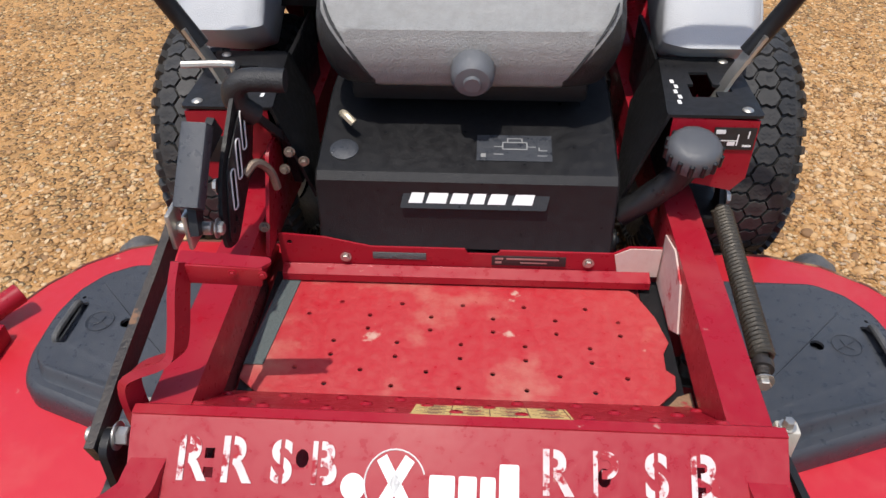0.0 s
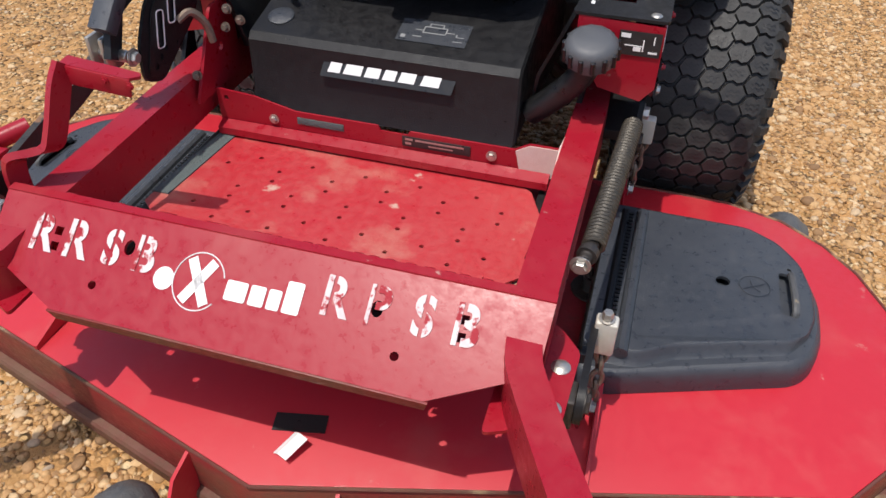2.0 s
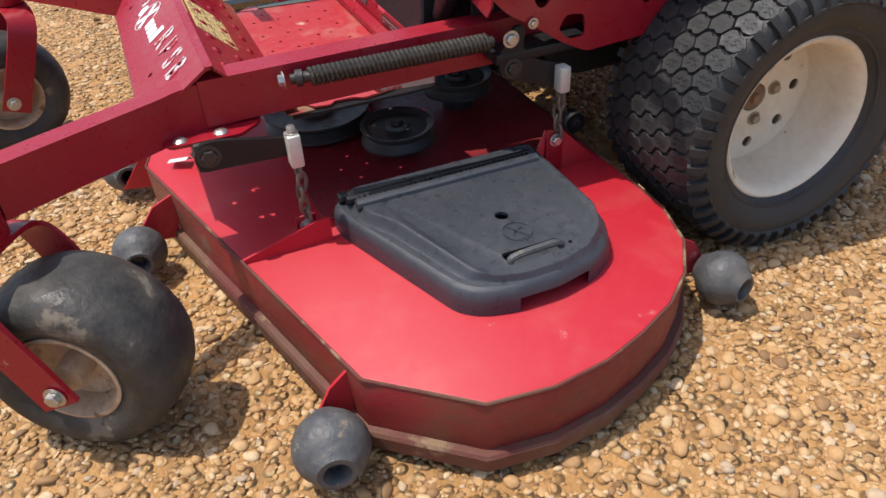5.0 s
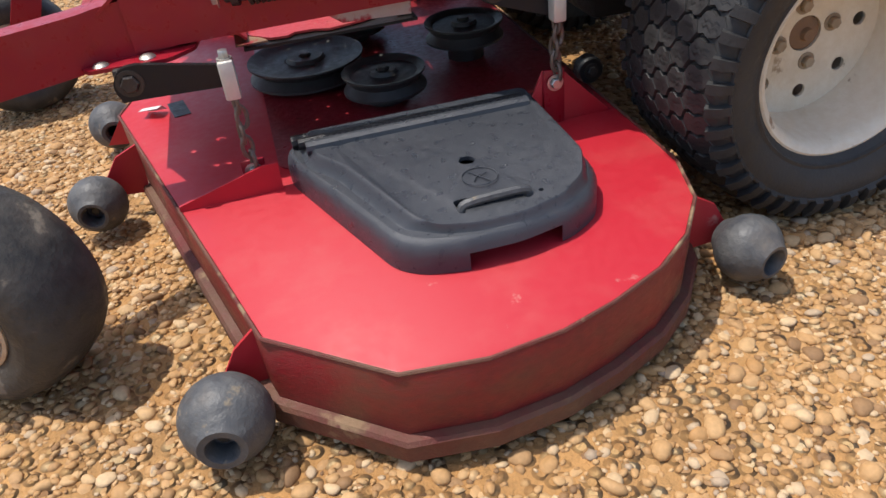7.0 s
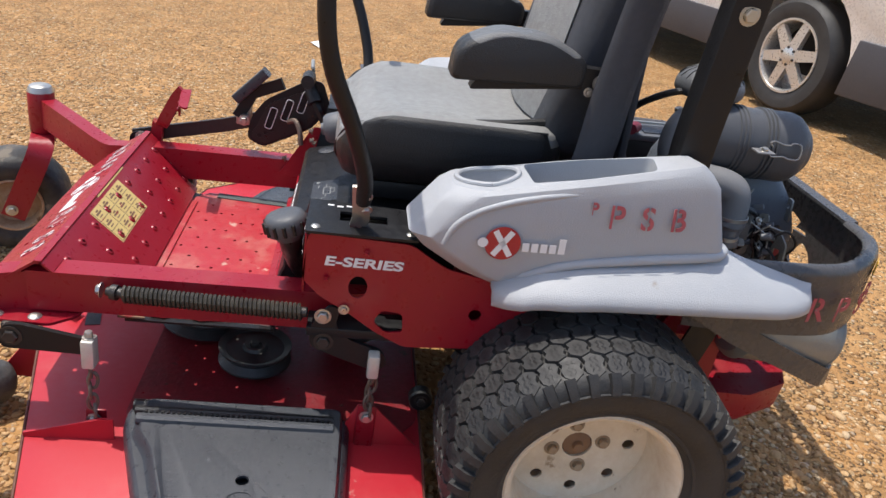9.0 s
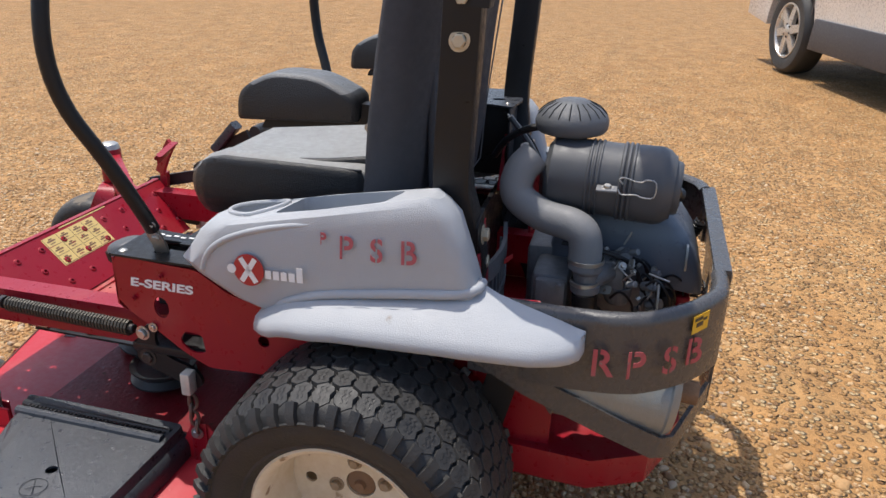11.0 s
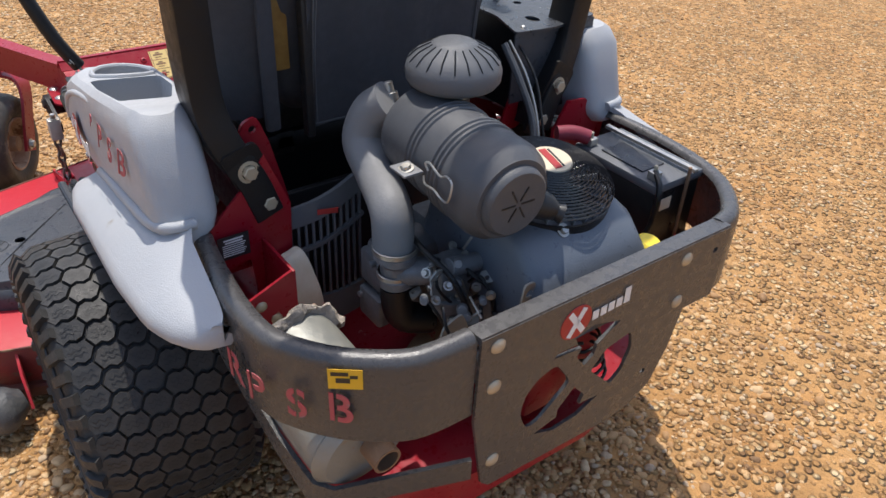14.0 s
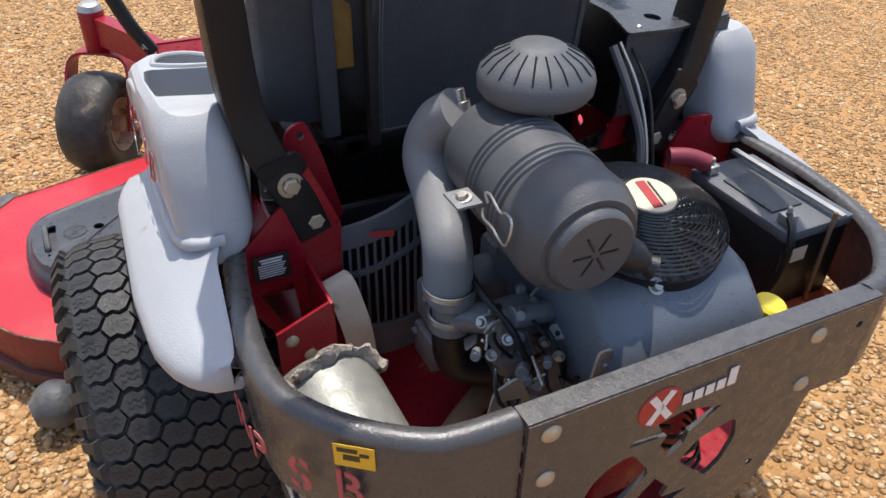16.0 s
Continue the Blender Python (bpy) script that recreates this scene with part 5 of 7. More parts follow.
for s in (1, -1):
    if s > 0:
        spr = mpart("lift_spring", coil((0.417, 1.655, 0.470), (0.436, 1.990, 0.474), 0.0140, 0.0040, 40), GREASE, label="long black coil lift spring")
        mpart("spring_eye", rod((0.409, 1.622, 0.469), (0.417, 1.66, 0.470), 0.009), DARK_STEEL, spr)
        mpart("bolt", hexbolt((0.406, 1.612, 0.469), (-0.05, -1, 0), 0.010, 0.010), STEEL, spr)
        mpart("spring_washer", lathe([(0.008, 0), (0.015, 0), (0.015, 0.012), (0.008, 0.012)], along((0.411, 1.632, 0.4695), (0.417, 1.66, 0.470)), 18), DARK_STEEL, spr)
        mpart("spring_core", rod((0.411, 1.63, 0.4695), (0.437, 2.0, 0.474), 0.010), DARK_STEEL, spr)
    # rear lift arm with its chain
    arm = move(plate(rounded([(2.005, 0.445), (2.04, 0.500), (2.062, 0.495), (2.055, 0.455), (2.085, 0.425), (2.150, 0.405), (2.165, 0.375), (2.145, 0.355), (2.06, 0.385), (2.01, 0.405)], 0.012, 3), (), 0.009, upright("x", 0.440)), Matrix.Diagonal((s, 1, 1, 1)))
    a = mpart("lift_arm", arm, BLACK, label="black bell-crank deck lift arm")
    mpart("bolt", hexbolt((0.449 * s, 2.03, 0.476), (s, 0, 0), 0.011, 0.010), STEEL, a)
    mpart("bolt", hexbolt((0.449 * s, 2.035, 0.418), (s, 0, 0), 0.013, 0.008), DARK_STEEL, a)
    mpart("clevis", move(box(0.448, 0.476, 2.125, 2.148, 0.355, 0.408, 0.004, None), Matrix.Diagonal((s, 1, 1, 1))), ZINC, a)
    # front lift arm
    fa = move(plate(rounded([(1.430, 0.375), (1.445, 0.402), (1.470, 0.405), (1.605, 0.378), (1.607, 0.345), (1.47, 0.350), (1.44, 0.350)], 0.012, 3), (), 0.010, upright("x", 0.436)), Matrix.Diagonal((s, 1, 1, 1)))
    f = mpart("lift_arm", fa, BLACK, label="black flat front deck lift arm")
    mpart("bolt", hexbolt((0.446 * s, 1.457, 0.378), (s, 0, 0), 0.014, 0.008), DARK_STEEL, f)
    mpart("clevis", move(box(0.440, 0.472, 1.588, 1.612, 0.330, 0.392, 0.004), Matrix.Diagonal((s, 1, 1, 1))), ZINC, f)
    mpart("bolt", hexbolt((0.455 * s, 1.600, 0.392), (0, 0, 1), 0.008, 0.014), STEEL, f)
    mpart("pivot_bracket", move(box(0.385, 0.436, 1.435, 1.475, 0.345, 0.398, 0.004), Matrix.Diagonal((s, 1, 1, 1))), DARK_STEEL, f)
    for y, z0, z1, x0, x1 in ((1.600, 0.335, 0.205, 0.458, 0.456), (2.136, 0.365, 0.248, 0.462, 0.450)):
        n = 5
        for k in range(n):
            t = (k + 0.5) / n
            c = Vector(((x0 + (x1 - x0) * t) * s, y + 0.004 * math.sin(k * 2.1), z0 + (z1 - z0) * t))
            turn = 90 * (k % 2) + 20
            link = [c + Vector((0.0085 * math.cos(a) * math.cos(radians(turn)), 0.0085 * math.cos(a) * math.sin(radians(turn)), 0.0185 * math.sin(a))) for a in np.linspace(0, 2 * math.pi, 15)]
            mpart("chain_link", sweep(link, circle(0, 0, 0.0038, 6), (0.3, 0.2, 1), radial=True), CHAIN)
        mpart("chain_bolt", hexbolt((x1 * s, y, z1 - 0.006), (s, 0, 0), 0.010, 0.010), STEEL)
        mpart("chain_tab", move(box(0.440, 0.446, y - 0.02, y + 0.02, 0.16, 0.265 if y > 2 else 0.215, 0.003), Matrix.Diagonal((s, 1, 1, 1))), FRAME_RED)

# ---- pods, seat and roll bar ----
CX = 0.038


def pod(s):
    """A moulded grey side pod: hollow bin with a cup holder, and the fender over the tyre."""
    top = lambda y: float(np.interp(y, [2.16, 2.24, 2.31, 2.38, 2.46, 2.58, 2.65, 2.69], [0.770, 0.783, 0.787, 0.806, 0.820, 0.842, 0.855, 0.838]))
    cap = 1.0 if s > 0 else 0.848
    rise = lambda x, y: min(cap, top(y)) - 0.012 * min(1, max(0, (0.50 - abs(x)) / 0.10))
    #        y front, y rear, z front, z rear, x inner, x outer, corner radius
    levels = [(2.350, 2.735, 0.582, 0.655, 0.400, 0.530, 0.02), (2.262, 2.737, 0.626, 0.672, 0.380, 0.547, 0.02), (2.195, 2.732, 0.672, 0.690, 0.370, 0.552, 0.025),
              (2.168, 2.727, 0.700, 0.712, 0.368, 0.554, 0.03), (2.186, 2.712, 0.722, 0.760, 0.368, 0.553, 0.03), (2.210, 2.695, 0.746, 0.806, 0.370, 0.551, 0.03), (2.228, 2.680, 0.766, 0.834, 0.374, 0.545, 0.035), (2.238, 2.668, 0.778, 0.844, 0.382, 0.534, 0.04)]
    rings = []
    for n, (yf, yr, zf, zr, xi, xo, r) in enumerate(levels):
        mid = (yf + yr) / 2
        plan = rounded([(xi + 0.01, yf + 0.02), (xi + 0.05, yf), (xo - 0.030, yf), (xo - 0.004, yf + 0.040), (xo, mid), (xo - 0.006, yr), (xi + 0.080, yr), (xi + 0.025, mid)], [r * 0.5, r * 0.5, r * 0.4, r * 0.5, 0.02, r, r, 0.02], 4)
        ring = []
        for x, y in plan:
            t = (y - yf) / (yr - yf)
            z = zf + (zr - zf) * t
            if n >= 5:
                k = (n - 4) / 3
                z = z * (1 - k) + k * (rise(x, y) - (0.004 if n == 6 else 0))
            ring.append((x * s, y, z))
        rings.append(ring)
    body = mpart("side_pod", loft(rings, caps=False), GREY, label="pale grey moulded side pod with stencilled letters", smooth=33)
    lip = rings[-1]
    # top face with the cup holder and the bin through it
    cup = circle(0.452, 2.302, 0.053, 26)
    binh = rounded([(0.406, 2.372), (0.526, 2.368), (0.532, 2.45), (0.527, 2.575), (0.452, 2.592), (0.416, 2.48)], 0.014, 4)
    loops = [[(x * s, y) for x, y, in [(q[0] * s, q[1]) for q in lip]]]
    if s > 0:
        loops += [[(x, y) for x, y in cup], [(x, y) for x, y in binh]]
    flat = [p for lp in loops for p in lp]
    bm = bmesh.new()
    vs = [bm.verts.new((x, y, rise(x, y))) for x, y in flat]
    for a, b, c in tessellate_polygon([[Vector((x, y, 0)) for x, y in lp] for lp in loops]):
        bm.faces.new((vs[a], vs[b], vs[c]))
    at = len(loops[0])
    for lp, floor_z, shrink in zip(loops[1:], (0.735, 0.70), (0.9, 0.92)):
        cxx, cyy = sum(p[0] for p in lp) / len(lp), sum(p[1] for p in lp) / len(lp)
        low = [bm.verts.new((cxx + (x - cxx) * shrink, cyy + (y - cyy) * shrink, floor_z)) for x, y in lp]
        n = len(lp)
        for i in range(n):
            bm.faces.new((vs[at + i], vs[at + (i + 1) % n], low[(i + 1) % n], low[i]))
        bm.faces.new(low)
        at += n
    mpart("pod_top", bm, GREY, body)
    if s > 0:
        mpart("cup_rim", pipe([((0.452 + 0.0545 * math.cos(a)) * s, 2.302 + 0.0545 * math.sin(a), rise(0.450 + 0.0545 * math.cos(a), 2.302 + 0.0545 * math.sin(a)) + 0.002) for a in np.linspace(0, 2 * math.pi, 29)], 0.0050, 8, 1), GREY, body)
    ridge = [(0.551, 2.226, 0.690), (0.552, 2.236, 0.715), (0.552, 2.252, 0.736), (0.551, 2.285, 0.757), (0.550, 2.34, 0.776), (0.548, 2.41, 0.790), (0.545, 2.48, 0.796)]
    mpart("moulded_ridge", pipe([((x - 0.0035) * s, y, z) for x, y, z in ridge], 0.0060, 12, 5, scale=None), GREY, body, smooth=80)
    belt = [(0.520, 2.34, 0.610), (0.545, 2.39, 0.640), (0.550, 2.46, 0.664), (0.551, 2.60, 0.682), (0.546, 2.70, 0.690), (0.528, 2.733, 0.694), (0.490, 2.737, 0.692)]
    mpart("moulded_belt", pipe([(x * s, y, z) for x, y, z in belt], 0.009, 8, 5), GREY, body, smooth=80)
    # fender
    ys = np.append(np.linspace(2.325, 2.88, 26), [2.89, 2.90, 2.908, 2.914, 2.92])
    rings = []
    for y in ys:
        edge_x = float(np.interp(y, [2.325, 2.36, 2.45, 2.72, 2.83, 2.875, 2.90, 2.915, 2.92], [0.562, 0.598, 0.617, 0.622, 0.613, 0.598, 0.580, 0.560, 0.530]))
        edge_z = float(np.interp(y, [2.325, 2.40, 2.50, 2.70, 2.80, 2.905], [0.600, 0.622, 0.630, 0.632, 0.628, 0.622]))
        wall_z = float(np.interp(y, [2.325, 2.40, 2.50, 2.66, 2.72, 2.80, 2.905], [0.610, 0.655, 0.672, 0.686, 0.700, 0.672, 0.640]))
        wall_x = float(np.interp(y, [2.325, 2.66, 2.72, 2.76, 2.88, 2.905, 2.92], [0.520, 0.520, 0.486, 0.508, 0.518, 0.522, 0.530]))
        mid = wall_x + (edge_x - wall_x) * 0.45
        sec = [(wall_x, wall_z), (mid, wall_z - (wall_z - edge_z) * 0.30), (edge_x - 0.012, edge_z + 0.006), (edge_x - 0.002, edge_z - 0.006), (edge_x, edge_z - 0.018), (edge_x - 0.008, edge_z - 0.026), (edge_x - 0.02, edge_z - 0.012), (mid, wall_z - (wall_z - edge_z) * 0.30 - 0.012), (wall_x, wall_z - 0.012)]
        rings.append([(x * s, y, z) for x, z in sec])
    mpart("fender", loft(rings), GREY, body, smooth=60)
    if s > 0:
        for tx, y in (("P", 2.470), ("P", 2.512), ("S", 2.567), ("B", 2.622)):
            mletter("stencil_letter", tx, 0.058 if y > 2.48 else 0.03, facing((0.5575 - 0.02 * (0.77 - 0.745) - (0.002 if y > 2.6 else 0.0), y, 0.760 if y > 2.48 else 0.775), (0.03 if y < 2.6 else -0.12, 1, 0), (-0.14, 0, 1)), STENCIL_RED, parent=body, offset=0.0009, stretch=0.9, gap=(-0.007, -0.003) if tx != "S" else (-0.002, 0.002))
        mm = facing((0.5580, 2.325, 0.702), (0.05, 1, 0), (-0.04, 0, 1))
        disc = lathe([(0, 0.0010), (0.030, 0.0010), (0.031, 0.0)], mm, 32)
        mpart("decal_disc", disc, DECAL_RED, body)
        cross = [box(-0.027, 0.027, -0.005, 0.005, 0.0011, 0.0018, 0, pose(0, 0, 0, 0, 0, a)) for a in (57, -57)]
        blocks = [box(0.034 + 0.0155 * i, 0.0455 + 0.0155 * i, -0.012, 0.004 if i < 4 else 0.016, 0.001, 0.0018, 0) for i in range(5)]
        blocks += [lathe([(0.0, 0.0018), (0.009, 0.0018), (0.009, 0.001)], pose(-0.034, 0.0, 0), 16)]
        mpart("decal_cross", move(join(*cross), mm), WHITE, body)
        for b in blocks:
            mpart("decal_block", move(b, mm), WHITE, body)
    return body


setting["by"] = POD_AT
pod(1)
setting["by"] = Matrix.Translation((0.007, 0.014, 0.005))
pod(-1)
setting["by"] = PANEL_AT
deck_line = rounded([(-0.262, 2.38), (-0.262, 2.55), (-0.228, 2.650), (-0.318, 2.662), (-0.455, 2.640), (-0.462, 2.34), (-0.30, 2.34)], 0.010)
ctl = mpart("control_panel", plate(deck_line, [circle(-0.315, 2.600, 0.013, 14, 0.018), circle(-0.36, 2.50, 0.010, 12)], 0.005, Matrix.Translation((0, 0, 0.848))), PLASTIC, label="black control panel beside the seat")
mpart("panel_rear", box(-0.45, -0.232, 2.640, 2.645, 0.70, 0.850, 0.002), PLASTIC, ctl)
mpart("panel_box", box(-0.45, -0.275, 2.36, 2.638, 0.66, 0.846, 0.004), BLACK, ctl)
for x, y in ((-0.262, 2.632), (-0.40, 2.615), (-0.30, 2.40)):
    mpart("screw", carriage((x, y, 0.853), (0, 0, 1), 0.006, 0.004), STEEL, ctl)
mpart("switch_knob", rod((-0.35, 2.44, 0.853), (-0.35, 2.44, 0.892), 0.006), BLACK_PLASTIC, ctl)


def seat():
    def ring(z, w, y0, y1, r):
        return [(x, y, z) for x, y in rounded([(-w, y0), (w, y0), (w, y1), (-w, y1)], r, 5)]
    base = [ring(0.665, 0.19, 2.060, 2.46, 0.05), ring(0.680, 0.225, 2.035, 2.48, 0.07), ring(0.725, 0.247, 2.020, 2.50, 0.09), ring(0.775, 0.250, 2.026, 2.50, 0.09)]
    crown = [ring(0.793, 0.245, 2.036, 2.49, 0.087), ring(0.806, 0.225, 2.060, 2.48, 0.08), ring(0.813, 0.19, 2.095, 2.47, 0.06), ring(0.813, 0.13, 2.13, 2.455, 0.05), ring(0.810, 0.06, 2.17, 2.45, 0.03)]
    crown = [[(x, y, z - 0.030 * max(0, (2.14 - y) / 0.1) ** 2 + 0.02 * max(0, abs(x) - 0.12) / 0.1) for x, y, z in r] for r in crown]
    extra = [ring(0.700, 0.238, 2.026, 2.49, 0.08), ring(0.750, 0.250, 2.020, 2.50, 0.09)]
    base = base[:2] + [extra[0], base[2], extra[1], base[3]]
    bm = loft(base + crown)
    bmesh.ops.subdivide_edges(bm, edges=bm.edges, cuts=2, use_grid_fill=True, smooth=0.0)
    # cut along the seams, so that the panels meet in clean lines
    for sx in (1, -1):
        for at, normal in (((0.150 * sx, 0, 0.69), (1, 0, -0.85 * sx)), ((0.150 * sx, 0, 0.69), (1, 0, 0)), ((0.235 * sx, 0, 0.79), (1, 0, 0))):
            bmesh.ops.bisect_plane(bm, geom=bm.verts[:] + bm.edges[:] + bm.faces[:], plane_co=at, plane_no=normal)
    bmesh.ops.bisect_plane(bm, geom=bm.verts[:] + bm.edges[:] + bm.faces[:], plane_co=(0, 0, 0.79), plane_no=(0, 0, 1))
    bmesh.ops.bisect_plane(bm, geom=bm.verts[:] + bm.edges[:] + bm.faces[:], plane_co=(0, 2.10, 0.79), plane_no=(0, 1, 0))
    cushion = mpart("seat_cushion", bm, VINYL, label="black vinyl seat with a worn grey top panel", smooth=60)
    cushion.data.materials.append(VINYL_GREY)
    for f in cushion.data.polygons:
        c = f.center
        edge = 0.150 + 0.085 * max(0, min(1, (c.z - 0.69) / 0.10))
        side = c.y > 2.10 and c.z < 0.79
        f.material_index = 1 if abs(c.x) < edge and not side else 0
    for s in (1, -1):
        mpart("seam", pipe([(0.150 * s, 2.040, 0.680), (0.166 * s, 2.022, 0.71), (0.192 * s, 2.026, 0.75), (0.222 * s, 2.052, 0.79), (0.236 * s, 2.12, 0.812), (0.238 * s, 2.25, 0.816), (0.236 * s, 2.45, 0.82)], 0.0025, 6, 4), VINYL, cushion)
        mpart("bolster", pipe([(0.205 * s, 2.16, 0.806), (0.215 * s, 2.24, 0.813), (0.210 * s, 2.36, 0.822), (0.19 * s, 2.45, 0.830)], 0.010, 10, 4), VINYL, cushion)
    mpart("weight_knob", lathe([(0, 0.052), (0.013, 0.052), (0.014, 0.046), (0.027, 0.044), (0.033, 0.036), (0.036, 0.010), (0.032, 0.0), (0, 0)], along((0.007, 2.035, 0.715), (0.007, 1.99, 0.705)), 28), CAP, cushion, "grimy grey seat adjuster knob")
    # backrest
    setting["by"] = BACKREST_AT
    def bring(z, y, w, d, r):
        return [(x + 0.01, yy, z) for x, yy in rounded([(-w, y), (w, y), (w, y + d), (-w, y + d)], r, 4)]
    back = [bring(0.76, 2.44, 0.19, 0.10, 0.04), bring(0.82, 2.435, 0.235, 0.125, 0.05), bring(0.95, 2.455, 0.245, 0.13, 0.05), bring(1.10, 2.485, 0.240, 0.13, 0.05), bring(1.25, 2.52, 0.225, 0.12, 0.05), bring(1.33, 2.545, 0.19, 0.10, 0.05)]
    b = mpart("backrest", loft(back), CLOTH, label="black padded seat backrest", smooth=60)
    face = [[(x * 0.72 + 0.01, y, z) for x, y in ((-0.24, yy), (-0.12, yy - 0.02), (0.0, yy - 0.026), (0.12, yy - 0.02), (0.24, yy), (0.2, yy + 0.03), (-0.2, yy + 0.03))] for z, yy in ((0.83, 2.446), (0.95, 2.452), (1.10, 2.480), (1.25, 2.515), (1.30, 2.535))]
    mpart("back_panel", loft(face), VINYL_GREY, b, "worn grey vinyl front of the backrest", smooth=60)
    # slack cloth at the rear, with a strap and a yellow tag
    cl = []
    for i in range(13):
        x = -0.175 + 0.375 * i / 12
        wv = 0.012 * math.sin(i * 1.7)
        cl.append([(x, 2.592 + wv * 0.4, 0.745), (x, 2.602 + wv, 0.85), (x, 2.626 + wv * 0.6, 1.05), (x, 2.66, 1.27), (x, 2.652, 1.27), (x, 2.618 + wv * 0.6, 1.05), (x, 2.594 + wv, 0.85), (x, 2.586 + wv * 0.4, 0.745)])
    mpart("seat_cover", loft(cl), CLOTH, b, "black cloth cover hanging behind the seat", smooth=60)
    mpart("cover_hem", box(0.192, 0.208, 2.60, 2.622, 0.74, 1.25, 0.004, None), VINYL, b)
    for xx, dx in ((0.188, 0.0), (0.180, 0.004), (-0.168, 0.0), (-0.160, -0.004)):
        mpart("stitching", pipe([(xx, 2.604, 0.76), (xx + dx, 2.616, 0.90), (xx, 2.640, 1.08), (xx, 2.664, 1.25)], 0.0013, 5, 3), CAP, b)
    mpart("stitching", pipe([(-0.17, 2.603, 0.757), (0.0, 2.606, 0.757), (0.19, 2.604, 0.757)], 0.0013, 5, 3), CAP, b)
    mpart("yellow_tag", box(0.216, 0.246, 2.576, 2.584, 0.86, 0.985, 0.003), OCHRE, b)
    side = [[(0.250, 2.585 + dy, z), (0.300, 2.575 + dy, z), (0.345, 2.545 + dy, z), (0.350, 2.49 + dy, z), (0.338, 2.48 + dy, z), (0.30, 2.53 + dy, z), (0.245, 2.55 + dy, z)] for z, dy in ((0.775, -0.01), (0.84, 0.0), (0.95, 0.01), (1.08, 0.03), (1.25, 0.06))]
    mpart("side_flap", loft(side), CLOTH, b, smooth=60)
    mpart("strap", box(0.250, 0.278, 2.590, 2.606, 0.76, 1.05, 0.006), CLOTH, b)
    for s in (1, -1):
        setting["by"] = BACKREST_AT
        def aring(x, inset, t):
            pts = rounded([(2.222, 0.945), (2.228, 1.005), (2.30, 1.040), (2.40, 1.035), (2.475, 0.998), (2.470, 0.950)], [0.01, 0.03, 0.03, 0.03, 0.02, 0.01], 4)
            return [(x * s + CX * 0, 2.35 + (y - 2.35) * (1 - inset), 0.992 + (z - 0.992) * (1 - inset * 1.2)) for y, z in pts]
        a = mpart("armrest", loft([aring(0.262, 0.12, 0), aring(0.268, 0.02, 0), aring(0.285, 0.0, 0), aring(0.325, 0.0, 0), aring(0.343, 0.03, 0), aring(0.348, 0.13, 0)]), VINYL, smooth=60, label="padded dark vinyl armrest, top and front coloured paler as if lit")
        # upward and front faces get paler vinyl: the light on them as colour
        a.data.materials.append(VINYL_LIT)
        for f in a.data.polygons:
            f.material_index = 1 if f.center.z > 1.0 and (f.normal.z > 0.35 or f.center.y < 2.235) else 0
        mpart("armrest_bracket", move(plate(rounded([(2.26, 0.925), (2.53, 0.950), (2.545, 0.980), (2.46, 0.985), (2.28, 0.955)], 0.01), (), 0.03, upright("x", 0.290)), Matrix.Diagonal((s, 1, 1, 1))), BLACK, a)
        mpart("bolt", hexbolt((0.320 * s, 2.508, 0.958), (s, 0, 0), 0.011, 0.010), STEEL, a)
        mpart("bolt", hexbolt((0.320 * s, 2.487, 0.940), (s, 0, 0), 0.006, 0.006), STEEL, a)
        setting["by"] = None
        mpart("seat_slide", box(0.16 * s - 0.02, 0.16 * s + 0.02, 2.12, 2.48, 0.62, 0.67, 0.004), BLACK, cushion)
    mpart("seat_pan", box(-0.2, 0.2, 2.08, 2.48, 0.625, 0.668, 0.01), BLACK, cushion)
    mpart("latch", pipe([(-0.215, 2.06, 0.61), (-0.205, 2.03, 0.625), (-0.19, 2.02, 0.615)], 0.007, 8, 3), BRASSY, cushion, "tan metal latch tip")


setting["by"] = None
seat()


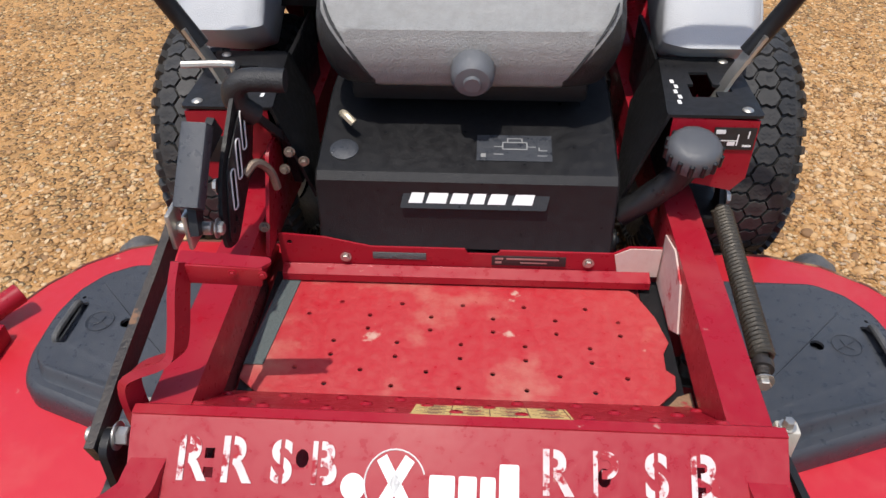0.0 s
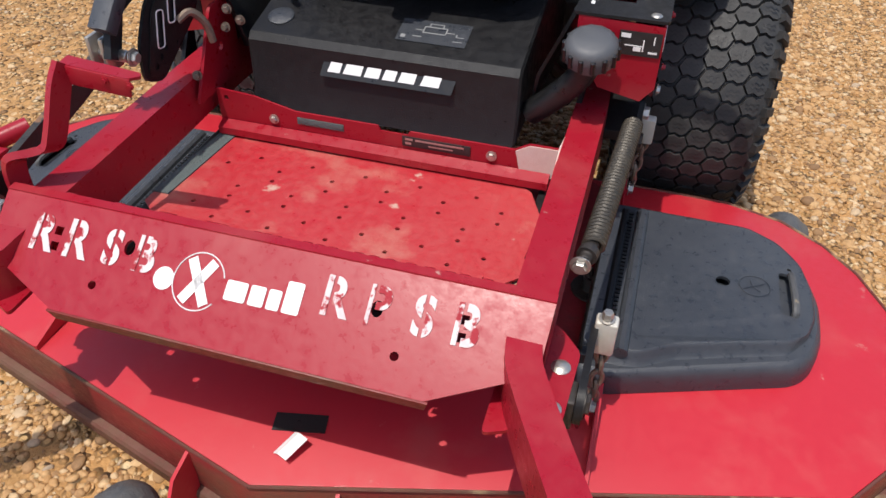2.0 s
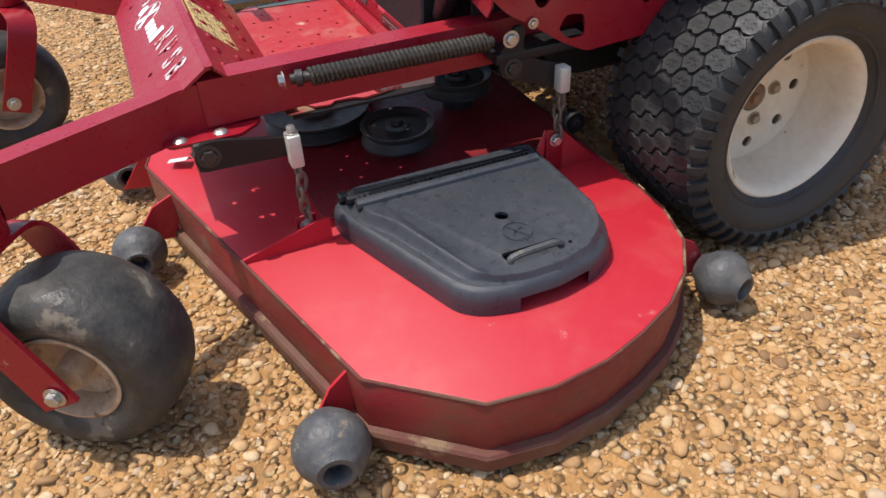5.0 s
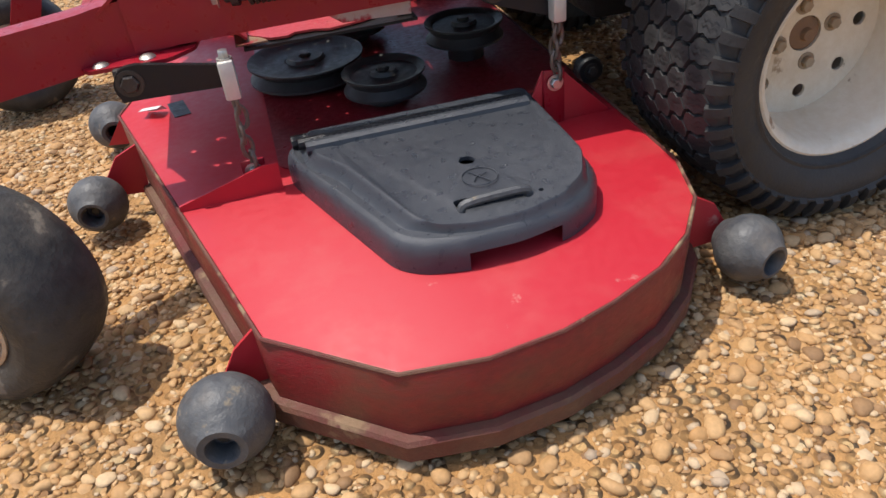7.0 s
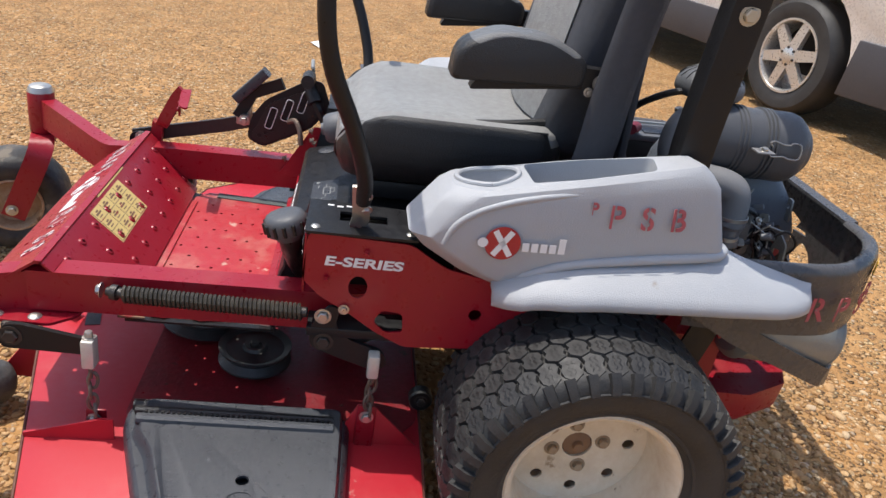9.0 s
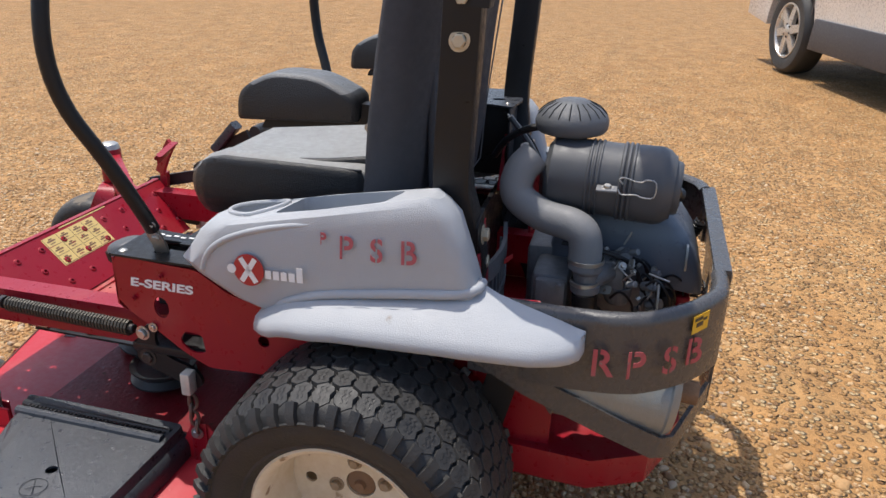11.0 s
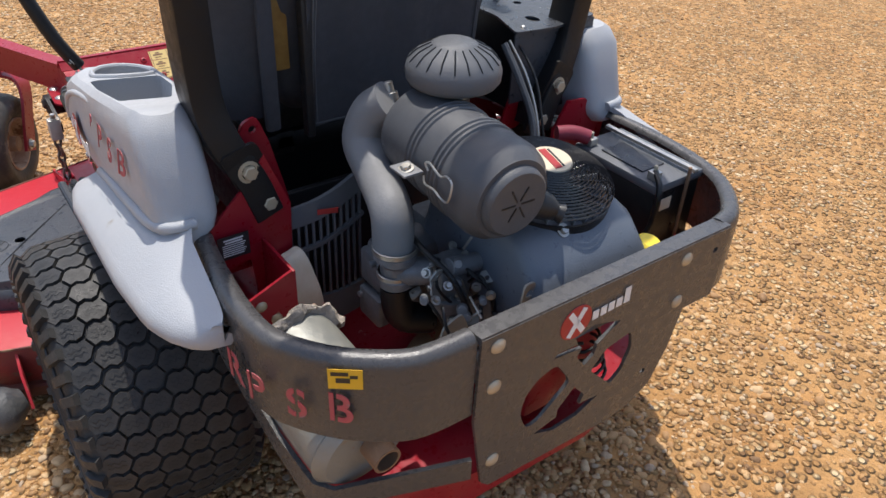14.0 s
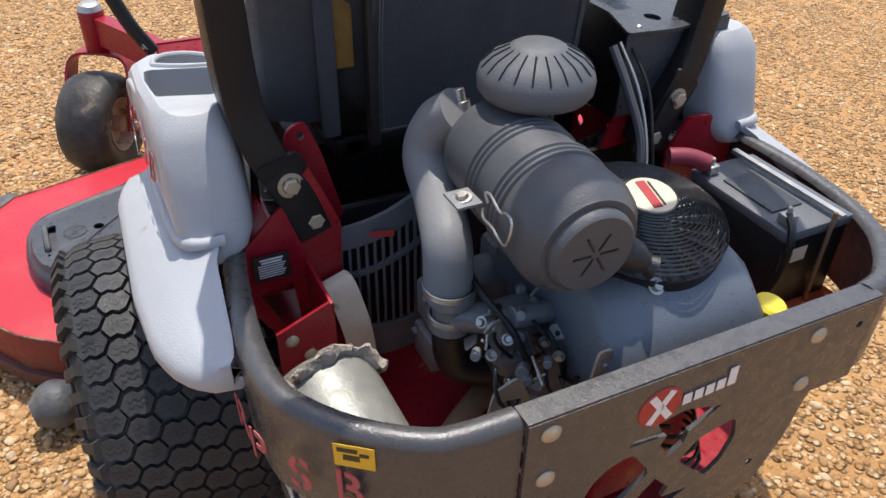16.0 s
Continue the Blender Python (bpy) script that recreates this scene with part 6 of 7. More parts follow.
def roll_bar():
    sec = rounded([(-0.026, -0.033), (0.026, -0.033), (0.026, 0.033), (-0.026, 0.033)], 0.006, 2)
    left = [(0.352, 2.735, 0.665), (0.378, 2.728, 0.735), (0.412, 2.715, 0.80), (0.435, 2.70, 0.88), (0.448, 2.70, 1.05), (0.462, 2.70, 1.22)]
    right = [(2 * CX - x, y, z) for x, y, z in left]
    for line in (left, right):
        s = 1 if line is left else -1
        p = mpart("roll_bar_post", sweep(curve_points(line, 3), sec, (0, -1, 0)), BLACK, label="black square roll bar post")
        base = [Vector(line[0]) + Vector((0, 0.030, -0.02)), Vector(line[1]) + Vector((0.008 * s, 0.030, 0.06))]
        pl = plate(rounded([(-0.030, -0.075), (0.030, -0.075), (0.034, 0.075), (-0.030, 0.085)], 0.012, 3), (), 0.008)
        bracket = mpart("roll_bar_bracket", move(pl, facing((0.370 if s > 0 else 2 * CX - 0.370, 2.746, 0.722), (1, 0, -0.45 * s), (0.45 * s, 0, 1)) @ pose(0, 0, 0, 0, 180, 0)), BLACK, p)
        for q in ((0.385, 2.757, 0.755), (0.352, 2.757, 0.689)):
            mpart("bolt", hexbolt((q[0] if s > 0 else 2 * CX - q[0], q[1], q[2]), (0, 1, 0.1), 0.0125, 0.012), BRASSY, p)
        wing = plate(rounded([(-0.028, -0.08), (0.03, -0.10), (0.030, 0.03), (0.024, 0.085), (-0.004, 0.085), (-0.028, 0.04)], 0.012, 3), [circle(0.010, 0.066, 0.007)], 0.007)
        mpart("red_ear", move(wing, facing((0.345 if s > 0 else 2 * CX - 0.345, 2.700, 0.735), (-1 if s > 0 else 1, 0, 0.3), (0.35 * s, 0, 1)) @ Matrix.Translation((0, 0, 0))), FRAME_RED, p)
        for q in ((0.481, 2.70, 1.175), (0.478, 2.70, 1.109)):
            mpart("bolt", hexbolt((q[0] if s > 0 else 2 * CX - q[0], q[1], q[2]), (s, 0, 0), 0.012, 0.011), BRASSY, p)
    hoop = [(0.462, 2.72, 1.16), (0.462, 2.735, 1.45), (0.445, 2.745, 1.62), (0.37, 2.75, 1.70), (0.2, 2.75, 1.72)]
    hoop = hoop + [(2 * CX - x, y, z) for x, y, z in hoop[::-1]]
    mpart("roll_bar_hoop", sweep(curve_points(hoop, 4), rounded([(-0.022, -0.025), (0.022, -0.025), (0.022, 0.025), (-0.022, 0.025)], 0.006, 2), (0, -1, 0)), BLACK, label="black upper roll bar hoop")


setting["by"] = ROLL_BAR_AT
roll_bar()

# ---- engine bay ----


def bumper():
    left = [(0.478, 2.735), (0.490, 2.80), (0.503, 2.919), (0.501, 3.006), (0.481, 3.059), (0.436, 3.118), (0.375, 3.164), (0.330, 3.176), (0.271, 3.178)]
    right = [(-0.246, 3.178), (-0.300, 3.164), (-0.358, 3.115), (-0.397, 3.057), (-0.424, 2.97), (-0.438, 2.863), (-0.439, 2.70)]
    sec = [(-0.004, -0.070), (0.004, -0.070), (0.004, 0.058), (0.0032, 0.065), (0.0005, 0.071), (-0.004, 0.0755), (-0.011, 0.078), (-0.018, 0.0775), (-0.025, 0.074), (-0.0285, 0.068), (-0.025, 0.067), (-0.018, 0.071), (-0.011, 0.0715), (-0.006, 0.067), (-0.004, 0.058)]
    sides = []
    for line in (left, right):
        pts = curve_points([(x, y, 0.604) for x, y in line], 3)
        sides.append(mpart("bumper_band", sweep(pts, sec, (0, 0, 1)), BUMPER, smooth=50, label="black folded steel rear bumper band"))
    # centre plate with round openings
    holes = [rounded([(0.117, 0.556), (0.080, 0.502), (0.142, 0.446), (0.164, 0.444), (0.181, 0.484), (0.175, 0.520), (0.153, 0.545)], 0.012, 2),
             [(0.068, 0.482), (0.041, 0.450), (0.048, 0.432), (0.004, 0.428), (0.049, 0.406), (0.100, 0.401), (0.146, 0.420), (0.098, 0.430), (0.098, 0.447)],
             [(0.087, 0.595), (0.047, 0.603), (-0.012, 0.584), (0.033, 0.556), (0.036, 0.536), (0.055, 0.522), (0.075, 0.549), (0.068, 0.566), (0.126, 0.572), (0.118, 0.580), (0.078, 0.577)],
             rounded([(-0.046, 0.545), (-0.056, 0.506), (-0.044, 0.462), (-0.021, 0.440), (0.037, 0.500), (0.009, 0.533)], 0.008, 2)]
    holes += [circle(x, z, 0.006, 8) for x, z in ((-0.222, 0.640), (-0.105, 0.425))]
    outline = [(0.268, 0.676), (0.270, 0.52), (0.246, 0.372), (0.230, 0.355), (-0.031, 0.342), (-0.088, 0.350), (-0.132, 0.382), (-0.159, 0.451), (-0.175, 0.536), (-0.248, 0.536), (-0.250, 0.676)]
    p = mpart("bumper_plate", plate(outline, holes, 0.006, upright("y", 3.188)), BUMPER, label="black steel rear plate with cut-out openings")
    mpart("plate_flange", soften(sweep([(0.268, 3.172, 0.676), (-0.250, 3.172, 0.676)], [(-0.016, -0.004), (0.016, -0.006), (0.014, 0.003), (-0.016, 0.003)]), 0.0015), BUMPER, p)
    for x, z in ((0.240, 0.655), (0.240, 0.578), (0.228, 0.415), (-0.146, 0.650), (-0.150, 0.562)):
        mpart("carriage_bolt", carriage((x, 3.188, z), (0, 1, 0), 0.0125, 0.006), BRASSY, p)
    mm = facing((0.092, 3.1885, 0.628), (-1, 0, 0), (0, 0, 1)) @ pose(0, 0, 0, 0, 0, 3)
    mpart("decal_disc", lathe([(0, 0.0008), (0.030, 0.0008), (0.031, 0.0)], mm, 32), DECAL_RED, p)
    cross = [box(-0.027, 0.027, -0.005, 0.005, 0.0009, 0.0016, 0, pose(0, 0, 0, 0, 0, a)) for a in (57, -57)]
    blocks = [box(0.032 + 0.0165 * i, 0.0445 + 0.0165 * i, -0.012, 0.005 if i < 4 else 0.018, 0.0009, 0.0016, 0) for i in range(5)]
    mpart("decal_cross", move(join(*cross), mm), WHITE, p)
    for b in blocks:
        mpart("decal_block", move(b, mm), WHITE, p)
    # letters and sticker on the side band
    L = sides[0]
    for tx, x, y, rx in (("R", 0.517, 2.972, 0.10), ("P", 0.512, 3.026, 0.35), ("S", 0.478, 3.078, 0.75), ("B", 0.437, 3.118, 0.8)):
        mletter("stencil_letter", tx, 0.072, facing((x, y, 0.598), (-rx, 1, 0) if rx < 0.9 else (-1, 0.75, 0), (0, 0, 1)) @ Matrix.Translation((0, 0, 0.004 if tx in "RP" else 0.009)), STENCIL_RED, parent=L, offset=0.0012, stretch=0.9, gap=(-0.009, -0.004) if tx != "S" else (-0.0025, 0.0025))
    mpart("sticker", quad_strip(facing((0.432, 3.122, 0.652), (-0.8, 0.62, 0), (0, 0, 1)) @ Matrix.Translation((0, 0, 0.0065)), [(-0.022, -0.017, 0.022, 0.017)]), YELLOW, L, "yellow warning sticker")
    mpart("sticker_print", quad_strip(facing((0.432, 3.122, 0.652), (-0.8, 0.62, 0), (0, 0, 1)) @ Matrix.Translation((0, 0, 0.0072)), [(-0.018, 0.006, 0.004, 0.012), (-0.012, -0.006, 0.006, 0.002), (0.006, 0.002, 0.016, 0.007)]), DECAL_DARK, L)
    # lower strap
    line = [(0.494, 2.734, 0.593), (0.494, 2.85, 0.524), (0.487, 3.004, 0.452), (0.477, 3.081, 0.415), (0.455, 3.108, 0.406), (0.262, 3.180, 0.410)]
    mpart("lower_strap", soften(sweep(line, [(-0.004, -0.022), (0.004, -0.022), (0.004, 0.022), (-0.004, 0.022)]), 0.001), BUMPER, label="black lower bumper strap")
    mpart("strap_hanger", move(plate([(2.74, 0.42), (2.80, 0.40), (2.83, 0.52), (2.78, 0.56)], (), 0.006, upright("x", 0.46)), Matrix()), BLACK)


setting["by"] = BUMPER_AT
bumper()
setting["by"] = REAR_AT


def rear_frame():
    tray = [(0.40, 2.66), (0.43, 2.98), (0.38, 3.09), (0.25, 3.15), (-0.05, 3.16), (-0.25, 3.12), (-0.36, 3.0), (-0.36, 2.66)]
    rings = [[(x, y, 0.268) for x, y in tray], [(x * 1.02, y, 0.284) for x, y in tray], [(x * 1.03, y + 0.004, 0.345) for x, y in tray]]
    mpart("engine_tray", soften(loft(rings), 0.004), FRAME_RED, label="red steel engine tray")
    side = plate([(0.335, 0.46), (0.41, 0.47), (0.475, 0.58), (0.478, 0.68), (0.410, 0.745), (0.365, 0.80), (0.325, 0.70), (0.330, 0.58)], [rounded([(0.395, 0.50), (0.425, 0.53), (0.458, 0.605), (0.405, 0.615)], 0.01, 3)], 0.006, upright("y", 2.748))
    q = mpart("engine_side_plate", side, FRAME_RED, label="red rear bulkhead plate")
    lab = mpart("label", box(0.408, 0.462, 2.7545, 2.756, 0.632, 0.676, 0), DECAL_DARK, q, "black warning label with white print")
    mpart("label_print", quad_strip(facing((0.4350, 2.7564, 0.654), (-1, 0, 0), (0, 0, 1)), [(-0.017, 0.014, 0.017, 0.017), (-0.015, 0.009, 0.015, 0.012)] + [(-0.020, 0.005 - 0.004 * i, 0.020 - 0.002 * (i % 3), 0.0065 - 0.004 * i) for i in range(6)]), WHITE, lab)
    mpart("engine_side_plate", plate([(-0.285, 0.46), (-0.36, 0.47), (-0.43, 0.60), (-0.438, 0.68), (-0.37, 0.735), (-0.32, 0.74), (-0.285, 0.68)], (), 0.006, upright("y", 2.748)), FRAME_RED)
    for s in (1, -1):
        mpart("rear_rail", soften(sweep([(0.39 * s, 2.40, 0.46), (0.39 * s, 2.9, 0.44)], [(-0.02, -0.10), (0.02, -0.10), (0.02, 0.03), (-0.02, 0.03)]), 0.004), FRAME_RED)
        mpart("fender_bracket", box(0.42 * s - 0.03, 0.42 * s + 0.03, 2.30, 2.72, 0.575, 0.60, 0.004), FRAME_RED)
    mpart("muffler_bracket", plate([(0.380, 0.50), (0.462, 0.50), (0.462, 0.618), (0.384, 0.650)], (), 0.005, upright("y", 2.862)), FRAME_RED)
    mpart("bracket_side", box(0.378, 0.384, 2.74, 2.862, 0.48, 0.648, 0.002), FRAME_RED)
    for x, z in ((0.442, 0.601), (0.418, 0.567)):
        mpart("bolt", carriage((x, 2.862, z), (0, 1, 0), 0.010, 0.005), BRASSY)
    shield = curve_points([(0.350, 2.762, 0.612), (0.345, 2.772, 0.612), (0.340, 2.782, 0.600), (0.333, 2.795, 0.566), (0.327, 2.804, 0.530), (0.321, 2.808, 0.465)], 4)
    mpart("heat_shield", soften(loft([[(x + dx, y + dy, z + dz) for dx, dy, dz in ((0.022, 0.0, -0.010), (-0.022, 0.0, 0.004), (-0.022, -0.006, 0.004), (0.022, -0.006, -0.010))] for x, y, z in shield]), 0.002), RIM, label="pale rounded heat shield")
    mpart("bulkhead", box(-0.34, 0.33, 2.645, 2.66, 0.35, 0.66, 0.004), BLACK)


setting["by"] = BULKHEAD_AT
rear_frame()
setting["by"] = REAR_AT


def muffler():
    a, b = (0.414, 2.874, 0.503), (0.400, 3.103, 0.470)
    h = (Vector(b) - Vector(a)).length
    r = 0.083
    m = mpart("muffler", lathe([(0, -0.005), (r - 0.012, 0), (r, 0.012), (r + 0.003, 0.016), (r, 0.020), (r, h - 0.020), (r + 0.003, h - 0.016), (r, h - 0.012), (r - 0.012, h), (0, h + 0.004)], along(a, b), 36), MUFFLER, label="heat-stained steel muffler")
    # crust that curls off the seam at the front end, over the top of the can
    at = along(a, b)
    crest = at.inverted().to_3x3() @ Vector((0, 0, 1))
    mid = math.atan2(crest.y, crest.x)
    arc = [at @ Vector((r * math.cos(mid + f), r * math.sin(mid + f), 0.022 + 0.008 * math.sin(f * 3))) for f in np.linspace(-1.25, 1.25, 40)]
    bm = sweep(arc, [(0.019 * math.cos(q), 0.0065 * math.sin(q)) for q in np.linspace(0, 2 * math.pi, 11)[:-1]], tuple(Vector(b) - Vector(a)))
    for v in bm.verts:
        v.co += 0.011 * Vector((noise.noise(v.co * 60), noise.noise(v.co * 60 + Vector((9, 0, 0))), noise.noise(v.co * 60 + Vector((0, 9, 0)))))
    mpart("flaking_rust", bm, SCALE, m, "flaking rust-white crust")
    mpart("tail_pipe", lathe([(0.018, 0.046), (0.0225, 0.046), (0.0225, 0), (0.032, -0.002), (0.032, -0.006), (0.018, -0.006)], along((0.393, 3.100, 0.481), (0.392, 3.145, 0.477)), 24), RUST, m, "rusted tail pipe stub")
    mpart("exhaust_pipe", pipe([(0.06, 2.86, 0.43), (0.12, 2.89, 0.43), (0.21, 2.945, 0.43), (0.30, 3.00, 0.43), (0.36, 2.99, 0.45)], 0.019, 12, 5), RUST, m)


muffler()

setting["by"] = ENGINE_AT

def engine():
    block = box(-0.12, 0.10, 2.76, 3.06, 0.345, 0.62, 0.015)
    e = mpart("engine_block", block, IRON, label="grey air-cooled twin engine")
    # blower shroud: a rounded plastic housing that slopes to the rear
    def ring(z, gx0, gx1, gy0, gy1, r):
        return [(x, y, z + (y - 3.0) * -0.14) for x, y in rounded([(gx0, gy0), (gx1, gy0), (gx1, gy1), (gx0, gy1)], r, 5)]
    sh = loft([ring(0.56, -0.150, 0.105, 2.80, 3.142, 0.03), ring(0.59, -0.152, 0.106, 2.81, 3.140, 0.03), ring(0.650, -0.150, 0.103, 2.82, 3.120, 0.035), ring(0.694, -0.142, 0.098, 2.835, 3.088, 0.045), ring(0.712, -0.126, 0.086, 2.86, 3.058, 0.05), ring(0.716, -0.10, 0.06, 2.88, 3.03, 0.05)])
    s = mpart("blower_shroud", sh, SHROUD, label="blue-grey plastic blower housing", smooth=50)
    for p in ((-0.005, 3.092, 0.654), (0.015, 3.066, 0.700), (0.115, 2.98, 0.712), (-0.125, 3.02, 0.706)):
        mpart("bolt", hexbolt(p, (0.02, 0.7, 0.7) if p[1] > 3.05 else (0.02, 0.1, 1), 0.0075, 0.008), STEEL, s)
    # debris screen of rings and spokes
    fc = Vector((-0.031, 2.976, 0.0))
    z0 = 0.764
    face = Matrix.Translation((fc.x, fc.y, z0)) @ pose(0, 0, 0, -9, 0, 0)
    mpart("screen_drum", lathe([(0.112, -0.060), (0.113, -0.040), (0.109, -0.040), (0.100, -0.058), (0, -0.058)], face, 48), BLACK_PLASTIC, e)
    for k in range(28):
        mpart("fan_fin", box(0.045, 0.102, -0.0012, 0.0012, -0.055, -0.036, 0, face @ pose(0, 0, 0, 0, 0, 360 * k / 28) @ pose(0, 0, 0, 0, 0, 12)), IRON, e)
    rings = [lathe([(r - 0.0014, 0.0), (r, 0.0024), (r + 0.0014, 0.0), (r, -0.0024)], face @ Matrix.Translation((0, 0, 0.008 - 0.036 * (r / 0.115) ** 2.6)), 40, closed=True) for r in np.arange(0.037, 0.113, 0.0047)]
    spokes = [box(0.03, 0.105, -0.0016, 0.0016, -0.034, -0.030, 0, face @ pose(0, 0, 0, 0, 0, a)) for a in range(0, 360, 30)]
    scr = mpart("debris_screen", join(*spokes), SCREEN, e, "round black debris screen of fine rings")
    for ring_bm in rings:
        mpart("screen_ring", ring_bm, SCREEN, scr)
    hubp = mpart("screen_hub", lathe([(0, 0.010), (0.034, 0.009), (0.036, 0.006), (0.036, 0.0)], face, 28), CREAM, e, "cream round badge with a red stripe")
    mpart("badge_stripe", box(-0.026, 0.026, -0.009, 0.004, 0.0080, 0.0108, 0, face @ pose(0, 0, 0, 0, 0, 82)), DECAL_RED, hubp)
    mpart("badge_stripe", box(-0.024, 0.024, 0.007, 0.010, 0.0080, 0.0106, 0, face @ pose(0, 0, 0, 0, 0, 82)), DECAL_DARK, hubp)
    # air cleaner canister
    a, b = Vector((0.109, 2.797, 0.795)), Vector((0.119, 3.068, 0.781))
    h = (b - a).length
    m = along(a, b)
    prof = [(0, -0.004), (0.060, 0.0), (0.074, 0.012), (0.0765, 0.03)]
    for z in (0.085, 0.095, 0.105):
        prof += [(0.0765, z), (0.0795, z + 0.002), (0.0795, z + 0.005), (0.0765, z + 0.007)]
    for z in (0.150, 0.160, 0.170):
        prof += [(0.0765, z), (0.0810, z + 0.002), (0.0810, z + 0.006), (0.0775, z + 0.008)]
    prof += [(0.079, 0.185), (0.080, h - 0.045), (0.076, h - 0.030), (0.066, h - 0.018), (0.064, h - 0.014), (0.056, h - 0.014), (0.054, h - 0.004), (0.050, h), (0, h)]
    can = mpart("air_cleaner", lathe(prof, m, 48), FILTER, label="black cylindrical air cleaner canister", smooth=40)
    for k in range(6):
        mpart("cap_rib", box(0.006, 0.030, -0.0012, 0.0012, h - 0.001, h + 0.0012, 0, m @ pose(0, 0, 0, 0, 0, 60 * k)), BLACK_PLASTIC, can)
    low = m.inverted().to_3x3() @ Vector((-0.85, 0, -0.40))
    low = Vector((low.x, low.y, 0)).normalized()
    q = m @ (low * 0.058 + Vector((0, 0, h - 0.022)))
    q2 = m @ (low * 0.095 + Vector((0, 0, h + 0.004)))
    mpart("dust_valve", lathe([(0, 0), (0.024, 0), (0.021, 0.022), (0.013, 0.036), (0.016, 0.046), (0, 0.046)], along(q, q2), 16), BLACK_PLASTIC, can)
    side = (m.inverted().to_3x3() @ Vector((0.98, 0.0, 0.12))).normalized()
    ang = math.atan2(side.y, side.x)
    cl = lambda da, r, z: m @ Vector((r * math.cos(ang + da), r * math.sin(ang + da), z))
    mpart("wire_clip", pipe([cl(-0.10, 0.084, 0.160), cl(-0.20, 0.087, 0.152), cl(-0.25, 0.087, 0.162), cl(-0.20, 0.087, 0.182), cl(-0.20, 0.088, 0.196), cl(-0.26, 0.088, 0.204), cl(-0.22, 0.089, 0.222), cl(0.10, 0.089, 0.222), cl(0.14, 0.088, 0.200), cl(0.10, 0.088, 0.186), cl(0.14, 0.087, 0.160), cl(0.04, 0.084, 0.152)], 0.0017, 6, 3), STEEL, can, "bright wire clip")
    mpart("breather_hose", pipe([(0.02, 2.665, 0.795), (0.06, 2.700, 0.845), (0.085, 2.76, 0.880), (0.09, 2.83, 0.885)], 0.008, 8, 5), BLACK_PLASTIC, can, "curved black rubber hose")
    mpart("canister_bracket", box(0.198, 0.232, 2.905, 2.945, 0.797, 0.801, 0.001, None), PIPE, can)
    mpart("bolt", hexbolt((0.216, 2.926, 0.801), (0.2, 0, 1), 0.008, 0.007), STEEL, can)
    mpart("intake_neck", rod((0.070, 2.837, 0.84), (0.068, 2.837, 0.875), 0.030), BLACK_PLASTIC, can)
    mush = lathe([(0.0, 0.048), (0.030, 0.047), (0.033, 0.045), (0.058, 0.032), (0.073, 0.017), (0.077, 0.004), (0.076, -0.010), (0.070, -0.018), (0.040, -0.028), (0.028, -0.036)], Matrix.Translation((0.068, 2.837, 0.893)), 48)
    mpart("intake_cap", mush, CAP, can, "grey domed intake cap with radial grooves")
    grooves = [pipe([Vector((0.068, 2.837, 0.893)) + Vector((r * math.cos(t), r * math.sin(t), z)) for r, z in ((0.036, 0.0435), (0.058, 0.0325), (0.072, 0.0185))], 0.0013, 4, 2) for t in np.linspace(0, 2 * math.pi, 21)[:-1]]
    mpart("intake_rib", join(*grooves), BLACK_PLASTIC, can)
    mpart("intake_band", lathe([(0.031, 0), (0.033, 0), (0.033, 0.012), (0.031, 0.012)], Matrix.Translation((0.069, 2.837, 0.856)), 28), BRASSY, can)
    # grey elbow from canister to carburettor
    setting["by"] = INTAKE_AT
    el = mpart("intake_elbow", pipe([(0.172, 2.800, 0.835), (0.192, 2.774, 0.806), (0.207, 2.772, 0.760), (0.214, 2.825, 0.724), (0.234, 2.892, 0.714), (0.242, 2.918, 0.692), (0.243, 2.922, 0.630)], 0.034, 20, 6), PIPE, label="faded grey rubber intake elbow", smooth=60)
    for z, rr in ((0.640, 0.0375), (0.590, 0.030)):
        mpart("hose_clamp", lathe([(rr - 0.002, 0), (rr, 0.001), (rr, 0.009), (rr - 0.002, 0.010)], Matrix.Translation((0.241, 2.924, z)), 28), STEEL, el)
    mpart("elbow_fitting", join(rod((0.159, 2.781, 0.838), (0.161, 2.775, 0.856), 0.009), rod((0.158, 2.786, 0.825), (0.159, 2.781, 0.840), 0.013)), STEEL, el)
    mpart("carburettor", lathe([(0.030, 0.075), (0.034, 0.072), (0.034, 0.060), (0.027, 0.052), (0.025, 0.030), (0.031, 0.026), (0.031, 0.012), (0.024, 0.006), (0.024, 0.0), (0, 0)], Matrix.Translation((0.240, 2.926, 0.565)), 24), IRON, e, "grimy cast carburettor with linkage")
    mpart("carburettor_body", join(box(0.140, 0.205, 2.955, 3.005, 0.560, 0.632, 0.010), rod((0.240, 2.93, 0.60), (0.180, 2.975, 0.605), 0.024), rod((0.13, 3.0, 0.62), (0.19, 3.0, 0.63), 0.016)), IRON, e)
    mpart("float_bowl", lathe([(0, 0), (0.022, 0.003), (0.028, 0.012), (0.029, 0.042), (0, 0.042)], Matrix.Translation((0.178, 2.992, 0.525)), 20), IRON, e)
    mpart("intake_boot", pipe([(0.240, 2.926, 0.57), (0.238, 2.928, 0.53), (0.225, 2.934, 0.500), (0.18, 2.945, 0.485)], 0.027, 14, 4), BLACK_PLASTIC, e)
    rng = random.Random(3)
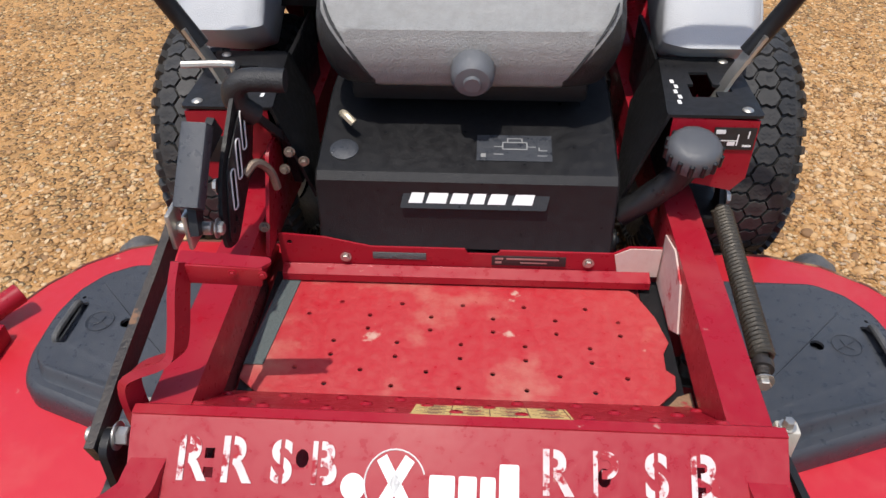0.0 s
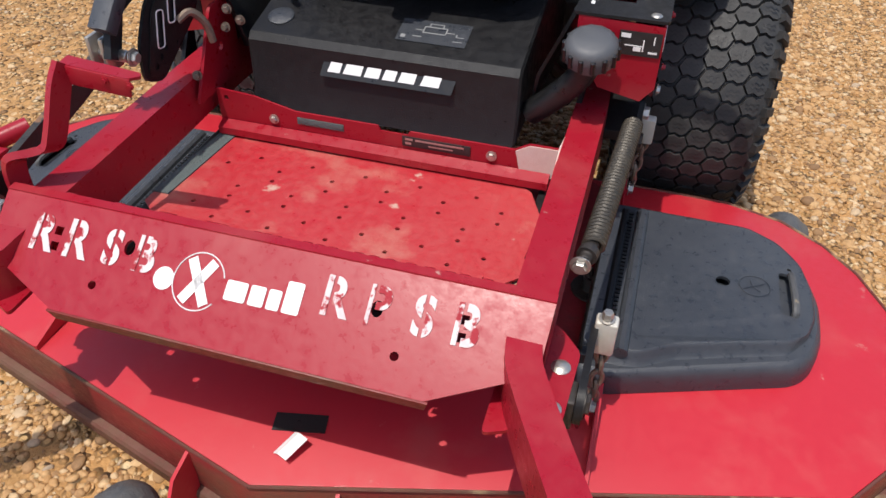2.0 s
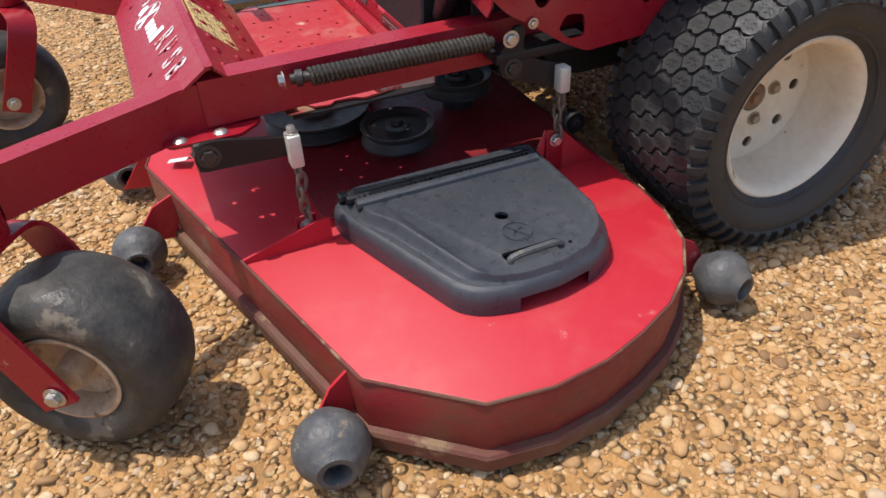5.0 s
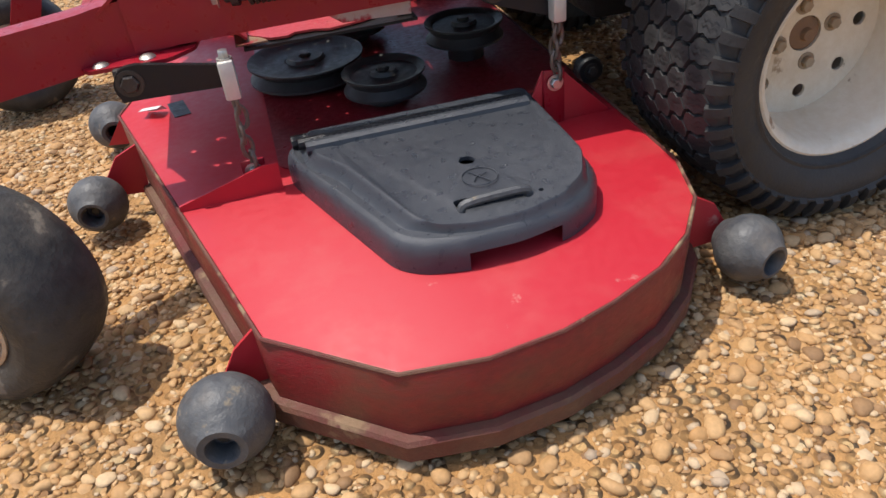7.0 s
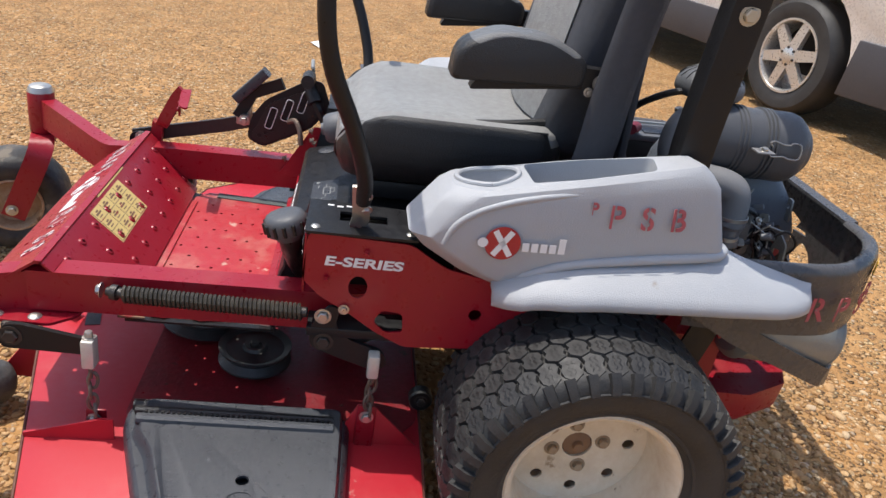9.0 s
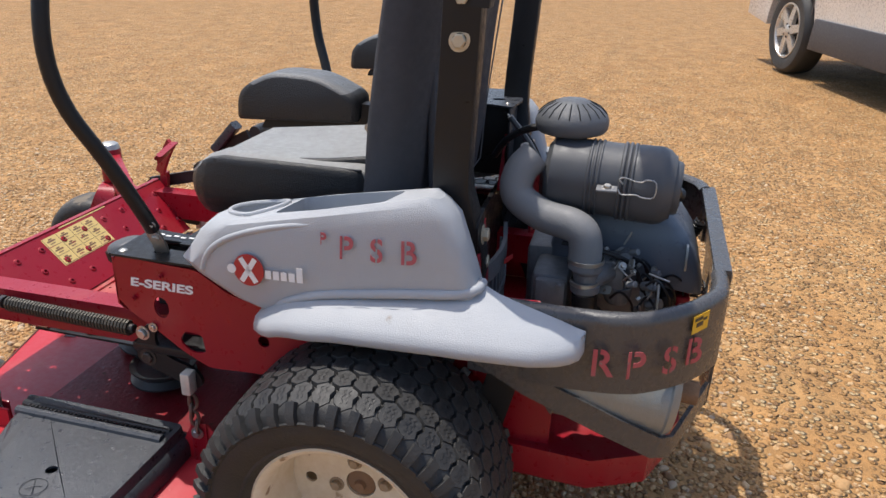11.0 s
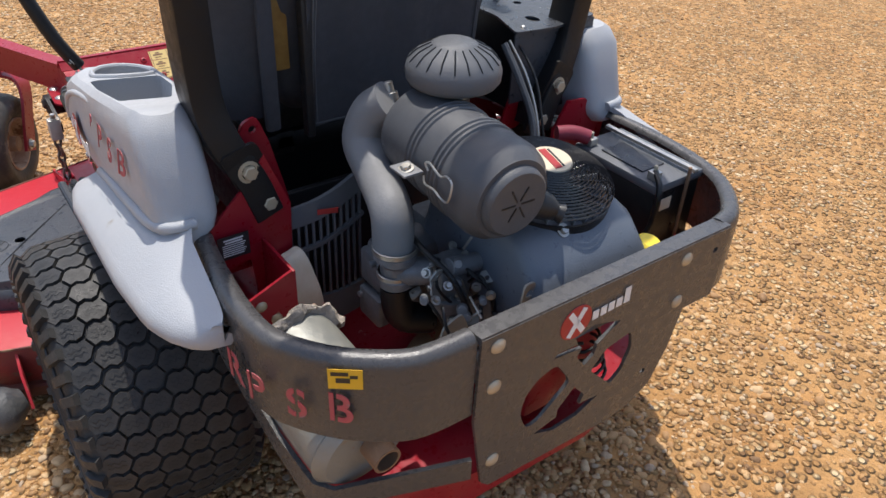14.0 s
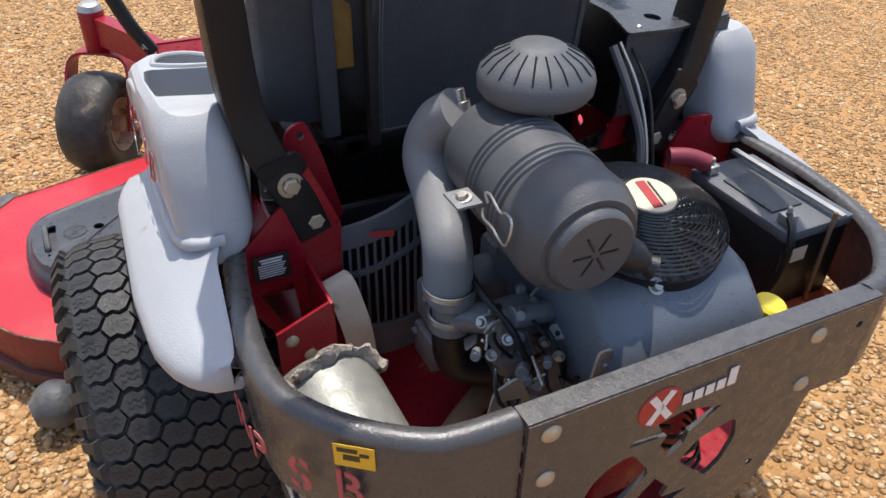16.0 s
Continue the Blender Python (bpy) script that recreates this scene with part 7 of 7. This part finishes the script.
    for i in range(64):
        x, y, z = rng.uniform(0.130, 0.246), rng.uniform(2.955, 3.090), rng.uniform(0.52, 0.655)
        z -= max(0, y - 3.02) * 1.1 + max(0, x - 0.20) * 0.5
        k = i % 5
        if k == 0:
            mpart("linkage_rod", rod((x, y, z), (x + rng.uniform(-0.04, 0.03), y + rng.uniform(-0.03, 0.05), z - rng.uniform(-0.03, 0.07)), 0.0022), STEEL, e)
        elif k == 1:
            mpart("linkage_plate", plate(rounded([(-0.015, -0.009), (0.017, -0.008), (0.013, 0.012), (-0.009, 0.013)], 0.005, 2), [circle(0, 0, 0.004)], 0.003, pose(x, y, z, rng.uniform(20, 80), rng.uniform(-30, 30), rng.uniform(0, 180))), MUFFLER, e)
        elif k == 2:
            mpart("screw", hexbolt((x, y, z), (rng.uniform(-0.3, 1), rng.uniform(0, 1), rng.uniform(0.2, 1)), 0.0055, 0.008), STEEL, e)
        elif k == 3:
            mpart("casting_boss", rod((x, y, z), (x + 0.012, y + 0.016, z + 0.008), rng.uniform(0.006, 0.012)), IRON, e)
        else:
            mpart("wire", pipe([(x, y, z), (x + rng.uniform(-0.02, 0.02), y + 0.02, z + 0.02), (x + rng.uniform(-0.03, 0.02), y + 0.045, z - 0.01), (x - 0.02, y + 0.05, z - 0.06)], 0.0028, 6, 4), BLACK_PLASTIC, e)
    mpart("governor_plate", plate(rounded([(0.192, 0.46), (0.236, 0.46), (0.262, 0.53), (0.252, 0.585), (0.216, 0.60), (0.196, 0.55)], 0.01, 3), [circle(0.22, 0.50, 0.010), rounded([(0.208, 0.53), (0.242, 0.54), (0.237, 0.565), (0.208, 0.56)], 0.006, 2)], 0.004, upright("y", 3.075)), MUFFLER, e)
    mpart("fuel_hose", pipe([(0.20, 2.87, 0.66), (0.215, 2.96, 0.655), (0.195, 3.02, 0.62), (0.17, 3.05, 0.54)], 0.005, 8, 4), BLACK_PLASTIC, e)
    mpart("lift_tab", plate(rounded([(0.115, 0.60), (0.150, 0.60), (0.142, 0.655), (0.122, 0.655)], 0.006, 2), [circle(0.132, 0.636, 0.007)], 0.004, upright("y", 3.128)), STEEL, e)
    setting["by"] = ENGINE_AT
    # cylinder heads and finned cover
    mpart("valve_cover", join(box(0.06, 0.205, 2.785, 2.865, 0.46, 0.600, 0.014), box(0.200, 0.222, 2.795, 2.860, 0.525, 0.592, 0.008), box(0.202, 0.228, 2.800, 2.866, 0.455, 0.515, 0.006), rod((0.22, 2.81, 0.50), (0.234, 2.81, 0.50), 0.006), rod((0.22, 2.845, 0.585), (0.232, 2.845, 0.585), 0.006)), IRON, e)
    g0, g1 = Vector((0.316, 2.697, 0)), Vector((0.176, 2.722, 0))
    nx = Vector((0.3, 1, 0)).normalized()
    slats = []
    for i in range(12):
        f = i / 11
        q = g0 + (g1 - g0) * f + nx * (0.020 * math.sin(f * math.pi))
        slats.append(box(-0.0024, 0.0024, -0.012, 0.0, 0.455, 0.605 + 0.055 * f, 0.0008, Matrix.Translation((q.x, q.y, 0)) @ pose(0, 0, 0, 0, 0, -18)))
    gr = mpart("fan_guard", box(0.17, 0.315, 2.665, 2.680, 0.41, 0.61, 0.008, None), BLACK_PLASTIC, e, "grey slatted fan guard")
    for b in slats:
        mpart("slat", b, CAP, gr)
    for z0g, z1g in ((0.602, 0.640), (0.545, 0.553), (0.395, 0.458)):
        line = [g0 + (g1 - g0) * f + nx * (0.020 * math.sin(f * math.pi)) + Vector((0, 0, (z0g + z1g) / 2 + (0.055 * f if z0g > 0.5 else 0))) for f in np.linspace(-0.04, 1.04, 9)]
        mpart("guard_band", sweep(line, [(-0.004, (z0g - z1g) / 2), (0.004, (z0g - z1g) / 2), (0.004, (z1g - z0g) / 2), (-0.004, (z1g - z0g) / 2)]), CAP, gr)
    mpart("guard_mark", box(-0.018, 0.018, 0.005, 0.0062, -0.006, 0.004, 0, Matrix.Translation((0.250, 2.738, 0.646)) @ pose(0, 0, 0, 0, 0, -18)), DECAL_RED, gr)
    mpart("oil_cap", lathe([(0, 0.020), (0.018, 0.020), (0.023, 0.016), (0.024, 0.0), (0.016, -0.004), (0.016, -0.03), (0, -0.03)], along((-0.182, 3.086, 0.604), (-0.186, 3.097, 0.654)), 18), YELLOW_CAP, e, "yellow oil filler cap")
    mpart("filler_tube", rod((-0.182, 3.086, 0.594), (-0.14, 3.04, 0.46), 0.015), BLACK_PLASTIC, e)
    mpart("corrugated_hose", join(pipe([(-0.115, 3.135, 0.628), (-0.122, 3.12, 0.59), (-0.13, 3.09, 0.52)], 0.012, 10, 4), coil((-0.112, 3.140, 0.636), (-0.128, 3.10, 0.55), 0.013, 0.0024, 12, 10)), BLACK_PLASTIC, e)
    # black box added to darken the openings, and cooler seen through the rear plate
    mpart("fan_housing", box(0.015, 0.135, 3.055, 3.085, 0.36, 0.545, 0.012), BLACK_PLASTIC, e)
    mpart("red_cooler", box(-0.06, 0.10, 3.09, 3.12, 0.38, 0.53, 0.006), FRAME_RED, e)
    mpart("black_coil", coil((-0.02, 3.14, 0.44), (0.0, 3.125, 0.53), 0.03, 0.003, 5, 14), BLACK_PLASTIC, e)


engine()


def battery():
    x0, x1, y0, y1 = -0.362, -0.232, 2.815, 3.020
    b = mpart("battery", box(x0, x1, y0, y1, 0.50, 0.672, 0.004), BLACK_PLASTIC, label="black lead battery in the engine bay")
    mpart("battery_lid", box(x0 - 0.003, x1 + 0.003, y0 - 0.003, y1 + 0.003, 0.672, 0.690, 0.004), CAP, b, "dusty dark grey battery lid")
    mpart("vent_cap", box(x0 + 0.05, x1 - 0.018, y0 + 0.05, y1 - 0.05, 0.690, 0.6935, 0.001), PLASTIC, b)
    mpart("hold_down", soften(sweep([(x0 + 0.035, y0 - 0.01, 0.700), (x0 + 0.035, y1 + 0.012, 0.700)], [(-0.006, -0.003), (0.006, -0.003), (0.005, 0.003), (-0.005, 0.003)]), 0.001), STEEL, b)
    for y in (y0 + 0.02, y1 - 0.022):
        t = mpart("terminal", box(x1 - 0.028, x1 - 0.008, y - 0.010, y + 0.010, 0.690, 0.706, 0.002), STEEL, b)
        mpart("terminal_bolt", rod((x1 - 0.018, y, 0.70), (x1 - 0.018, y, 0.718), 0.004), BRASSY, t)
    mpart("rod", rod((x0 + 0.05, y1 + 0.008, 0.71), (x0 + 0.05, y1 + 0.008, 0.52), 0.0035), RUST, b)
    mpart("battery_label", box(x1 - 0.052, x1 - 0.020, y1 + 0.0002, y1 + 0.0012, 0.630, 0.655, 0), RIM, b)
    mpart("terminal_boot", pipe([(x1 - 0.01, y0 + 0.02, 0.708), (x1 + 0.015, y0 + 0.0, 0.716), (x1 + 0.045, y0 - 0.015, 0.716)], 0.015, 12, 4), BOOT, b, "red rubber terminal boot")
    mpart("cable", pipe([(x1 - 0.018, y1 - 0.022, 0.705), (x1 + 0.004, y1 + 0.01, 0.69), (x1 + 0.008, y1 + 0.012, 0.62), (x1 + 0.03, y1, 0.56)], 0.006, 8, 5), BLACK_PLASTIC, b)
    mpart("battery_tray", box(x0 - 0.01, x1 + 0.012, y0 - 0.01, y1 + 0.03, 0.485, 0.545, 0.003), mat("orange_primer", (0.42, 0.07, 0.02), 0.6), b, "orange-red battery tray")
    for k in range(3):
        mpart("cable", pipe([(-0.150 - 0.022 * k, 2.665 - 0.01 * k, 0.86), (-0.158 - 0.020 * k, 2.71, 0.80), (-0.165 - 0.012 * k, 2.755, 0.72), (-0.14 - 0.02 * k, 2.80, 0.60)], (0.0075, 0.0028, 0.0028)[k], 8, 5), (FILTER, STEEL, BLACK_PLASTIC)[k])


setting["by"] = BATTERY_AT
battery()

# ---- lift pedal linkage on the far side ----


def lift_side():
    strap = soften(sweep([(-0.430, 1.446, 0.482), (-0.430, 1.56, 0.510), (-0.426, 1.70, 0.545), (-0.422, 1.79, 0.575)], [(-0.006, -0.019), (0.006, -0.019), (0.006, 0.019), (-0.006, 0.019)]), 0.001)
    s = mpart("lift_strap", strap, DARK_STEEL, label="long dark rusty lift strap")
    mpart("strap_end", move(plate(rounded([(1.43, 0.35), (1.47, 0.35), (1.487, 0.48), (1.47, 0.505), (1.44, 0.495)], 0.014, 3), (), 0.010, upright("x", -0.421)), Matrix()), BLACK, s)
    mpart("bolt", join(hexbolt((-0.411, 1.472, 0.486), (1, 0, 0), 0.012, 0.016), rod((-0.448, 1.472, 0.486), (-0.41, 1.472, 0.486), 0.010)), STEEL, s)
    # red angle bracket on the rail
    bend = curve_points([(-0.395, 1.512, 0.43), (-0.402, 1.515, 0.485), (-0.402, 1.520, 0.530), (-0.388, 1.527, 0.544), (-0.352, 1.544, 0.552), (-0.342, 1.556, 0.575), (-0.338, 1.585, 0.630), (-0.334, 1.604, 0.656)], 4)
    b = mpart("lift_stop", soften(strap_bar(bend, (0.25, 1, -0.3), 0.016, 0.0055), 0.002), FRAME_RED, label="red bent lift stop bracket")
    mpart("stop_foot", box(-0.408, -0.345, 1.496, 1.530, 0.43, 0.440, 0.003), FRAME_RED, b)
    tilt = pose(-0.336, 1.604, 0.658, 0, 9, 8)
    mpart("stop_arm", move(plate(rounded([(-0.004, -0.004), (0.094, -0.006), (0.108, 0.008), (0.104, 0.016), (-0.004, 0.020)], 0.004, 3), (), 0.005, Matrix.Translation((0, 0, -0.005))), tilt), FRAME_RED, b)
    mpart("stop_arm_flange", move(box(-0.002, 0.098, -0.007, -0.002, -0.030, -0.001, 0.002), tilt), FRAME_RED, b)
    for x in (0.062, 0.098):
        mpart("bolt", hexbolt(tilt @ Vector((x, -0.007, -0.010)), tilt.to_3x3() @ Vector((0, -1, 0)), 0.004, 0.004), FRAME_RED, b)
    # slotted quadrant with its pedal
    small = Matrix.Translation((1.900, 0.590, 0)) @ Matrix.Diagonal((0.84, 0.84, 1, 1)) @ Matrix.Translation((-1.900, -0.590, 0))
    slots = [rounded([(1.80 + 0.050 * i, 0.575 + 0.032 * i), (1.822 + 0.050 * i, 0.570 + 0.032 * i), (1.842 + 0.05 * i, 0.640 + 0.032 * i), (1.820 + 0.05 * i, 0.645 + 0.032 * i)], 0.008, 3) for i in range(3)]
    slots += [circle(1.785 + 0.02 * i, 0.545 + 0.012 * i, 0.007) for i in range(3)]
    q = mpart("height_quadrant", plate(rounded([(1.745, 0.53), (1.80, 0.505), (1.95, 0.585), (2.01, 0.66), (1.98, 0.745), (1.93, 0.745), (1.80, 0.665), (1.755, 0.60)], 0.02, 4), (), 0.006, upright("x", -0.352) @ small), BLACK, label="black slotted cutting height quadrant")
    mpart("quadrant_face", plate(rounded([(1.755, 0.535), (1.80, 0.515), (1.94, 0.59), (1.99, 0.66), (1.965, 0.730), (1.81, 0.655)], 0.02, 4), slots, 0.002, upright("x", -0.345) @ small), BLACK_PLASTIC, q)
    for i, sl in enumerate(slots[:3]):
        pts = [(-0.342, 1.900 + 0.84 * (y - 1.900), 0.590 + 0.84 * (z - 0.590)) for y, z in sl]
        mpart("slot_outline", pipe(pts + [pts[0]], 0.0013, 5, 1), WHITE, q)
    mpart("pedal", soften(sweep([(-0.372, 1.735, 0.640), (-0.366, 1.815, 0.725)], rounded([(-0.019, -0.014), (0.019, -0.014), (0.019, 0.014), (-0.019, 0.014)], 0.006, 2)), 0.0), PLASTIC, label="worn black rubber lift pedal")
    mpart("pedal_arm", soften(sweep([(-0.372, 1.74, 0.590), (-0.378, 1.78, 0.66), (-0.36, 1.86, 0.70)], [(-0.006, -0.016), (0.006, -0.016), (0.006, 0.016), (-0.006, 0.016)]), 0.001), BLACK)
    mpart("clevis", join(rod((-0.410, 1.757, 0.590), (-0.355, 1.757, 0.590), 0.010), box(-0.412, -0.404, 1.735, 1.775, 0.565, 0.625, 0.003), box(-0.388, -0.380, 1.735, 1.775, 0.565, 0.625, 0.003)), STEEL)
    mpart("bolt", hexbolt((-0.350, 1.760, 0.588), (1, 0, 0), 0.010, 0.010), STEEL)
    # bent rod and foam-covered release handle
    mpart("height_pin", pipe([(-0.345, 1.94, 0.66), (-0.345, 1.938, 0.745), (-0.352, 1.936, 0.757), (-0.420, 1.932, 0.757)], 0.0055, 8, 5), STEEL, label="bent steel height pin")
    mpart("release_handle", pipe([(-0.268, 1.93, 0.735), (-0.325, 1.93, 0.735), (-0.348, 1.93, 0.722), (-0.350, 1.935, 0.695), (-0.33, 1.95, 0.665)], 0.018, 12, 5), VINYL, label="black foam-covered release handle")
    mpart("handle_arm", soften(sweep([(-0.33, 1.95, 0.665), (-0.30, 1.99, 0.60), (-0.295, 2.02, 0.50)], [(-0.008, -0.006), (0.008, -0.006), (0.008, 0.006), (-0.008, 0.006)]), 0.001), BLACK)
    mpart("link", pipe([(-0.34, 1.88, 0.60), (-0.325, 1.90, 0.61), (-0.31, 1.915, 0.585), (-0.305, 1.92, 0.55)], 0.007, 8, 4), CHAIN)
    for p, d in (((-0.285, 1.95, 0.60), (0.2, -1, 0.1)), ((-0.265, 1.955, 0.58), (0.2, -1, 0)), ((-0.325, 1.88, 0.50), (0.3, -1, 0.2)), ((-0.30, 1.96, 0.56), (0, -1, 0.2))):
        mpart("bolt", hexbolt(p, d, 0.006, 0.010), CHAIN)
    mpart("pivot_gusset", plate(rounded([(1.86, 0.45), (2.02, 0.45), (2.02, 0.60), (1.95, 0.60)], 0.01, 2), [circle(1.96, 0.52, 0.008)], 0.006, upright("x", -0.325)), FRAME_RED)
    # black slab on the uncut front, drawn for the dark inside an opening
    mpart("tower_opening", box(-0.44, -0.36, 1.984, 1.988, 0.555, 0.605, 0.002), BLACK)


setting["by"] = None
lift_side()


def chute_hinge():
    """The discharge guard's hinge on the deck's far end."""
    h = mpart("chute_hinge", rod((-1.005, 1.870, 0.190), (-0.905, 2.010, 0.215), 0.022), FRAME_RED, label="red hinge tube of the discharge guard")
    mpart("hinge_tab", box(-0.95, -0.90, 1.86, 1.93, 0.162, 0.205, 0.004), FRAME_RED, h)
    mpart("hinge_collar", rod((-0.975, 1.912, 0.197), (-0.955, 1.940, 0.202), 0.027), FRAME_RED, h)
    mpart("bolt", join(rod((-0.955, 1.915, 0.210), (-0.920, 1.890, 0.210), 0.009), hexbolt((-0.920, 1.890, 0.210), (0.8, -0.6, 0), 0.013, 0.012)), STEEL, h)
    mpart("discharge_guard", loft([[(-0.99, y, 0.195), (-1.06, y, 0.175), (-1.20, y + dy, 0.085), (-1.20, y + dy, 0.079), (-1.06, y, 0.169), (-0.96, y, 0.189)] for y, dy in ((1.62, 0.05), (1.75, 0.0), (1.95, -0.02))]), BLACK_PLASTIC, label="black flexible discharge guard")


chute_hinge()

sticker = mpart("deck_sticker", box(-0.042, 0.042, -0.017, 0.017, 0, 0.001, 0, pose(0.026, 1.463, 0.1630, 0, 0, 12)), DECAL_DARK, label="black torn sticker")
mpart("sticker_flap", loft([[(x, y, z), (x + 0.018, y + 0.04, z + 0.006), (x + 0.018, y + 0.04, z + 0.007), (x, y, z + 0.001)] for x, y, z in ((0.010, 1.400, 0.1635), (0.022, 1.393, 0.176), (0.040, 1.385, 0.178))]), WHITE, sticker)

# ---- a car parked behind ----


def far_car():
    car = thing("parked_car", "silver sport utility car parked on the gravel behind", "car", (-3.88, 5.29, 0))
    # lower side of the body seen past the mower; the car's length runs along its local x
    M = pose(0, 0, 0, 0, 0, 16) @ Matrix.Scale(1.22, 4)
    body_outline = [(-3.7, 0.42), (-3.70, 0.72), (-3.66, 0.98), (-3.55, 1.06), (0.0, 1.06), (0.60, 1.02), (0.92, 0.94), (1.02, 0.78), (1.02, 0.42)]
    wheel_arch = [(0.45 * math.cos(a), 0.36 + 0.45 * math.sin(a)) for a in np.linspace(0, math.pi, 15)]
    low = [(0.46, 0.42)] + wheel_arch + [(-0.46, 0.42), (-2.35, 0.42)] + [(-2.8 + 0.45 * math.cos(a), 0.36 + 0.45 * math.sin(a)) for a in np.linspace(0, math.pi, 15)]
    full = body_outline + low
    bm = plate(full, (), 1.75, Matrix(((1, 0, 0, 0), (0, 0, 1, 0), (0, 1, 0, 0), (0, 0, 0, 1))))
    part("body", soften(move(bm, M), 0.03), SILVER, car)
    lean = lambda z: 0.05 + (z - 1.04) / 0.56 * 0.20
    rings = [[(x0, lean(z), z), (x1, lean(z), z), (x1, 1.75 - lean(z), z), (x0, 1.75 - lean(z), z)] for x0, x1, z in ((-3.58, 0.10, 1.04), (-3.50, -0.10, 1.18), (-3.30, -0.62, 1.52), (-3.20, -0.82, 1.60))]
    part("cabin", soften(move(loft(rings), M), 0.04), SILVER, car)
    for b0, b1, t0, t1 in ((-3.36, -2.46, -3.18, -2.46), (-2.38, -1.36, -2.38, -1.36), (-1.28, -0.24, -1.28, -0.72)):
        for side in (0, 1):
            flip = lambda y: 1.75 - y if side else y
            pane = [[(x, flip(lean(z) + d), z) for x, z in ((b0, 1.12), (b1, 1.12), (t1, 1.50), (t0, 1.50))] for d in (-0.006, 0.02)]
            part("side_window", move(loft(pane), M), SCREEN, car, "dark tinted side window")
    shield = [[(x + d, y, z) for x, y, z in ((-0.02, 0.16, 1.12), (-0.02, 1.59, 1.12), (-0.58, 1.46, 1.50), (-0.58, 0.29, 1.50))] for d in (0.035, -0.02)]
    part("windscreen", move(loft(shield), M), SCREEN, car, "dark windscreen")
    for x in (-2.30, -1.26):
        part("door_handle", move(box(x, x + 0.20, -0.025, 0.0, 0.88, 0.92, 0.008), M), SILVER, car)
    for x in (-2.42, -1.32, -0.34):
        part("door_seam", move(box(x - 0.006, x + 0.006, -0.004, 0.01, 0.52, 1.03, 0), M), CLADDING, car)
    for y in (0.06, 1.40):
        part("headlight", move(box(0.86, 1.03, y - 0.07, y + 0.29, 0.74, 0.88, 0.03), M), ALLOY, car)
    skirt = plate([(0.44, 0.24), (0.48, 0.56), (0.98, 0.56), (1.06, 0.26)], (), 1.79, Matrix(((1, 0, 0, 0), (0, 0, 1, -0.02), (0, 1, 0, 0), (0, 0, 0, 1))))
    part("bumper_cladding", soften(move(skirt, M), 0.01), CLADDING, car)
    skirt = plate([(-2.36, 0.26), (-0.46, 0.26), (-0.50, 0.50), (-2.32, 0.50)], (), 1.79, Matrix(((1, 0, 0, 0), (0, 0, 1, -0.02), (0, 1, 0, 0), (0, 0, 0, 1))))
    part("sill_cladding", soften(move(skirt, M), 0.01), CLADDING, car)
    part("underbody", move(box(-3.5, 0.95, 0.15, 1.6, 0.25, 0.55, 0), M), BLACK, car)
    def wheel(x, y):
        W = M @ Matrix(((1, 0, 0, x), (0, 0, -1, y), (0, 1, 0, 0.355), (0, 0, 0, 1)))
        R = 0.355
        w = part("wheel", lathe([(0.225, -0.20), (0.30, -0.21), (R - 0.01, -0.19), (R, -0.15), (R, -0.04), (R - 0.01, -0.01), (0.32, 0.012), (0.27, 0.014), (0.225, 0.0)], W, 48), RUBBER, car, "black car tyre")
        part("rim", lathe([(0.228, 0.0), (0.228, 0.008), (0.215, 0.008), (0.205, -0.01), (0.20, -0.16), (0, -0.16)], W, 40), ALLOY, w)
        for k in range(6):
            a = k * math.pi / 3 + 0.2
            part("spoke", move(soften(loft([[(0.03, -0.038, -0.035), (0.03, 0.038, -0.035), (0.03, 0.038, 0.004), (0.03, -0.038, 0.004)], [(0.21, -0.030, -0.03), (0.21, 0.030, -0.03), (0.21, 0.030, 0.0), (0.21, -0.030, 0.0)]]), 0.006), W @ pose(0, 0, 0, 0, 0, math.degrees(a))), ALLOY, w)
        part("hub_cap", lathe([(0, 0.012), (0.04, 0.010), (0.062, 0.0), (0.062, -0.03)], W, 24), ALLOY, w)
        for k in range(6):
            a = k * math.pi / 3 + 0.72
            part("lug_nut", rod(W @ Vector((0.052 * math.cos(a), 0.052 * math.sin(a), 0.0)), W @ Vector((0.052 * math.cos(a), 0.052 * math.sin(a), 0.012)), 0.010), DARK_STEEL, w)
    wheel(0.0, 0.0)
    wheel(-2.8, 0.0)
    wheel(0.0, 1.75)
    wheel(-2.8, 1.75)


far_car()
scrap = box(-0.10, 0.10, -0.06, 0.06, 0.004, 0.010, 0.002, pose(-4.17, 1.80, 0.004, 8, 3, 30))
tagged(part("paper_scrap", scrap, WHITE), "crumpled white paper scrap lying on the gravel", "paper scrap")
